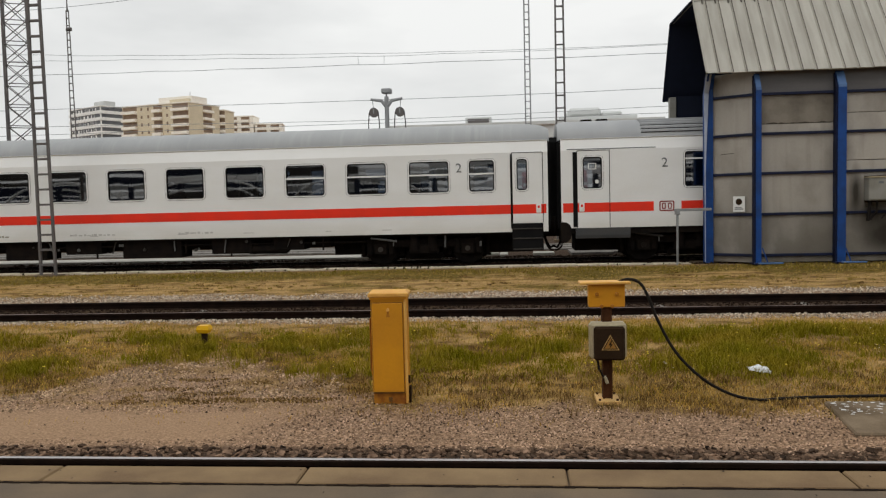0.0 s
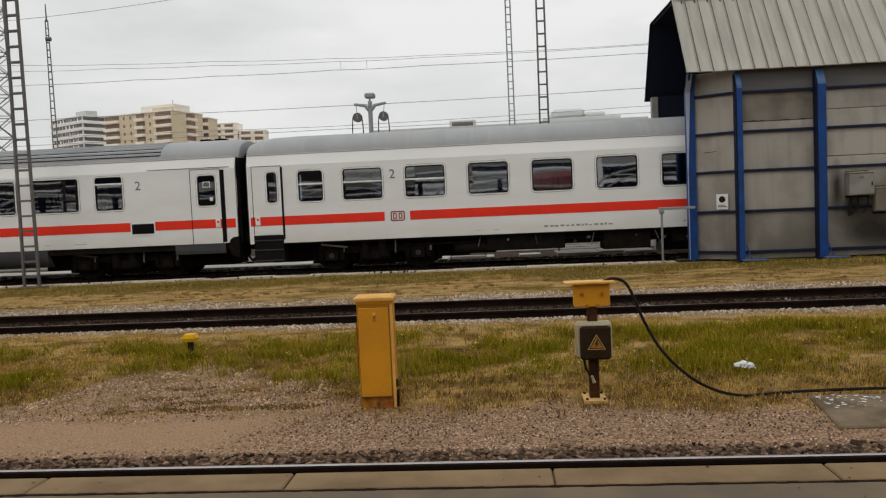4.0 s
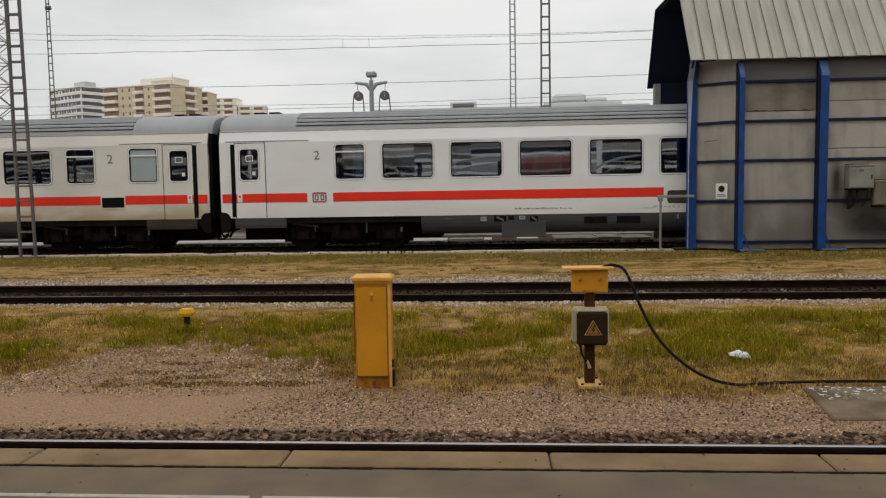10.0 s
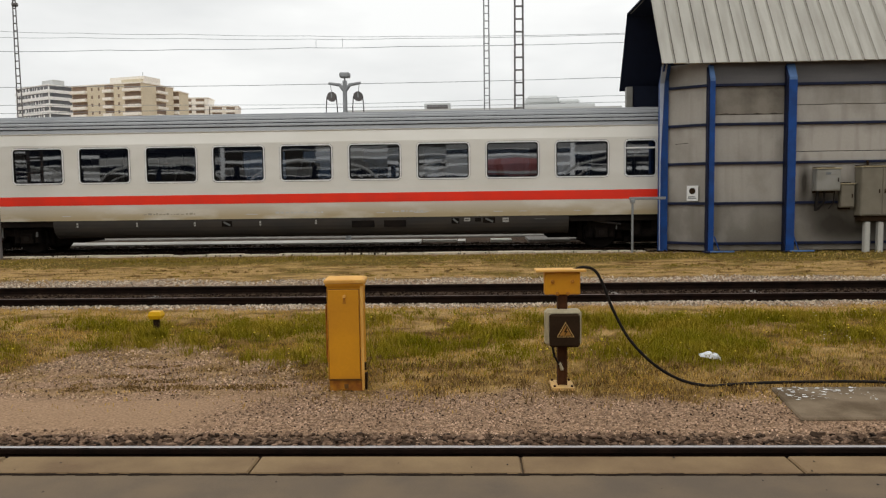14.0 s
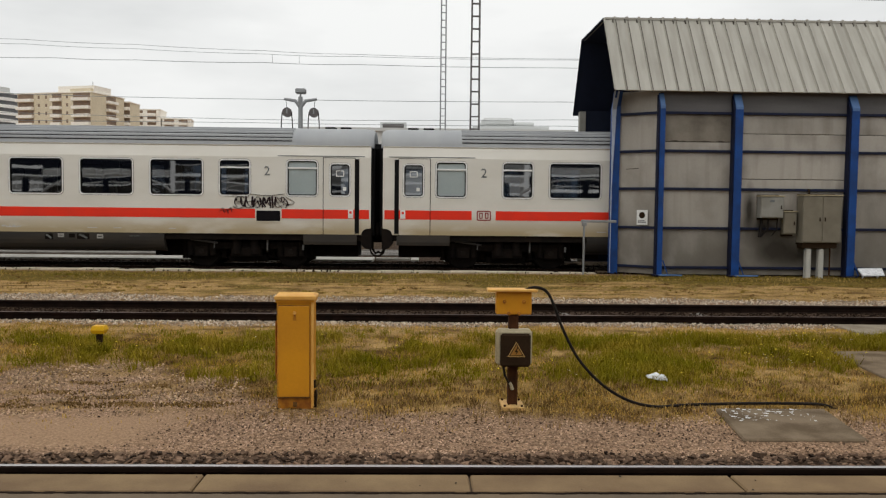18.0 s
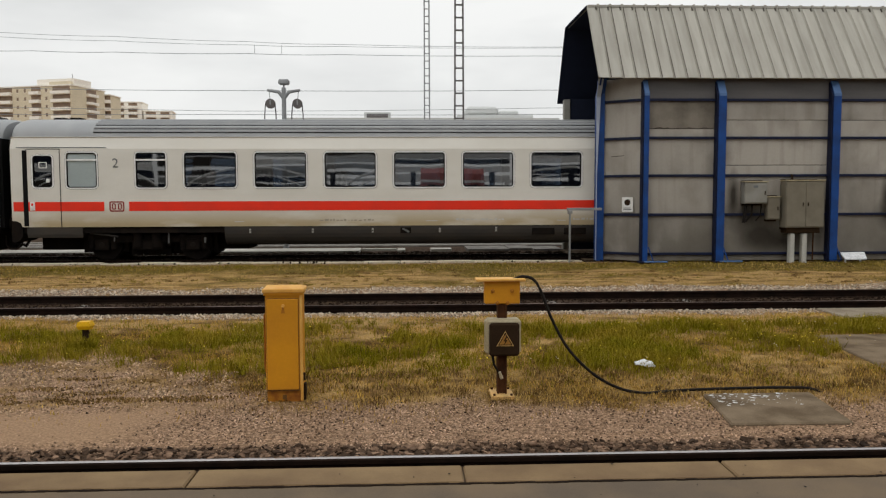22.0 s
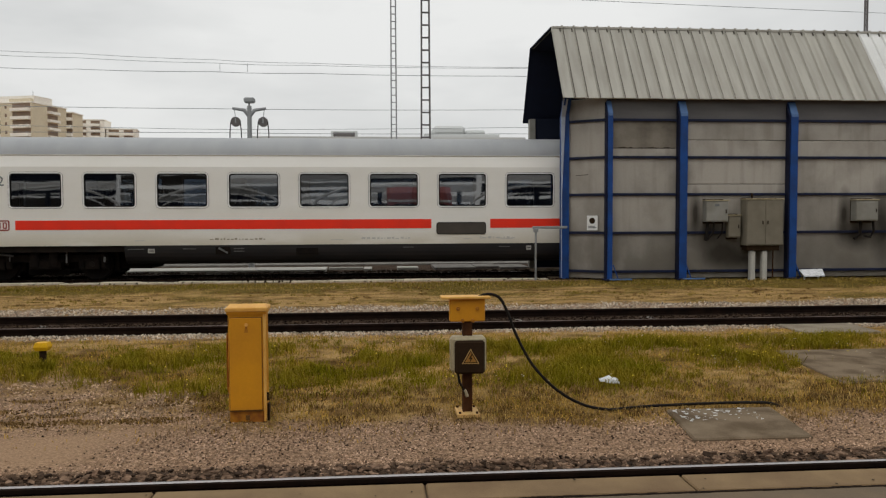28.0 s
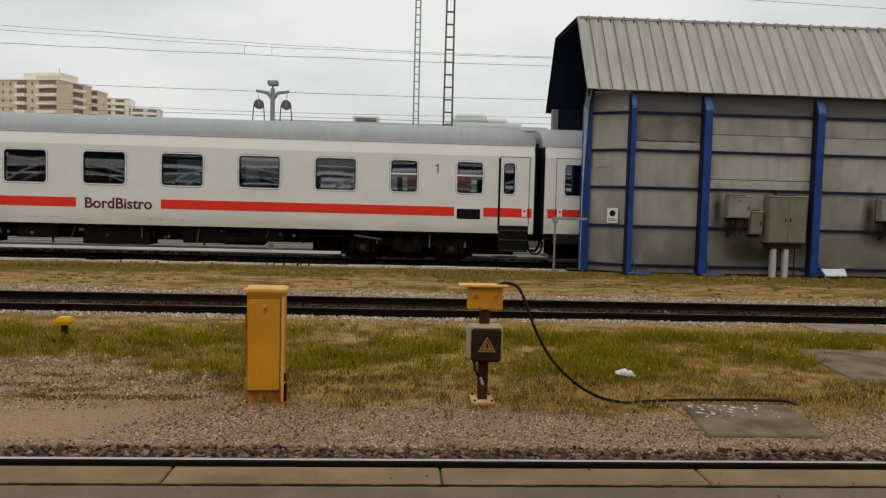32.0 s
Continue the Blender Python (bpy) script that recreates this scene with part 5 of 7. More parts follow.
# hatches, sockets and signs on the skirts: kind, middle along the coach, width, height from and to
SIGNS = [("vent", 1.56, 0.64, 0.70, 0.89), ("vent", 2.46, 0.62, 0.70, 0.89), ("socket", 4.15, 0.22, 0.77, 0.93), ("sign", 4.48, 0.17, 0.83, 0.93), ("vent", 4.78, 0.17, 0.82, 0.93), ("socket", 5.09, 0.34, 0.78, 0.94),
         ("sign", 5.55, 0.17, 0.80, 0.92), ("socket", -2.30, 0.30, 0.76, 0.92), ("sign", -3.22, 0.05, 0.78, 0.90), ("sign", -1.35, 0.05, 0.78, 0.90), ("sign", 0.23, 0.05, 0.80, 0.92), ("strip", 6.5, 0.3, 0.87, 0.885)]
SIGNS_LATER = SIGNS + [("sign", -4.88, 0.05, 0.78, 0.90), ("sign", -6.60, 0.05, 0.78, 0.90)]
SIGNS_BOXED = SIGNS + [("box", 4.44, 1.22, 0.34, 0.80)]
STRIPS = [("strip", -7.0, 0.42, 0.86, 0.88), ("sign", -6.59, 0.18, 0.76, 0.88), ("strip", -5.58, 0.35, 0.86, 0.88), ("socket", -4.68, 0.40, 0.72, 0.92), ("strip", -4.25, 0.28, 0.86, 0.88), ("strip", -4.25, 0.28, 0.79, 0.81), ("vent", -2.4, 0.6, 0.70, 0.88),
          ("strip", 0.4, 0.30, 0.87, 0.885), ("strip", 3.1, 0.30, 0.87, 0.885), ("sign", 3.8, 0.14, 0.78, 0.90), ("strip", 5.9, 0.38, 0.87, 0.885)]
z1_wide = [(4.80 + 1.914 * k, 4.80 + 1.914 * k + 1.48, WIDE) for k in range(9)]
Z1 = dict(bottom=0.97, door_bottom=0.97, doors=[(0.62, 1.50, 0.74, 1.33)], slit=0.56, steps=False, skirt=True, ribbed=True, marks=SIGNS,
          classes=[("2", 3.05), ("2", 23.42)], logo=[23.37])
OPEN = dict(Z1, skirt_paint=SKIRT_BLUE, marks=SIGNS_BOXED, flip=-1, windows=both(3.48, 4.36, NARROW) + z1_wide, breaks=[(2.60, 3.33), (12.16, 13.82), (22.98, 23.72)], black=(2.60, 3.33), grey=(12.24, 13.72))
LATER = dict(Z1, marks=SIGNS_LATER, windows=both(3.50, 4.38, NARROW) + both(1.64, 2.52, FROSTED) + z1_wide, breaks=[(2.65, 3.38), (23.07, 23.74)], black=(2.65, 3.38),
             classes=[("2", 3.05), ("2", 23.41)], logo=[23.40], paint=COACH_BEIGE)
UIC = dict(bottom=0.90, door_bottom=1.16, doors=[(0.32, 1.16, 0.71, 1.07)], slit=1.19, steps=True, skirt=False, ribbed=False,
           windows=both(1.62, 2.39, SPLIT) + [(2.89 + 1.766 * k, 4.07 + 1.766 * k, SPLIT if k < 3 or k > 9 else STD) for k in range(12)],
           breaks=[(21.60, 22.32)], classes=[("2", 2.64), ("2", 22.06)], logo=[21.95])
PLAIN = dict(rails=True, marks=STRIPS, skirt_paint=SKIRT_BLACK, bottom=0.97, door_bottom=0.97, doors=[(0.50, 1.52, 0.71, 1.28)], slit=0, steps=False, skirt=True, ribbed=False, vents=[12.2],
             windows=both(1.66, 2.49, (0.95, 0.33, False, 2.47)) + [(2.93 + 1.914 * k, 2.93 + 1.914 * k + 1.40, (0.97, None, False, 2.47)) for k in range(11)],
             breaks=[(2.42, 3.16), (10.50, 12.16), (23.31, 24.01)], black=(2.42, 3.16), grey=(10.62, 12.02), classes=[("2", 2.74), ("2", 23.66)], logo=[23.66], paint=COACH_DUSTY)
BISTRO = dict(bottom=0.95, door_bottom=1.19, doors=[(0.32, 1.14, 0.70, 1.08)], slit=1.17, steps=True, skirt=False, ribbed=False,
              windows=[(1.61, 2.39, SPLIT), (3.44, 4.23, SPLIT)] + [(5.14 + 2.08 * k, 6.31 + 2.08 * k, STD) for k in range(9)] + [(24.0, 24.8, SPLIT)],
              breaks=[(1.60, 2.42), (10.45, 12.71)], black=(1.65, 2.38), classes=[("1", 2.90)], word=("BordBistro", 11.59), paint=COACH_DUSTY)
ENDS = [27.55, 1.15, -25.23, -51.61, -77.98, -104.38, -130.72]      # right end of each coach at the start
for end, label, spec in zip(ENDS, (
        "white open coach with a red stripe and ribbed grey roof", "older white compartment coach with a red stripe and smooth grey roof",
        "white open coach with a red stripe, ribbed roof and grey panel", "dusty white open coach with a red stripe and ribbed roof",
        "dusty white open coach with graffiti beside the display", "dusty white coach with a smooth roof and grey panel",
        "dusty white bistro coach with dark red lettering in its stripe"),
        (OPEN, UIC, OPEN, LATER, dict(LATER, tag=True), PLAIN, BISTRO)):
    c = coach("train_coach", label, spec)
    c.matrix_basis = pose(end - LENGTH / 2, TRACK, 0)
    COACHES.append((c, end - LENGTH / 2))


# ---------------------------------------------------------------- the wash hall over the train's track
HALL_X0, HALL_X1 = 4.93, 41.0
WALL_Y = 20.45
GIRTS = [0.22, 1.27, 2.31, 3.31, 4.31]
POSTS = [6.2, 8.22, 11.31, 14.5, 17.63, 20.76, 23.89, 27.02, 30.15, 33.28, 36.41, 39.54]
hall = thing("wash_hall", "grey panelled train wash hall with blue steel posts and a metal roof", "building", kind="structure")


def hall_post(x):
    """A blue H-section post whose head slopes back under the eave, boxed in on the side of the entrance by a shade-dark
    strip.
    """
    w = 0.066 if x < 7 else 0.102
    front = [(20.22, 0.0), (20.22, 4.42), (20.42, 4.82), (20.445, 4.81), (20.245, 4.41), (20.245, 0.0)]
    post = part("post", Mesh().prism(front, x - w, x + w), HALL_BLUE, hall, "blue steel post")
    part("post_web", Mesh().prism([(20.245, 0.0), (20.245, 4.40), (20.44, 4.79), (20.44, 0.0)], x - 0.012, x + 0.012), HALL_BLUE, post)
    part("back_flange", Mesh().box(x - w, x + w, 20.425, 20.447, 0.0, 4.80), HALL_BLUE, post)
    # added strip, darkened to show this side of the post in shade
    part("side_shade", Mesh().prism([(20.25, 0.0), (20.25, 4.40), (20.44, 4.78), (20.44, 0.0)], x - w - 0.035, x - w + 0.01), GIRT_BLUE, post, "navy strip, dark for the shaded post side")
    # paler sheet on the slope: sky light put into its colour
    part("head_lit", Mesh().prism([(20.216, 4.40), (20.225, 4.47), (20.40, 4.80), (20.42, 4.80), (20.235, 4.42), (20.222, 4.39)], x - w + 0.004, x + w - 0.004), POST_HEAD, post, "sloping post head, paler as if skylit")
    part("base_plate", Mesh().box(x - 0.16, x + 0.16, 20.10, 20.44, 0.0, 0.04, 0.008), GIRT_BLUE, post)
    part("stay_rod", Mesh().bar((x + 0.09, 20.24, 0.42), (x + 0.22, 20.2, 0.04), 0.025), HALL_BLUE, post)
    if x < 9:
        part("foot_strut", Mesh().box(x - 0.05, x + 0.56, 20.06, 20.12, 0.012, 0.055, 0.01), POST_HEAD, post, "flat bar at the foot of the post")


def panel_row(xa, ya, xb, yb, mat):
    """Panels between two posts, one for each girt, with the blue girts before them. Some are made of two sheets with a seam."""
    d = Vector((xb - xa, yb - ya, 0))
    turn = math.degrees(math.atan2(d.y, d.x))
    zs = [0.02] + GIRTS + [4.92]
    w = d.length
    first, second = 6 < xa < 7, 8 < xa < 9
    for k in range(len(zs) - 1):
        seam = {4: 0.24 if first else 0.47 if xa > 7 else 0, 3: 0.27 if second else 0}.get(k, 0)
        lo, hi = zs[k] + 0.012, zs[k + 1] - 0.012
        cuts = [(lo, hi)] if not seam else [(lo, lo + seam * (hi - lo) - 0.005), (lo + seam * (hi - lo) + 0.005, hi)]
        for i, (a, b) in enumerate(cuts):
            m = Mesh().box(0, w, 0, 0.08, a, b, 0.008)
            part("panel", m, HALL_BAND_SHADED if k == 5 and xa > 6 else HALL_STAINED if first and k == 4 and i else mat, hall, at=pose(xa, ya, random.uniform(-0.003, 0.003), 0, 0, turn))
        if first and k == 4:                       # mould that has settled along this seam
            zz = cuts[1][0]
            pts = [(0.06 + 0.094 * q, zz + 0.004 + 0.05 * max(0.0, 0.12 + noise.noise(Vector((q * 0.45, 2.0, 7.0)))) * (1.6 if 3 < q < 12 else 0.8)) for q in range(20)]
            vs = [(x, -0.002, z) for x, z in pts] + [(x, -0.002, zz - 0.012) for x, z in pts]
            part("grime", Mesh().add(vs, [(20 + q, 21 + q, q + 1, q) for q in range(19)]), HALL_GRIME, hall, "dark mould along the panel seam", at=pose(xa, ya, 0, 0, 0, turn))
    if xa < 6:
        part("scratch", Mesh().add([(0.30, -0.002, 2.83), (0.66, -0.002, 2.85), (0.66, -0.002, 2.865), (0.31, -0.002, 2.845)], [(0, 1, 2, 3)]), HALL_GRIME, hall, "dark scratch across a panel", at=pose(xa, ya, 0, 0, 0, turn))
    for z in GIRTS:
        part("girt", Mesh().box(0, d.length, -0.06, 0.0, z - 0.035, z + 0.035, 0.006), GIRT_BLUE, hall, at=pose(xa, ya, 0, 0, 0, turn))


panel_row(5.2, 21.12, POSTS[0] - 0.05, WALL_Y, HALL_PANEL)
for a, b in zip(POSTS, POSTS[1:]):
    panel_row(a, WALL_Y, b, WALL_Y, HALL_BOXES if 8 < a < 9 else HALL_BOXES_FAR if 11 < a < 12 else HALL_PANEL)
for x in POSTS:
    hall_post(x)
corner = part("corner_post", Mesh().prism([(20.98, 0.0), (20.98, 4.55), (20.75, 4.9), (21.12, 4.9), (21.2, 4.55), (21.2, 0.0)], 5.10, 5.27), HALL_BLUE, hall, "blue steel corner post")
part("corner_trim", Mesh().prism([(20.95, 0.0), (20.95, 4.45), (20.6, 4.92), (20.75, 4.92), (21.17, 4.45), (21.17, 0.0)], 5.05, 5.10), HALL_BLUE, hall, "blue edge trim")
part("corner_strip", Mesh().add([(5.04, 20.94, 0.0), (5.06, 20.94, 0.0), (5.065, 20.94, 2.4), (5.15, 20.94, 4.45), (5.15, 20.60, 4.93), (5.00, 20.60, 4.93), (5.03, 20.94, 4.45)], [(0, 1, 2, 3, 6), (6, 3, 4, 5)]), TRIM_PALE, hall, "pale tapering edge strip")
# near-black inner sheets: the shade inside the hall is in their colour
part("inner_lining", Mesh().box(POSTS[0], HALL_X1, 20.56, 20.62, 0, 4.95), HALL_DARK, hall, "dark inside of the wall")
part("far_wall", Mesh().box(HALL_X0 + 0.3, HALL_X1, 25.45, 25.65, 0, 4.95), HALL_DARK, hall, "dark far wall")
part("far_post", Mesh().box(HALL_X0 + 0.10, HALL_X0 + 0.3, 25.35, 25.6, 0, 4.92, 0.01), BOX_GREY, hall, "grey end post")
# roof: steep sheets on both sides and a flat top, dark inside
PROFILE = [(20.18, 4.855), (21.66, 7.03), (24.62, 7.05), (25.84, 4.84)]
inner = [(20.42, 4.86), (21.71, 6.96), (24.57, 6.98), (25.74, 4.84)]
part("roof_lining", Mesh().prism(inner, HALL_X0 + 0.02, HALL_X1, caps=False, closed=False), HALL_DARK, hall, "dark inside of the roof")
PITCH = 0.3371
n_sheets = int((HALL_X1 - HALL_X0) / PITCH)


def roof_sheet(light):
    (ya, za), (yb, zb) = PROFILE[0], PROFILE[1]
    m = Mesh()
    m.add([(0, ya, za), (PITCH, ya, za), (PITCH, yb, zb), (0, yb, zb), (0, ya + 0.03, za - 0.02), (PITCH, ya + 0.03, za - 0.02)], [(0, 1, 2, 3), (4, 5, 1, 0)])
    s = Vector((0, yb - ya, zb - za)).normalized()
    nrm = Vector((0, -s.z, s.y))
    for o, w, h in ((0.0, 0.022, 0.05),):
        a0, a1 = Vector((o, ya, za)) - s * 0.03, Vector((o, yb, zb)) + s * 0.05
        vs = [a0 - Vector((w, 0, 0)), a0 + nrm * h, a0 + Vector((w, 0, 0)), a1 - Vector((w, 0, 0)), a1 + nrm * h, a1 + Vector((w, 0, 0))]
        m.add(vs, [(0, 1, 4, 3), (1, 2, 5, 4), (0, 2, 1), (3, 4, 5)])
    q0, q1 = Vector((0.034, ya, za)) + nrm * 0.003, Vector((0.034, yb, zb)) + nrm * 0.003      # the rib's shadow, drawn as a dark strip
    m.add([q0 - Vector((0.014, 0, 0)), q0 + Vector((0.010, 0, 0)), q1 + Vector((0.010, 0, 0)), q1 - Vector((0.014, 0, 0))], [(0, 1, 2, 3)], slot=1)
    return m.build("roof_sheet", [HALL_ROOF_LIGHT if light else HALL_ROOF, MAST_PALE if light else HALL_RIB_DARK])


sheet_grey, sheet_light = roof_sheet(False), roof_sheet(True)
RIBS = [5.206 + PITCH * i for i in range(n_sheets)]
part("roof_sheet", Mesh().add([(HALL_X0, *PROFILE[0]), (RIBS[0], *PROFILE[0]), (RIBS[0], *PROFILE[1]), (HALL_X0, *PROFILE[1])], [(0, 1, 2, 3)]), HALL_ROOF, hall)
for x in RIBS:
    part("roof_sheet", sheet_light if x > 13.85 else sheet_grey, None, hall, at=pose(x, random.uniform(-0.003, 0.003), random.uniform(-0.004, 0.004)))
part("roof_top", Mesh().prism([PROFILE[1], (21.66, 7.05), (24.62, 7.07), PROFILE[2]], HALL_X0, HALL_X1), HALL_ROOF, hall)
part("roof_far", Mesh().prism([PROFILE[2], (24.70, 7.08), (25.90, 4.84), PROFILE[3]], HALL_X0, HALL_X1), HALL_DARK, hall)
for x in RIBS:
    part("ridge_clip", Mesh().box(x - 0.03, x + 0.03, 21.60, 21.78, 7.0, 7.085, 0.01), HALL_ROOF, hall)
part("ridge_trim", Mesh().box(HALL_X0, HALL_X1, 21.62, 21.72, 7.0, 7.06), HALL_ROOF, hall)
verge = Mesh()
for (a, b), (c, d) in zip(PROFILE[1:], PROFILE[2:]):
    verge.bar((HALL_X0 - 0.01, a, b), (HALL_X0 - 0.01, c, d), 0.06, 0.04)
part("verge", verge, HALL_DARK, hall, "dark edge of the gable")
part("verge", Mesh().bar((HALL_X0 - 0.01, *PROFILE[0]), (HALL_X0 - 0.01, *PROFILE[1]), 0.035, 0.05), HALL_ROOF, hall, "grey folded edge of the roof sheets")
slope = Vector((0, PROFILE[1][0] - PROFILE[0][0], PROFILE[1][1] - PROFILE[0][1])).normalized()
lift = Vector((0, -slope.z, slope.y))
for x in RIBS:                                     # dark gaps under the ridge flashing, beside each rib
    p = Vector((x - 0.06, *PROFILE[1])) - slope * 0.16 + lift * 0.012
    part("flashing_gap", Mesh().bar(p, p + slope * 0.12, 0.03, 0.02), HALL_RIB_DARK, hall)
part("floor_slab", Mesh().box(HALL_X0, HALL_X1, 20.6, 25.5, -0.2, -0.03), CONCRETE, hall)


def wall_box(name, label, x0, x1, z0, z1, depth, mat, doors=1):
    ob = thing(name, label, "electrical box")
    part("housing", Mesh().box(x0, x1, WALL_Y - 0.05 - depth, WALL_Y - 0.06, z0, z1, 0.012), mat, ob)
    part("rain_hood", Mesh().box(x0 - 0.02, x1 + 0.02, WALL_Y - 0.08 - depth, WALL_Y - 0.06, z1 - 0.005, z1 + 0.025, 0.006), BOX_PALE, ob)
    w = (x1 - x0) / doors
    for k in range(doors):
        d = part("box_door", Mesh().box(x0 + w * k + 0.015, x0 + w * (k + 1) - 0.015, WALL_Y - 0.066 - depth, WALL_Y - 0.045 - depth, z0 + 0.03, z1 - 0.03, 0.005), mat, ob)
        hx = x0 + w * (k + 1) - 0.07 if k == 0 else x0 + w * k + 0.07
        part("latch", Mesh().box(hx - 0.012, hx + 0.012, WALL_Y - 0.085 - depth, WALL_Y - 0.06 - depth, (z0 + z1) / 2 - 0.05, (z0 + z1) / 2 + 0.05, 0.004), SIGN_DARK, d)
    part("bracket", Mesh().box(x0 + 0.03, x1 - 0.03, WALL_Y - 0.07, WALL_Y - 0.0, z0 - 0.05, z1 + 0.05), SIGN_DARK, ob)
    return ob


a = wall_box("junction_box", "grey metal junction box on the hall wall", 8.82, 9.43, 1.56, 2.13, 0.26, BOX_GREY)
part("label_bar", Mesh().box(9.05, 9.17, 20.115, 20.13, 1.98, 2.04), LETTER, a)
part("cable_loop", Mesh().tube([(8.93, 20.3, 1.56), (8.90, 20.28, 1.30), (8.88, 20.3, 1.05)], 0.045, 8).tube([(9.1, 20.3, 1.56), (9.08, 20.28, 1.28), (8.92, 20.28, 1.08)], 0.03, 6)
     .tube([(9.35, 20.3, 1.56), (9.33, 20.3, 1.25), (9.2, 20.3, 1.1)], 0.018, 6), CABLE, a, "black cables below")
wall_box("meter_box", "small grey meter box on the hall wall", 9.48, 9.83, 1.13, 1.73, 0.17, BOX_BROWN)
c = wall_box("switch_cabinet", "grey two-door switch cabinet on the hall wall", 9.90, 10.93, 0.92, 2.16, 0.36, BOX_BROWN, 2)
part("riser", Mesh().tube([(10.2, 20.36, 2.16), (10.2, 20.37, 2.34)], 0.03, 8), SIGN_DARK, c)
part("cable_entry", Mesh().box(9.94, 10.86, 20.1, 20.4, 0.78, 0.92, 0.01), SIGN_DARK, c)
for x in (10.14, 10.475):
    part("conduit", Mesh().box(x - 0.07, x + 0.07, 20.12, 20.3, -0.1, 0.77, 0.03), PVC, c, "white plastic conduit")
part("thin_pipe", Mesh().tube([(10.8, 20.33, 0.8), (10.8, 20.33, 0.05)], 0.02, 8), RUST, c)
d = wall_box("junction_box", "grey metal junction box with a cable loop", 13.05, 13.69, 1.57, 2.14, 0.26, BOX_GREY)
part("cable_loop", Mesh().tube([(13.3, 20.3, 1.57), (13.28, 20.3, 1.2), (13.1, 20.28, 1.08)], 0.045, 8)
     .tube([(13.65, 20.3, 1.57), (13.66, 20.27, 1.3), (13.55, 20.26, 1.13), (13.38, 20.27, 1.16)], 0.035, 8), CABLE, d)
n_sign = thing("notice", "white no-smoking style notice on the hall wall", "sign", at=pose(5.82, 20.60, 1.54, 0, 0, -34))
part("sheet", Mesh().box(-0.15, 0.15, -0.012, 0.0, -0.2, 0.2, 0.003), PAPER, n_sign)
disc = [(0.085 * math.cos(k * 0.4189), 0.06 + 0.085 * math.sin(k * 0.4189)) for k in range(15)]
part("symbol", Mesh().add([(x, -0.0145, z) for x, z in disc], [tuple(range(15))]), SIGN_DARK, n_sign, "dark round symbol")
part("print_bar", Mesh().box(-0.11, 0.11, -0.0145, -0.011, -0.14, -0.115).box(-0.11, 0.07, -0.0145, -0.011, -0.10, -0.08), LETTER, n_sign)
board = Mesh()
vs = []
for lift, inset in ((0.0, 0.0), (0.03, 0.0), (0.036, 0.01)):       # a thin sheet, lower in front and at one end, with softened upper edges
    vs += [(-0.30 + inset, -0.20 + inset, 0.00 + lift), (0.28 - inset, -0.20 + inset, 0.01 + lift), (0.42 - inset, 0.16 - inset, 0.15 + lift), (-0.24 + inset, 0.16 - inset, 0.14 + lift)]
board.add(vs, [(r + i, r + (i + 1) % 4, r + 4 + (i + 1) % 4, r + 4 + i) for r in (0, 4) for i in range(4)] + [(8, 9, 10, 11), (3, 2, 1, 0)])
board.tube([(-0.1, 0.14, -0.10), (-0.1, 0.14, 0.14)], 0.03, 6).tube([(0.3, 0.14, -0.10), (0.3, 0.14, 0.14)], 0.03, 6)
thing("board", "white packing board propped at the foot of the hall wall", "board", at=pose(11.72, 20.02, 0.075), mesh=board, material=LITTER)
gate = thing("barrier_rail", "galvanised barrier rail at the hall entrance", "railing")
part("upright", Mesh().tube([(4.26, 20.6, -0.1), (4.26, 20.6, 1.40)], 0.03, 10), GALV, gate)
part("top_rail", Mesh().box(4.18, 5.12, 20.56, 20.66, 1.39, 1.46, 0.01), GALV, gate)
part("clamp", Mesh().box(4.20, 4.32, 20.54, 20.66, 1.30, 1.40, 0.01), GALV, gate)


# ---------------------------------------------------------------- masts, wires and far buildings
def ladder_mast(x, y, w0, w1, height, step, mat, label, leg=0.07, z0=-0.1, deep=0.16):
    """A lattice mast of two channels with flat rungs."""
    ob = thing("catenary_mast", label, "mast", "masts", at=pose(x, y, 0))
    for s in (-1, 1):
        part("leg", Mesh().bar((s * w0 / 2, 0, z0), (s * w1 / 2, 0, height), leg, deep), mat, ob)
    m = Mesh().box(-w0 / 2 + leg / 2, w0 / 2 - leg / 2, -0.05, 0.05, -0.028, 0.028)
    z = 0.3
    while z < height:
        w = w0 + (w1 - w0) * z / height
        k = part("rung", m, mat, ob, at=pose(0, 0, z)) if "rung" not in SHARED or SHARED["rung"][0] != (x, y) else part("rung", SHARED["rung"][1], None, ob, at=pose(0, 0, z))
        SHARED["rung"] = ((x, y), k.data)
        k.scale = ((w - leg) / (w0 - leg), 1, 1)
        z += step
    part("foot", Mesh().box(-w0 / 2 - 0.15, w0 / 2 + 0.15, -0.25, 0.25, -0.3, 0.02, 0.02), CONCRETE, ob)
    return ob


ladder_mast(-12.98, 20.45, 0.43, 0.30, 11.0, 0.42, MAST_GREY, "grey steel lattice mast in the grass before the train", 0.062, deep=0.075)
ladder_mast(2.13, 34.0, 0.42, 0.30, 14.0, 0.54, MAST_GREY, "dark steel lattice mast behind the train", 0.07)
ladder_mast(1.3, 60.0, 0.42, 0.34, 22.0, 0.56, MAST_PALE, "pale steel lattice mast farther off", 0.10)
m_c = ladder_mast(-28.2, 48.0, 0.44, 0.16, 14.6, 0.46, MAST_GREY, "tapering steel lattice mast with an insulator", 0.045, deep=0.06)
part("mast_tip", Mesh().tube([(0, 0, 14.5), (0, 0, 15.6)], [0.05, 0.03], 8), MAST_GREY, m_c)
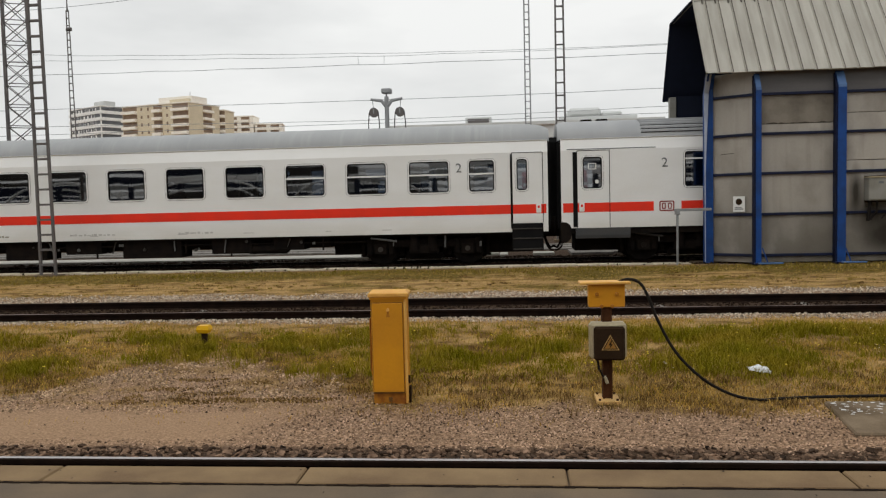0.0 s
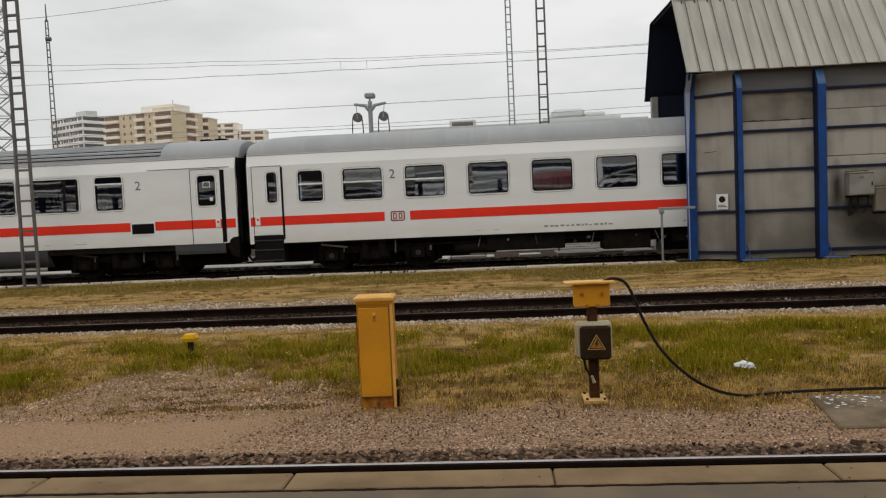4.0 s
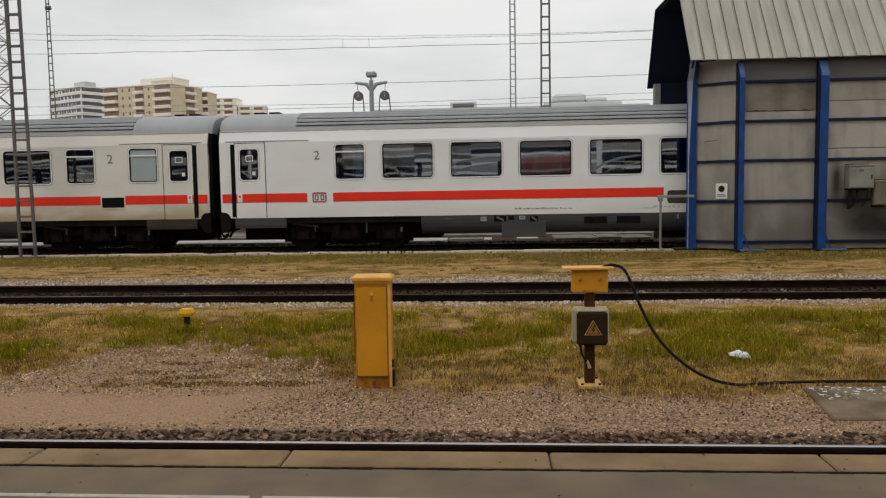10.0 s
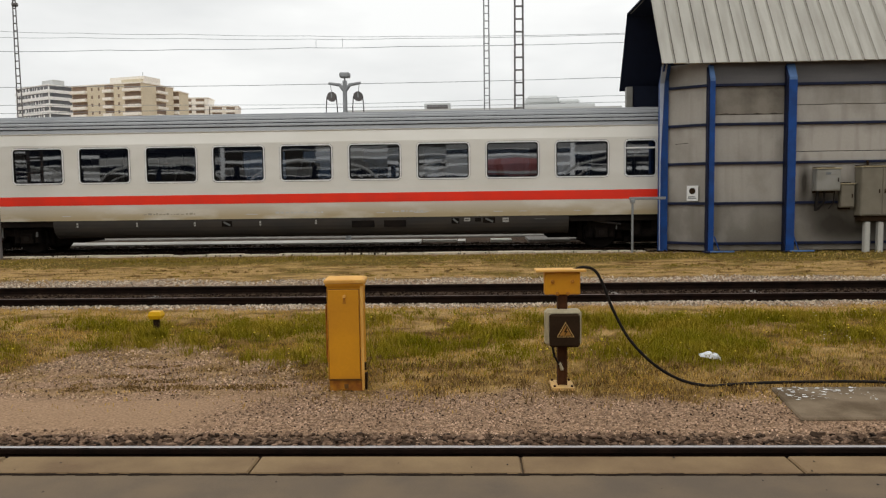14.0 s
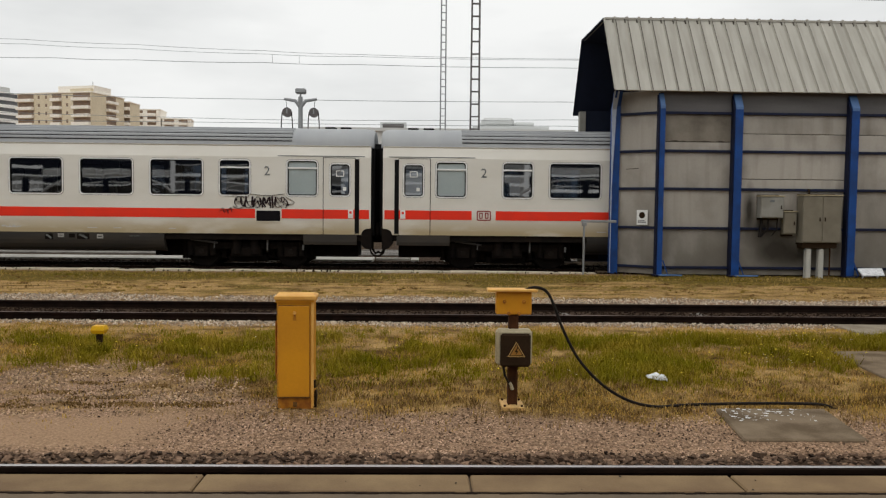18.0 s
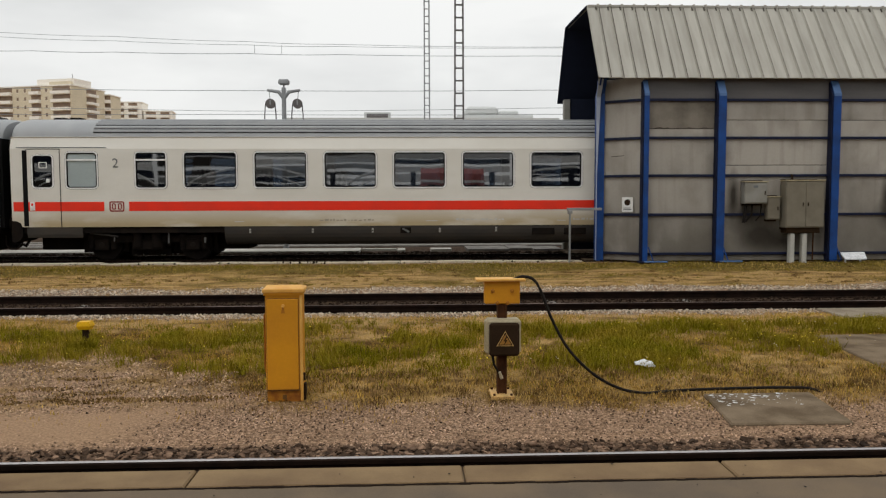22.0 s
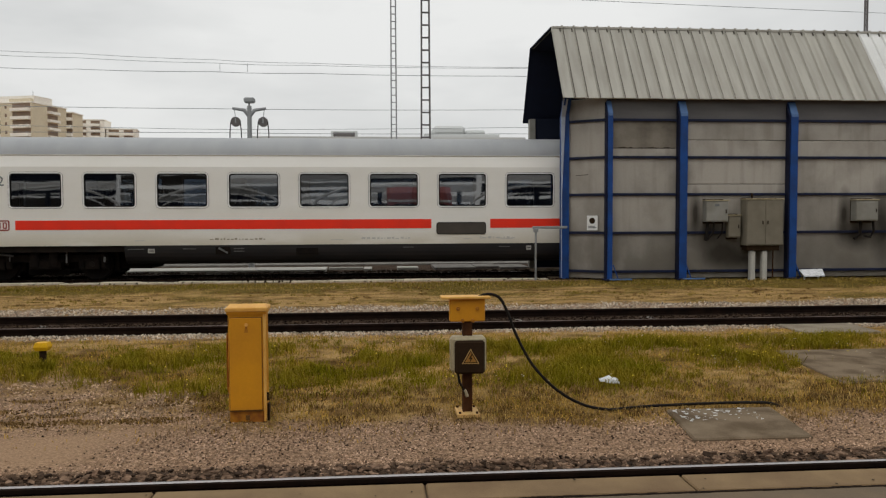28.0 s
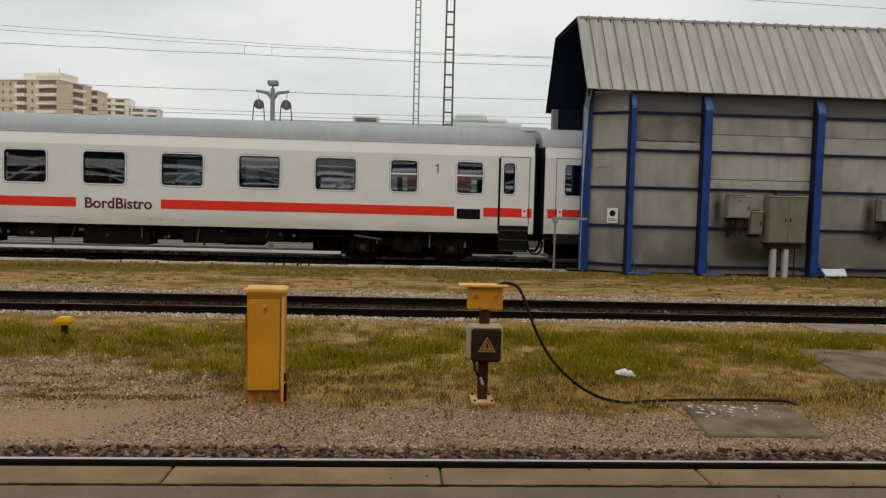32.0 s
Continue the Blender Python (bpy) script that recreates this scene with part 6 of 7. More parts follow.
part("insulator", Mesh().tube([(-0.1, 0, 13.4), (0.2, 0, 13.4)], 0.13, 8), MAST_GREY, m_c)
ladder_mast(40.7, 62.0, 0.3, 0.2, 19.9, 0.5, MAST_GREY, "thin mast tip beyond the hall roof", 0.08)


def pylon(x, y, half0, half1, height):
    ob = thing("lattice_pylon", "tall four-legged steel lattice pylon with cross bracing", "pylon", at=pose(x, y, 0, 0, 0, 30))
    def corner(i, z):
        h = half0 + (half1 - half0) * z / height
        sx, sy = ((-1, -1), (1, -1), (1, 1), (-1, 1))[i % 4]
        return (sx * h, sy * h, z)
    for i in range(4):
        part("leg", Mesh().bar(corner(i, -0.2), corner(i, height), 0.085), MAST_GREY, ob)
    z = 0.0
    while z < height - 1.5:
        for i in range(4):
            part("brace", Mesh().bar(corner(i, z), corner(i + 1, z + 0.95), 0.04).bar(corner(i + 1, z), corner(i, z + 0.95), 0.03), MAST_GREY, ob)
            part("strut", Mesh().bar(corner(i, z), corner(i + 1, z), 0.035), MAST_GREY, ob)
        z += 0.95
    return ob


pylon(-22.5, 34.0, 0.56, 0.42, 22.0)


def wire(y, pts, r=0.014):
    """An overhead wire at depth y; pts as tangents across and up from the eye."""
    path = []
    for (a, b), (c, d) in zip(pts, pts[1:]):
        for k in range(6):
            w = k / 6
            path.append((y * (a + (c - a) * w), y, EYE + y * (b + (d - b) * w - 0.004 * w * (1 - w))))
    path.append((y * pts[-1][0], y, EYE + y * pts[-1][1]))
    thing("overhead_wire", "thin dark overhead line wire", "wire", "overhead wires", mesh=Mesh().tube(path, r, 5), material=WIRE)


wire(34.2, [(-1.2, 0.240), (-0.614, 0.2090), (-0.506, 0.2041), (-0.369, 0.2000), (-0.206, 0.1945), (-0.089, 0.1916), (0.17, 0.1894), (0.9, 0.202)], 0.009)
wire(34.2, [(-1.2, 0.220), (-0.614, 0.2012), (-0.506, 0.1986), (-0.369, 0.1946), (-0.206, 0.1904), (-0.089, 0.1889), (0.17, 0.1882), (0.9, 0.198)], 0.009)
wire(34.2, [(-1.2, 0.188), (-0.614, 0.1829), (-0.469, 0.1818), (-0.37, 0.1807), (-0.206, 0.1796), (-0.089, 0.1788), (0.17, 0.1782), (0.9, 0.178)], 0.012)
wire(34.0, [(-1.2, 0.142), (-0.53, 0.1363), (-0.22, 0.1334), (0.17, 0.1348), (0.9, 0.138)], 0.012)
wire(48.0, [(-1.2, 0.125), (-0.22, 0.1075), (0.17, 0.112), (0.9, 0.12)], 0.014)
wire(60.0, [(-1.2, 0.104), (-0.22, 0.1035), (0.17, 0.104), (0.9, 0.105)], 0.02)
wire(48.0, [(-1.2, 0.255), (-0.588, 0.271), (-0.40, 0.284), (0.0, 0.285), (0.69, 0.268), (0.95, 0.26)], 0.016)
for q in (-0.196, -0.162):
    thing("dropper", "thin dropper wire between two overhead wires", "wire", "overhead wires", mesh=Mesh().tube([(34.2 * q, 34.2, EYE + 34.2 * 0.1795), (34.2 * q, 34.2, EYE + 34.2 * 0.1902)], 0.009, 5), material=WIRE)

hose_post = thing("hose_crane", "grey post with two hose reels and a lamp head", "post", at=pose(-4.33, 27.0, 0))
part("pole", Mesh().tube([(0, 0, -0.1), (0, 0, 5.5)], [0.10, 0.075], 12), MAST_PALE, hose_post)
part("arm", Mesh().tube([(0, 0, 5.15), (-0.18, 0, 5.36), (-0.56, 0, 5.42)], [0.075, 0.06, 0.045], 8).tube([(0, 0, 5.15), (0.18, 0, 5.36), (0.56, 0, 5.42)], [0.075, 0.06, 0.045], 8), MAST_PALE, hose_post, "curved crossarms")
part("lamp_head", Mesh().box(-0.17, 0.19, -0.14, 0.14, 5.60, 5.78, 0.04).tube([(0, 0, 5.45), (0, 0, 5.62)], 0.03, 8), MAST_PALE, hose_post)
for s in (-1, 1):
    reel = part("hose_reel", Mesh().tube([(s * 0.46, -0.06, 4.96), (s * 0.46, 0.06, 4.96)], 0.165, 18), MAST_GREY, hose_post, "dark round hose reel")
    part("hub", Mesh().box(s * 0.46 - 0.02, s * 0.46 + 0.02, -0.075, -0.058, 4.92, 5.08, 0.004), MAST_PALE, reel)
    part("hanger", Mesh().bar((s * 0.46, 0, 5.0), (s * 0.5, 0, 5.40), 0.02), MAST_PALE, reel)
    part("hose", Mesh().tube([(s * 0.46 - 0.16, -0.05, 4.96), (s * 0.46 - 0.19, -0.05, 4.6), (s * 0.46 - 0.21, -0.05, 3.4)], 0.018, 6)
         .tube([(s * 0.46 + 0.16, -0.05, 4.96), (s * 0.46 + 0.19, -0.05, 4.6), (s * 0.46 + 0.21, -0.05, 3.4)], 0.018, 6), CABLE, reel)

SHED = material("shed_wall", (0.58, 0.59, 0.58), 0.7, second=(0.48, 0.49, 0.48), scale=0.2)
shed = thing("depot_shed", "low grey depot shed with rooftop units, far behind the train", "building")
part("wall", Mesh().box(-14, 17, 90, 112, -0.1, 10.3), SHED, shed)
part("roof", Mesh().box(-14.3, 17.3, 89.7, 112.3, 10.3, 10.7), SHED, shed)
part("rooftop_unit", Mesh().box(-5.4, -2.3, 92, 94, 10.7, 11.6, 0.05), SHED, shed)
part("louvre", Mesh().box(-5.1, -2.6, 91.97, 92.0, 10.9, 11.4), MAST_GREY, shed)
part("rooftop_block", Mesh().box(5.6, 14.6, 92, 104, 10.7, 11.3, 0.05), SHED, shed)
part("upper_roof", Mesh().box(6.7, 10.6, 93, 100, 11.3, 12.4, 0.35).box(10.6, 13.0, 93, 100, 11.3, 11.9, 0.2), SHED, shed)

CREAM = material("facade_cream", (0.69, 0.61, 0.455), 0.8, second=(0.58, 0.50, 0.36), scale=0.15, grain=2)
FACADE_WHITE = material("facade_white", (0.86, 0.86, 0.84), 0.8, second=(0.76, 0.76, 0.75), scale=0.15, grain=2)
BALCONY = material("balcony_white", (0.88, 0.84, 0.76), 0.8, second=(0.80, 0.75, 0.67), scale=0.2, grain=2)
DARK_GLAZE = material("window_dark", (0.085, 0.09, 0.10), 0.3, second=(0.20, 0.20, 0.20), scale=0.4)
BROWN_GLAZE = material("window_brown", (0.26, 0.18, 0.12), 0.4, second=(0.12, 0.09, 0.07), scale=0.4)


def tower_block(name, label, x, y, turn, w, d, top, floor, bays, wall_mat, banded, storeys=8, side=()):
    """A high block: bays along the front of (from, to, kind), in metres from its left end; side gives the bays of its right face."""
    ob = thing(name, label, "building", "far buildings", at=pose(x, y, 0, 0, 0, turn))
    part("wall", Mesh().box(0, w, 0, d, -0.1, top), wall_mat, ob)
    part("roof", Mesh().box(-0.3, w + 0.3, -0.3, d + 0.3, top, top + 0.45), FACADE_WHITE if banded else BALCONY, ob)
    rw = random.Random(int(w * 10))
    for k in range(storeys):
        z = top - floor * (k + 1)
        if banded:
            lo, hi = z + 1.45, z + floor - 0.12
            part("window_band", Mesh().box(0.5, w - 0.5, -0.08, 0.0, lo, hi), DARK_GLAZE, ob)
            part("window_band", Mesh().box(w, w + 0.08, 0.5, d - 0.5, lo, hi), DARK_GLAZE, ob)
            u = 1.0
            while u < w - 4:                           # drawn blinds and narrow piers between the panes
                b = rw.choice((0.25, 0.25, 0.7, 1.2))
                part("blind" if b > 0.5 else "pier", Mesh().box(u, u + b, -0.14, -0.08, lo, hi - (0.4 if b > 0.5 else 0)), FACADE_WHITE, ob)
                u += b + rw.uniform(1.2, 2.8)
            part("parapet", Mesh().box(-0.35, w + 0.35, -0.4, d + 0.35, z - 0.05, z + 1.45), FACADE_WHITE, ob)
            continue
        for a, b, kind in bays:
            if kind == "balcony":
                bal = part("balcony", Mesh().box(a, b, -1.5, 0.0, z, z + 1.25), BALCONY, ob)
                part("recess", Mesh().box(a + 0.1, b - 0.1, -0.06, 0.0, z + 1.25, z + floor - 0.2), BROWN_GLAZE, bal)
            else:
                win = part("window", Mesh().box(a, b, -0.05, 0.0, z + 1.1, z + 2.5), BROWN_GLAZE, ob)
                part("sill", Mesh().box(a - 0.1, b + 0.1, -0.15, 0.0, z + 1.0, z + 1.1), BALCONY, win)
        for a, b in side:
            bal = part("balcony", Mesh().box(w, w + 1.3, a, b, z, z + 1.1), BALCONY, ob)
            part("recess", Mesh().box(w, w + 0.06, a + 0.2, b - 0.2, z + 1.1, z + floor - 0.3), BROWN_GLAZE, bal)
    return ob


t_a = tower_block("office_tower", "white office tower with dark window bands", -225.7, 381.5, -30.6, 28.5, 13.5, 52.6, 3.35, [], FACADE_WHITE, True)
part("penthouse", Mesh().box(18, 27, 3, 9, 53.05, 55.6), SHED, t_a)
t_b = tower_block("apartment_tower", "cream apartment tower with white balconies", -171.2, 330.8, -15.6, 36, 20.8, 46.5, 3.32,
                  [(0.2, 8.1, "balcony"), (10.1, 11.0, "window"), (13.7, 14.6, "window"), (17.1, 21.8, "balcony"), (23.9, 24.8, "window"), (27.3, 35.6, "balcony")], CREAM, False, side=[(9.0, 15.5)])
part("penthouse", Mesh().box(18, 35.4, 2.5, 13, 46.9, 49.7), BALCONY, t_b)
part("stair_head", Mesh().box(25, 35, 1.2, 2.5, 46.9, 48.4), CREAM, t_b)
part("roof_mast", Mesh().tube([(34.5, 3, 49.6), (34.5, 3, 51.4)], 0.10, 6), MAST_GREY, t_b)
tower_block("apartment_tower", "cream apartment wing with deep balconies", -133.4, 342.5, -4, 4.4, 10, 45.2, 3.32, [(0.5, 4.6, "balcony")], CREAM, False)
tower_block("apartment_block", "pale apartment block farther off", -150, 398, 4, 15, 12, 48.8, 3.0, [(1.5, 6.5, "balcony"), (8.5, 13.0, "balcony")], BALCONY, False)
tower_block("apartment_block", "stepped pale apartment block farther off", -134.5, 400, 10, 14, 12, 44.6, 3.0, [(1, 6, "balcony"), (8, 12.5, "balcony")], BALCONY, False)


# ---------------------------------------------------------------- things in the yard
SIGN_OCHRE = material("sign_ochre", (0.16, 0.075, 0.02), 0.5, second=(0.10, 0.05, 0.018), scale=8)
SIGN_ORANGE = material("sign_orange", (0.34, 0.165, 0.030), 0.5, second=(0.22, 0.10, 0.022), scale=8)


def cable_cabinet():
    """The yellow trackside cabinet: a hipped lid, a recessed door, a plinth."""
    ob = thing("trackside_cabinet", "yellow metal trackside cable cabinet with an overhanging lid", "cabinet", at=pose(-1.176, 7.13, -0.088, 0, 0, 2) @ Matrix.Diagonal((1, 1, 1.035, 1)))
    w, d = 0.165, 0.11
    part("plinth", Mesh().box(-w + 0.005, w - 0.005, -d + 0.012, d, 0, 0.115, 0.006), YELLOW_RUSTY, ob, "rust-stained plinth")
    part("housing", Mesh().box(-w, w, -d, d, 0.115, 0.985, 0.008), YELLOW, ob)
    part("side_edge", Mesh().box(w - 0.022, w + 0.003, -d - 0.006, -d + 0.02, 0.02, 0.985, 0.004), YELLOW_EDGE, ob, "pale worn corner edge")
    door = part("door", Mesh().box(-w + 0.012, w - 0.035, -d - 0.014, -d + 0.002, 0.125, 0.93, 0.004), YELLOW, ob)
    part("lock", Mesh().add([(-0.020, -d - 0.0155, 0.805), (0.014, -d - 0.0155, 0.805), (0.003, -d - 0.0155, 0.862), (-0.009, -d - 0.0155, 0.862)], [(0, 1, 2, 3)]), YELLOW_RUSTY, door, "rust-stained lock plate")
    part("knob", Mesh().tube([(-0.003, -d - 0.012, 0.872), (-0.003, -d - 0.030, 0.872)], 0.014, 10), YELLOW_EDGE, door, "pale round knob")
    part("door_seam", Mesh().box(-w + 0.007, -w + 0.012, -d - 0.004, -d + 0.001, 0.12, 0.935).box(w - 0.035, w - 0.029, -d - 0.004, -d + 0.001, 0.12, 0.935).box(-w + 0.007, w - 0.029, -d - 0.004, -d + 0.001, 0.93, 0.936).box(-w + 0.007, w - 0.029, -d - 0.006, -d + 0.001, 0.112, 0.124), SIGN_OCHRE, ob, "dark seam round the door")
    part("side_pipe", Mesh().tube([(-w - 0.004, -0.02, 0.80), (-w - 0.020, -0.02, 0.78), (-w - 0.022, -0.02, 0.32), (-w - 0.010, -0.02, 0.26)], 0.009, 8), YELLOW_RUSTY, ob, "thin pipe up the side")
    part("emblem", Mesh().box(-0.022, 0.016, -d + 0.008, -d + 0.0125, 0.035, 0.075), SIGN_OCHRE, ob)
    lid = Mesh()
    lw, ld = w + 0.022, d + 0.03
    lid.box(-lw, lw, -ld, ld, 0.985, 1.022, 0.007)
    vs = [(-lw + 0.01, -ld + 0.01, 1.022), (lw - 0.01, -ld + 0.01, 1.022), (lw - 0.01, ld - 0.01, 1.022), (-lw + 0.01, ld - 0.01, 1.022), (-lw + 0.03, -0.02, 1.045), (lw - 0.03, -0.02, 1.045)]
    lid.add(vs, [(0, 1, 5, 4), (2, 3, 4, 5), (1, 2, 5), (3, 0, 4)])
    part("lid", lid, YELLOW_EDGE, ob, "overhanging yellow lid")
    part("vent_lip", Mesh().box(-lw + 0.012, lw - 0.012, -ld + 0.012, ld - 0.01, 0.965, 0.986), YELLOW, ob)
    part("hinge", Mesh().tube([(w + 0.008, -d + 0.02, 0.20), (w + 0.008, -d + 0.02, 0.27)], 0.012, 8), SIGN_DARK, ob)
    part("foot_bracket", Mesh().box(w, w + 0.02, -0.05, 0.02, 0, 0.16, 0.004), SIGN_DARK, ob)


def power_post():
    """Charging point: rusty post on a base plate, a pale box with a warning sign, a yellow head with a shelf."""
    X, Y = 0.82, 7.05
    ob = thing("power_post", "rusty post with a warning sign box and a yellow socket head", "power post", at=pose(X, Y, -0.058) @ Matrix.Diagonal((1.04, 1.04, 1.05, 1)))
    plate = part("base_plate", Mesh().box(-0.1, 0.1, -0.13, 0.15, 0.0, 0.034, 0.004), PLATE_PALE, ob, "pale worn base plate")
    for sx in (-0.075, 0.075):
        for sy in (-0.105, 0.12):
            part("bolt", Mesh().tube([(sx, sy, 0.03), (sx, sy, 0.05)], 0.011, 6), RUST, plate)
    part("post", Mesh().box(-0.034, 0.034, -0.03, 0.03, 0.022, 0.94, 0.006).box(-0.041, -0.029, -0.045, 0.05, 0.022, 0.835).box(0.029, 0.041, -0.045, 0.05, 0.022, 0.835), RUST, ob, "rusty steel post")
    box = part("switch_box", Mesh().box(-0.155, 0.160, -0.10, 0.03, 0.39, 0.705, 0.024), BOX_PALE, ob, "pale grey plastic box")
    part("cover", Mesh().box(-0.122, 0.142, -0.135, -0.09, 0.385, 0.675, 0.018), SIGN_DARK, box, "dark brown cover")
    tri = [(0.088 * math.cos(radians(a)), 0.088 * math.sin(radians(a))) for a in (90, 210, 330)]
    part("warning_sign", Mesh().add([(0.015 + x, -0.138, 0.52 + z) for x, z in tri], [(0, 1, 2)]), PLATE_PALE, box, "pale edge of the warning triangle")
    part("sign_field", Mesh().add([(0.015 + x * 0.86, -0.1395, 0.52 + z * 0.86) for x, z in tri], [(0, 1, 2)]), SIGN_DARK, box)
    part("sign_inner", Mesh().add([(0.015 + x * 0.68, -0.141, 0.52 + z * 0.68) for x, z in tri], [(0, 1, 2)]), SIGN_ORANGE, box, "orange field")
    bolt = [(0.008, 0.045), (-0.016, 0.0), (0.0, 0.002), (-0.012, -0.034), (0.02, 0.012), (0.004, 0.012), (0.018, 0.045)]
    part("sign_bolt", Mesh().add([(0.015 + x, -0.1425, 0.518 + z) for x, z in bolt], [tuple(range(7))]), SIGN_DARK, box, "dark lightning symbol")
    part("drop_cable", Mesh().tube([(-0.09, -0.06, 0.395), (-0.075, -0.07, 0.30), (-0.03, -0.07, 0.22), (-0.005, -0.055, 0.17)], 0.011, 8), CABLE, box)
    part("plug", Mesh().tube([(-0.03, -0.07, 0.235), (-0.005, -0.06, 0.175)], 0.015, 8), BOX_PALE, box, "pale plug")
    head = part("socket_head", Mesh().box(-0.155, 0.155, -0.05, 0.06, 0.83, 1.035, 0.008), YELLOW, ob, "yellow steel head")
    for x, z in ((-0.085, 0.945), (0.085, 0.945), (-0.045, 0.84), (0.045, 0.84)):
        part("bolt", Mesh().tube([(x, -0.05, z), (x, -0.066, z)], 0.017, 8).tube([(x, -0.06, z), (x, -0.08, z)], 0.009, 6), YELLOW_RUSTY, head)
    part("shelf", Mesh().box(-0.235, 0.20, -0.09, 0.09, 1.03, 1.052, 0.005), YELLOW_EDGE, ob, "pale yellow top plate")


cable_cabinet()
power_post()
cable = curve_path([(0.87, 6.95, 0.985), (0.97, 6.95, 1.01), (1.07, 6.95, 0.97), (1.14, 6.94, 0.84), (1.23, 6.93, 0.62), (1.38, 6.92, 0.37), (1.61, 6.92, 0.15), (1.86, 6.93, 0.01), (2.10, 6.95, -0.045), (2.28, 7.0, -0.05),
                    (2.5, 7.03, -0.045), (2.85, 7.01, -0.03), (3.2, 7.02, -0.028), (3.5, 7.02, -0.030), (3.70, 7.02, -0.038), (3.82, 7.02, -0.075), (3.92, 7.02, -0.14)])
cable = [p + Vector((0.055, 0.1, 0.05 * smoothstep(0.0, 0.9, p.z))) for p in cable]
thing("power_cable", "thick black power cable hanging from the post to the ground", "cable", mesh=Mesh().tube(cable, 0.0138, 10), material=CABLE)

marker = thing("track_marker", "small yellow plastic marker on a short stake in the grass", "marker", at=pose(-4.08, 9.75, -0.040) @ Matrix.Diagonal((0.80, 0.84, 0.90, 1)))
part("stake", Mesh().box(-0.045, 0.045, -0.03, 0.03, 0.0, 0.225, 0.008), SIGN_DARK, marker)
cap = Mesh()
vs = [(-0.11, -0.08, 0.265), (0.11, -0.08, 0.265), (0.11, 0.08, 0.265), (-0.11, 0.08, 0.265), (-0.085, -0.06, 0.215), (0.085, -0.06, 0.215), (0.085, 0.06, 0.215), (-0.085, 0.06, 0.215),
      (-0.085, -0.07, 0.325), (0.085, -0.07, 0.325), (0.085, 0.07, 0.325), (-0.085, 0.07, 0.325)]
cap.add(vs, [(4, 5, 1, 0), (5, 6, 2, 1), (6, 7, 3, 2), (7, 4, 0, 3), (0, 1, 9, 8), (1, 2, 10, 9), (2, 3, 11, 10), (3, 0, 8, 11), (8, 9, 10, 11), (4, 7, 6, 5)])
part("cap", cap, YELLOW_BRIGHT, marker, "bright yellow flared cap")

bag = Mesh()
rb = random.Random(9)
G1, G2 = 9, 6
vs = [(0.34 * (i / (G1 - 1) - 0.5) + rb.uniform(-0.025, 0.025), 0.16 * (j / (G2 - 1) - 0.5) * (1.2 - abs(i - 4) / 6) + rb.uniform(-0.01, 0.01),
       0.02 + 0.075 * math.sin(math.pi * i / (G1 - 1)) * math.sin(math.pi * j / (G2 - 1)) + rb.uniform(0, 0.03)) for j in range(G2) for i in range(G1)]
bag.add(vs, [(j * G1 + i, j * G1 + i + 1, (j + 1) * G1 + i + 1, (j + 1) * G1 + i) for j in range(G2 - 1) for i in range(G1 - 1)])
bag.add([(x, y, z - 0.012) for x, y, z in vs], [(j * G1 + i, (j + 1) * G1 + i, (j + 1) * G1 + i + 1, j * G1 + i + 1) for j in range(G2 - 1) for i in range(G1 - 1)])
thing("litter", "crumpled white packaging litter lying in the grass", "litter", at=pose(2.47, 8.05, -0.02, 4, 8, -12) @ Matrix.Diagonal((0.62, 0.7, 0.75, 1)), mesh=bag, material=LITTER)


def slab(name, label, x, y, w, d, z, skew, mat):
    """A slab whose sides run askew by skew metres over its depth, its upper edges worn."""
    c, rim = 0.014, []
    for inset, h in ((0.0, -0.2), (0.0, -c), (c, 0.0)):
        rim += [(sx * (w / 2 - inset) + sy * skew / 2, sy * (d / 2 - inset), h) for sx, sy in ((-1, -1), (1, -1), (1, 1), (-1, 1))]
    m = Mesh().add(rim, [(r + i, r + (i + 1) % 4, r + 4 + (i + 1) % 4, r + 4 + i) for r in (0, 4) for i in range(4)] + [(8, 9, 10, 11)])
    tagged(new(name, m.build(name, mat)), label, "slab", kind="structure").matrix_basis = pose(x, y, z)


slab("pavement_1", "worn concrete slab in the gravel with pale flakes", 3.15, 6.535, 1.02, 0.95, -0.045, 0.13, SLAB_GREY)
slab("pavement_2", "large grey concrete slab in the grass", 7.89, 8.95, 5.42, 1.95, -0.05, 0.24, SLAB_GREY)
slab("pavement_3", "stony crossing slab beside the ballast", 7.15, 11.72, 1.25, 0.9, -0.035, 0.04, BOARD)
rf = random.Random(12)
flakes = Mesh()
for _ in range(120):
    x, y = 2.74 + 0.75 * rf.random() ** 1.3, 6.98 - 0.42 * rf.random() ** 1.4
    s = 0.003 + 0.020 * rf.random() ** 3
    pts = [(x + s * 1.5 * math.cos(a) * rf.uniform(0.6, 1), y + s * math.sin(a) * rf.uniform(0.6, 1), -0.0415) for a in (0, 1, 2, 3, 4, 5)]
    flakes.add(pts, [(0, 1, 2, 3, 4, 5)])
tagged(new("paint_flakes", flakes.build("paint_flakes", PAPER)), "pale flakes of paint on the concrete slab", "flakes", kind="stuff")


# ---------------------------------------------------------------- loose stones and grass
def wedge(x, y):
    if (2.66 < x < 3.66 and 6.10 < y < 6.98) or (x > 5.14 + 0.24 * (y - 9) + 0.10 * noise.noise(Vector((y * 2.0, 0, 4))) and 8.2 < y < 9.95) or (6.55 < x < 7.65 and 11.28 < y < 12.1):
        return 0.004                               # little grows or lies on the slabs
    return 1.0 if abs(x) < 0.72 * y + 0.4 else 0.0


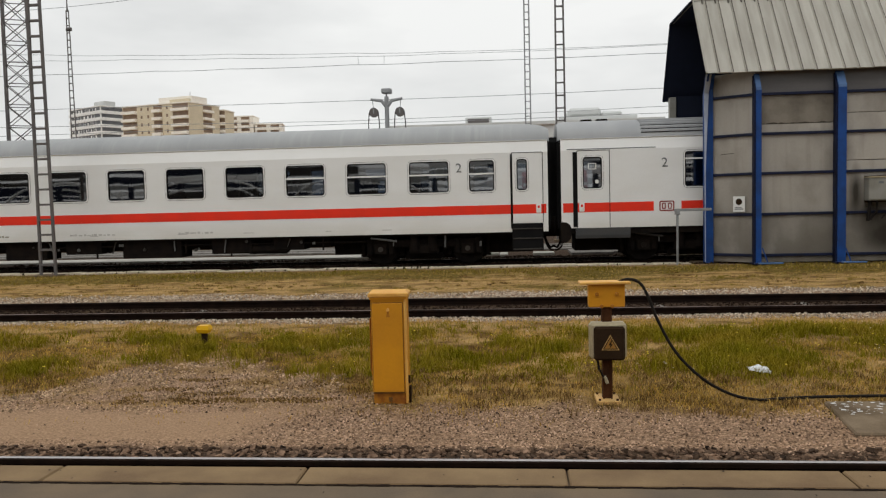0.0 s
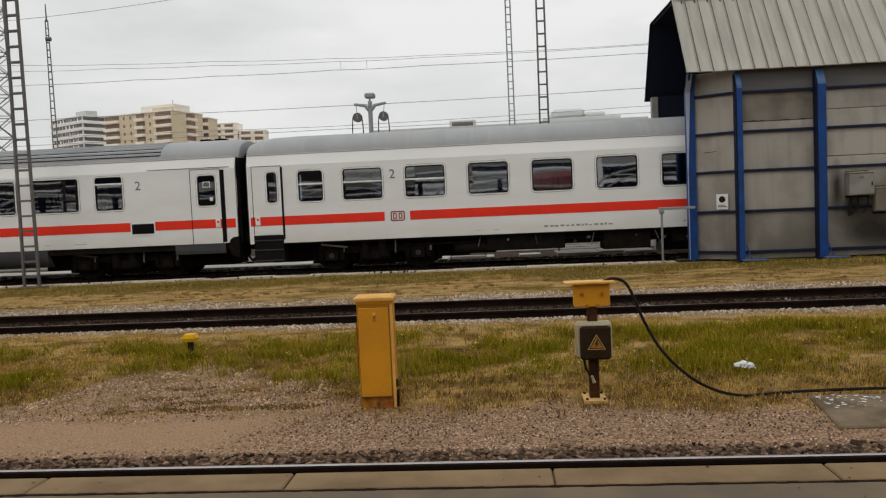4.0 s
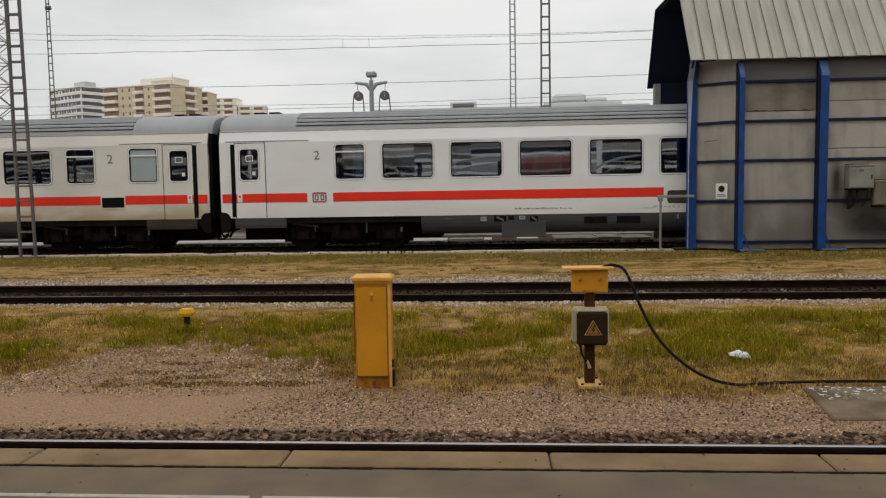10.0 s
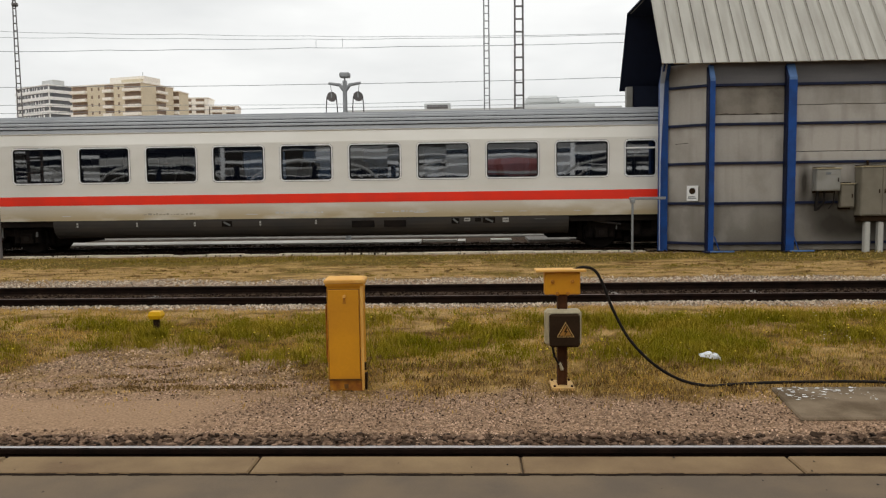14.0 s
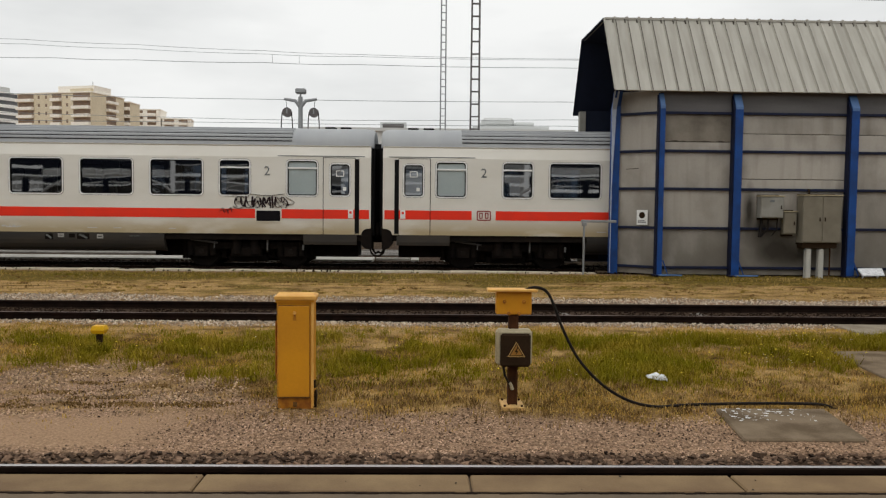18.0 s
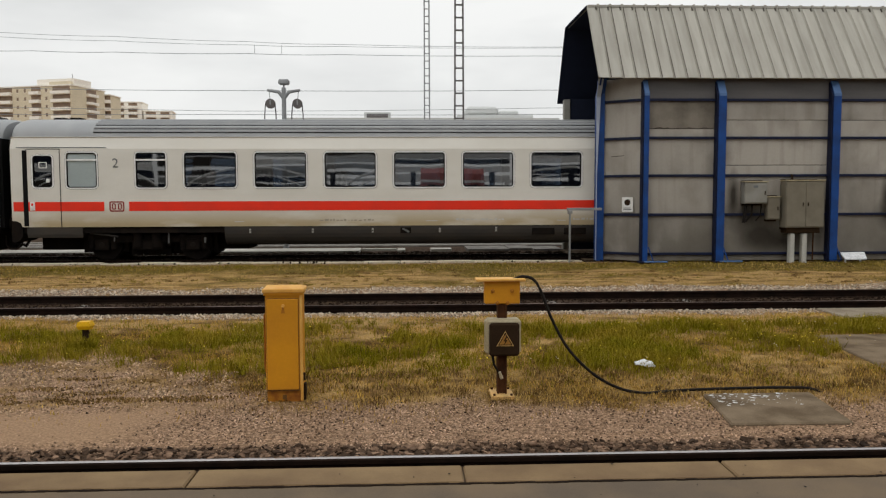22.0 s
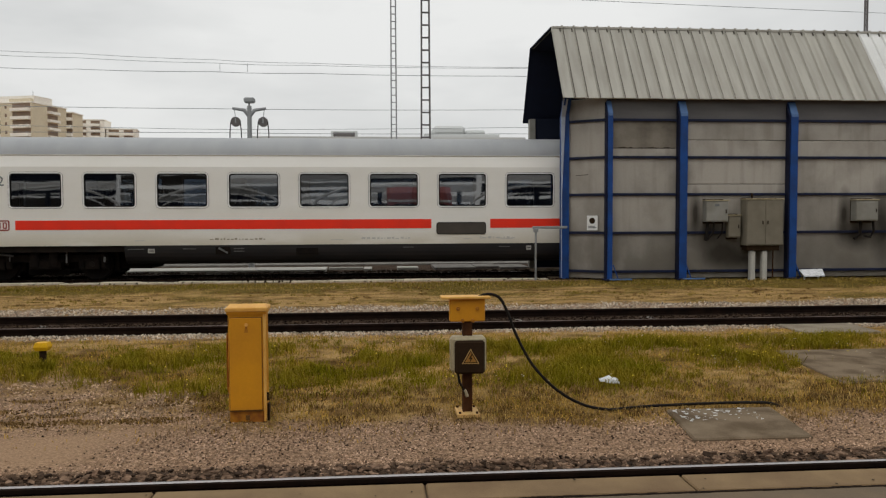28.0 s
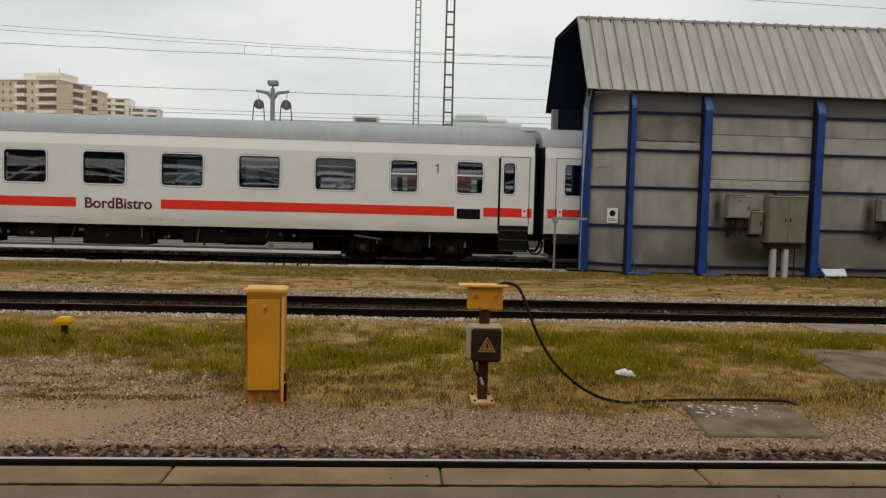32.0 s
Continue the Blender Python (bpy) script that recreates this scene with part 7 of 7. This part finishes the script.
rocks("ballast_near", "dark angular ballast beside the near rail", 3600, -4.8, 4.9, 5.30, 5.74, (0.013, 0.030), STONE_DARK, lambda x, y: wedge(x, y) * (1 - 0.8 * smoothstep(5.58, 5.74, y)), 2)
rocks("ballast_bed", "dark ballast under the near track", 3600, -6, 6, 3.0, 4.9, (0.022, 0.042), STONE_DARK, None, 3)
stones("gravel_path", "fine pinkish gravel of the path", 40000, -6.8, 6.8, 5.62, 9.3, (0.004, 0.0135), STONE_PALE, lambda x, y: wedge(x, y) * bare(x, y) * (1 - min(0.93, 1.1 * sandy(x, y))) * (1 - 0.7 * worn(x, y)), 0.2, 4)
stones("ballast_middle", "pale ballast beside the middle track", 52000, -12, 12, 11.5, 16.2, (0.009, 0.026), STONE_WHITE, lambda x, y: wedge(x, y) * bare(x, y) * (0 if 12.6 < y < 14.35 else 1), 0.4, 5)
stones("gravel_patch", "pale broken gravel in a bare patch of the grass", 15000, -5.4, -1.2, 6.3, 9.2, (0.005, 0.020), STONE_BROKEN,
       lambda x, y: (1 - sandy(x, y)) * smoothstep(6.4, 7.4, y) * bare(x, y) * (1 - 0.75 * worn(x, y)) * (1.0 if noise.noise(Vector((x * 1.1, y * 1.9, 70))) > 0.0 else 0.07), 0.25, 8)
stones("gravel_dark", "dark bits among the gravel of the path", 13000, -6.8, 6.8, 5.62, 8.6, (0.004, 0.0145), STONE_DARK, lambda x, y: wedge(x, y) * bare(x, y) * (1 - min(1.0, 1.25 * sandy(x, y))), 0.2, 14)
stones("ballast_oily", "dark ballast between the middle rails", 6000, -11.5, 11.5, 12.75, 14.2, (0.018, 0.034), STONE_BLACK, wedge, 0.1, 7)
stones("ballast_train", "dark ballast under the train", 9000, -17, 6, 20.9, 25.2, (0.03, 0.055), STONE_BLACK, None, 0.3, 6)


def blades(name, label, count, x0, x1, y0, y1, chance, height, width, mat, seed, tuft=0):
    """Grass as bent tapering blades, one object of stuff."""
    rng = np.random.default_rng(seed)
    x, y = rng.uniform(x0, x1, count), rng.uniform(y0, y1, count)
    if tuft:                                       # blades that grow in clumps
        k = count // tuft
        x, y = np.repeat(x[:k], tuft) + rng.normal(0, 0.035, k * tuft), np.repeat(y[:k], tuft) + rng.normal(0, 0.035, k * tuft)
    keep = np.array([rng.random() < chance(a, b) for a, b in zip(x, y)])
    x, y = x[keep], y[keep]
    n = len(x)
    z = np.array([lie(a, b) for a, b in zip(x, y)])
    h = height(x, y) * rng.uniform(0.5, 1.25, n)
    w = width * rng.uniform(0.7, 1.4, n)
    a, lean, d = rng.uniform(0, 2 * np.pi, n), rng.uniform(0.1, 1.3, n), rng.uniform(0, 2 * np.pi, n)
    wx, wy, lx, ly = np.cos(a) * w, np.sin(a) * w * 0.5, np.cos(d) * lean * h, np.sin(d) * lean * h
    co = np.empty((n, 5, 3))
    co[:, 0] = np.stack([x - wx, y - wy, z - 0.01], 1)
    co[:, 1] = np.stack([x + wx, y + wy, z - 0.01], 1)
    co[:, 2] = np.stack([x - wx * 0.7 + lx * 0.35, y - wy * 0.7 + ly * 0.35, z + h * 0.6], 1)
    co[:, 3] = np.stack([x + wx * 0.7 + lx * 0.35, y + wy * 0.7 + ly * 0.35, z + h * 0.6], 1)
    co[:, 4] = np.stack([x + lx, y + ly, z + h * (1 - 0.4 * lean)], 1)
    base = (np.arange(n) * 5)[:, None]
    loops = (base + np.array([0, 1, 3, 2, 2, 3, 4])[None]).ravel()
    me = bpy.data.meshes.new(name)
    me.vertices.add(n * 5)
    me.vertices.foreach_set("co", co.ravel())
    me.loops.add(n * 7)
    me.loops.foreach_set("vertex_index", loops.astype(np.int32))
    me.polygons.add(n * 2)
    me.polygons.foreach_set("loop_start", (np.arange(n)[:, None] * 7 + np.array([0, 4])[None]).ravel().astype(np.int32))
    me.update(calc_edges=True)
    me.materials.append(mat)
    return tagged(new(name, me), label, "grass", kind="stuff")


GREEN = material("grass_green", (0.160, 0.143, 0.004), 0.8, second=(0.285, 0.20, 0.020), scale=1.3, amount=0.8, random_tint=0.20, island=True, spec=0.04)
OLIVE = material("grass_olive", (0.155, 0.120, 0.013), 0.85, second=(0.30, 0.205, 0.050), scale=0.8, amount=0.9, random_tint=0.35, island=True, spec=0.04)
DRY = material("grass_dry", (0.52, 0.325, 0.078), 0.85, second=(0.31, 0.187, 0.037), scale=1.4, amount=0.7, random_tint=0.28, island=True, spec=0.04)
STRAW = material("grass_straw", (0.50, 0.345, 0.130), 0.85, second=(0.33, 0.215, 0.0528), scale=0.9, amount=0.8, random_tint=0.2, island=True, spec=0.04)
DEAD = material("grass_dead", (0.14, 0.082, 0.028), 0.85, second=(0.30, 0.19, 0.07), scale=1.4, amount=0.7, random_tint=0.5, island=True, spec=0.04)
BLOOM = material("bloom_yellow", (0.72, 0.55, 0.03), 0.7)


def lush(x, y):
    """Where the grass stands green and tall: a band of clumps before the middle track."""
    n = noise.noise(Vector((x * 0.6, y * 0.9, 20))) + 0.6 * noise.noise(Vector((x * 1.7, y * 1.7, 31))) + 0.45 * noise.noise(Vector((x * 4.5, y * 3.5, 37)))
    band = smoothstep(7.5, 8.5, y) * (1 - smoothstep(10.6, 11.5, y))
    return max(0.0, min(1.0, band * (0.54 + 1.6 * n)))


def thick(x, y):
    """Dry grass grows in patches, and thinly beside the ballast."""
    n = noise.noise(Vector((x * 0.8, y * 1.3, 90))) + 0.7 * noise.noise(Vector((x * 2.6, y * 3.2, 91))) + 0.45 * noise.noise(Vector((x * 5.5, y * 6.0, 92)))
    return max(0.05, min(1.0, 0.53 + 1.7 * n)) * (1 - 0.45 * smoothstep(11.6, 12.2, y))


def lush_far(x, y):
    n = noise.noise(Vector((x * 0.35, y * 0.5, 40)))
    return max(0.0, min(1.0, 0.06 + 0.5 * n + (0.95 + 0.6 * n) * smoothstep(17.8, 19.2, y + 1.5 * n)))


blades("grass_tall", "tall green grass between the tracks", 140000, -8.6, 8.6, 7.0, 11.9, lambda x, y: wedge(x, y) * (1 - bare(x, y)) * lush(x, y),
       lambda x, y: 0.04 + 0.125 * np.array([lush(a, b) ** 1.5 for a, b in zip(x, y)]), 0.0032, GREEN, 1)
blades("grass_short", "short dry grass between the tracks", 150000, -8.6, 8.6, 6.3, 12.2, lambda x, y: wedge(x, y) * (1 - 0.93 * bare(x, y)) * (1 - 0.65 * lush(x, y)) * thick(x, y),
       lambda x, y: 0.042 + 0 * x, 0.0032, DRY, 2)
blades("grass_sparse", "short green grass among the dry", 60000, -8.6, 8.6, 6.5, 12.2, lambda x, y: wedge(x, y) * (1 - 0.97 * bare(x, y)) * 0.85 * thick(x, y + 30) * (1 - 0.7 * smoothstep(10.2, 11.2, y)) * (1 - 0.4 * smoothstep(8.2, 7.2, y)),
       lambda x, y: 0.042 + 0 * x, 0.0032, GREEN, 3)
blades("grass_strip", "dry grass strip before the train", 60000, -15, 15, 15.0, 20.7, lambda x, y: wedge(x, y) * (1 - bare(x, y)) * (1 - 0.8 * lush_far(x, y)) * (0.25 + 0.6 * smoothstep(-0.1, 0.35, noise.noise(Vector((x * 0.5, y * 1.6, 44))))),
       lambda x, y: 0.022 + 0.03 * (y > 19), 0.010, STRAW, 4)
blades("grass_strip_green", "green tufts in the strip before the train", 34000, -15, 15, 15.0, 20.85, lambda x, y: wedge(x, y) * (1 - bare(x, y)) * lush_far(x, y),
       lambda x, y: 0.026 + 0.05 * (y > 19), 0.007, OLIVE, 5)
blades("strip_tufts", "withered brown tufts in the strip before the train", 18000, -15, 15, 15.6, 20.6, lambda x, y: wedge(x, y) * (1 - bare(x, y)) * smoothstep(-0.1, 0.3, noise.noise(Vector((x * 0.6, y * 1.8, 47)))),
       lambda x, y: 0.045 + 0 * x, 0.008, DEAD, 15, tuft=24)
blades("strip_moss", "olive tufts in the strip before the train", 16000, -15, 15, 15.9, 20.6, lambda x, y: wedge(x, y) * (1 - bare(x, y)) * smoothstep(-0.05, 0.3, noise.noise(Vector((x * 0.45, y * 1.5, 52)))),
       lambda x, y: 0.04 + 0 * x, 0.008, OLIVE, 16, tuft=16)
blades("grass_tufts", "taller tufts of green grass", 44000, -8.6, 8.6, 7.3, 11.6, lambda x, y: wedge(x, y) * (1 - bare(x, y)) * (0.15 + 0.85 * lush(x, y)),
       lambda x, y: 0.09 + 0.07 * np.array([lush(a, b) for a, b in zip(x, y)]), 0.0036, GREEN, 8, tuft=44)
blades("dead_tufts", "withered brown tufts at the gravel's edge", 30000, -6.2, 6.2, 6.45, 8.2, lambda x, y: wedge(x, y) * (0.12 + 0.5 * (1 - bare(x, y))) * (1 - min(1.0, 1.6 * sandy(x, y))),
       lambda x, y: 0.06 + 0 * x, 0.003, DEAD, 9, tuft=30)
blades("brown_clumps", "brown withered clumps among the grass", 34000, -8.0, 8.0, 6.7, 10.6, lambda x, y: wedge(x, y) * (1 - bare(x, y)) * smoothstep(0.0, 0.3, noise.noise(Vector((x * 1.5, y * 2.2, 84)))) * (1 - 0.6 * smoothstep(8.6, 10.0, y)),
       lambda x, y: 0.055 + 0 * x, 0.0034, DEAD, 17, tuft=26)
blades("straw_fringe", "tall straw-coloured grass at the gravel's edge", 9000, -1.2, 6.2, 6.6, 8.6, lambda x, y: wedge(x, y) * (1 - 0.85 * bare(x, y)) * smoothstep(-1.4, 1.2, x) * (0.25 + 0.75 * smoothstep(0.0, 0.3, noise.noise(Vector((x * 1.3, y * 1.6, 81))))),
       lambda x, y: 0.075 + 0 * x, 0.0024, STRAW, 13)
blades("creeping_weeds", "dark brown creeping weeds in the bare patch", 11000, -3.9, -1.1, 7.0, 8.1, lambda x, y: smoothstep(0.0, 0.3, noise.noise(Vector((x * 2.2, y * 4.0, 66)))),
       lambda x, y: 0.020 + 0 * x, 0.008, DEAD, 11)
blades("marker_tuft", "tuft of grass round the yellow marker", 420, -4.25, -3.9, 9.5, 9.72, lambda x, y: 1.0, lambda x, y: 0.17 + 0 * x, 0.004, GREEN, 12)
rfl = random.Random(21)
fl = Mesh()
for _ in range(560):
    near = rfl.random() < 0.72
    x, y = (rfl.uniform(-6, 6.5), rfl.uniform(8.0, 10.8)) if near else (rfl.uniform(-13, 13), rfl.uniform(18.6, 20.0))
    if noise.noise(Vector((x * 0.9, y * 0.9, 60))) < (0.08 if near else 0.42):
        continue
    z, s = lie(x, y) + (rfl.uniform(0.09, 0.17) if near else rfl.uniform(0.03, 0.08)), rfl.uniform(0.008, 0.015)
    fl.add([(x - s, y, z), (x + s, y, z), (x, y, z + s), (x, y - s, z + s * 0.4), (x, y + s, z + s * 0.4)], [(0, 3, 2), (3, 1, 2), (1, 4, 2), (4, 0, 2)])
tagged(new("wildflowers", fl.build("wildflowers", BLOOM)), "small yellow wildflowers in the grass", "flowers", kind="stuff")


DAISY = material("daisy_cream", (0.62, 0.56, 0.40), 0.7)
wf = Mesh()
for _ in range(260):
    x, y = rfl.uniform(-3.5, 6.5), rfl.uniform(8.0, 10.9)
    if noise.noise(Vector((x * 0.8, y * 0.8, 75))) < 0.12 or x < -0.5 and rfl.random() < 0.75:
        continue
    z, s = lie(x, y) + rfl.uniform(0.08, 0.16), rfl.uniform(0.006, 0.011)
    wf.add([(x - s, y, z), (x + s, y, z), (x, y, z + s), (x, y - s, z + s * 0.4), (x, y + s, z + s * 0.4)], [(0, 3, 2), (3, 1, 2), (1, 4, 2), (4, 0, 2)])
tagged(new("daisies", wf.build("daisies", DAISY)), "small white daisies in the grass", "flowers", kind="stuff")


# ---------------------------------------------------------------- the station behind the platform
RED_TRAIN = material("regional_red", (0.40, 0.13, 0.125), 0.4, second=(0.30, 0.09, 0.09))
# unseen except mirrored in coach windows; beams and gaps are set at random
back = thing("station_canopy", "long platform canopies with dark beams and open gaps", "canopy", kind="structure")
part("wall", Mesh().box(-90, 90, -24.6, -24, 0, 3.3), HALL_DARK, back)
rc = random.Random(17)
x = -90.0
while x < 90:                                      # canopies of several platforms: dark decks with slots of sky between
    w, z = rc.uniform(5, 11), 3.3
    while z < 9:
        h = rc.choice((0.25, 0.4, 0.55, 0.8))
        part("beam", Mesh().box(x, x + w, -24.4, -24, z, z + h), rc.choice((HALL_DARK, HALL_DARK, SHED, LINER, COACH_SKIRT, COACH_SKIRT, HALL_DARK, COACH_WHITE)), back)
        z += h + rc.choice((0.08, 0.14, 0.22, 0.3)) * (0.5 if z > 5.4 else 1)
    x += w + rc.choice((0.0, 0.0, 0.5))
for k in range(-14, 15):
    part("column", Mesh().box(6.2 * k, 6.2 * k + 0.35, -17.4, -17.05, 0, 4.3), HALL_DARK, back)
for k in range(-6, 7):                             # pale arched trusses of the train shed
    part("arch", Mesh().tube([(13.0 * k + 5.6 * math.cos(radians(a)), -21.0, 2.6 + 2.3 * math.sin(radians(a))) for a in range(0, 181, 12)], 0.11, 6), COACH_WHITE, back, "pale arched truss")
    part("arch", Mesh().tube([(13.0 * k + 4.6 * math.cos(radians(a)), -21.0, 2.6 + 1.7 * math.sin(radians(a))) for a in range(0, 181, 12)], 0.07, 6), COACH_WHITE, back, "pale arched truss")
red = thing("regional_train", "red regional train standing behind the platform", "train coach", at=pose(-4.2, -12.2, 0))
part("body", Mesh().prism([(-1.4, 0.9), (1.4, 0.9), (1.42, 2.2), (1.3, 3.9), (0.7, 4.3), (-0.7, 4.3), (-1.3, 3.9), (-1.42, 2.2)], 4.9, 9.4), RED_TRAIN, red)
part("white_stripe", Mesh().box(4.95, 9.35, 1.38, 1.445, 3.25, 3.42), COACH_WHITE, red)
for k in range(2):
    part("window", Mesh().box(5.4 + 2.1 * k, 6.9 + 2.1 * k, 1.38, 1.44, 2.2, 3.1), BLACK_PANEL, red)
# black block in place of the shaded wheels
part("wheel_shade", Mesh().box(5.0, 9.3, -1.2, 1.2, 0.0, 0.9), UNDERFRAME, red)


# ---------------------------------------------------------------- what moves
def rolled(t):
    for (a, p), (b, q) in zip(ROLL, ROLL[1:]):
        if t <= b:
            return p + (q - p) * (t - a) / (b - a)
    return ROLL[-1][1]


def motions():
    for ob, x in COACHES:
        walk(ob, [(t, pose(x + d, TRACK, 0)) for t, d in ROLL])
    times = [0.13333333 * k for k in range(241)]
    turns = [math.degrees(rolled(t) / 0.462) for t in times]
    for wheel, x in WHEELS:
        walk(wheel, [(t, pose(x, 0, 0.462, 0, a, 0)) for t, a in zip(times, turns)])


motions()
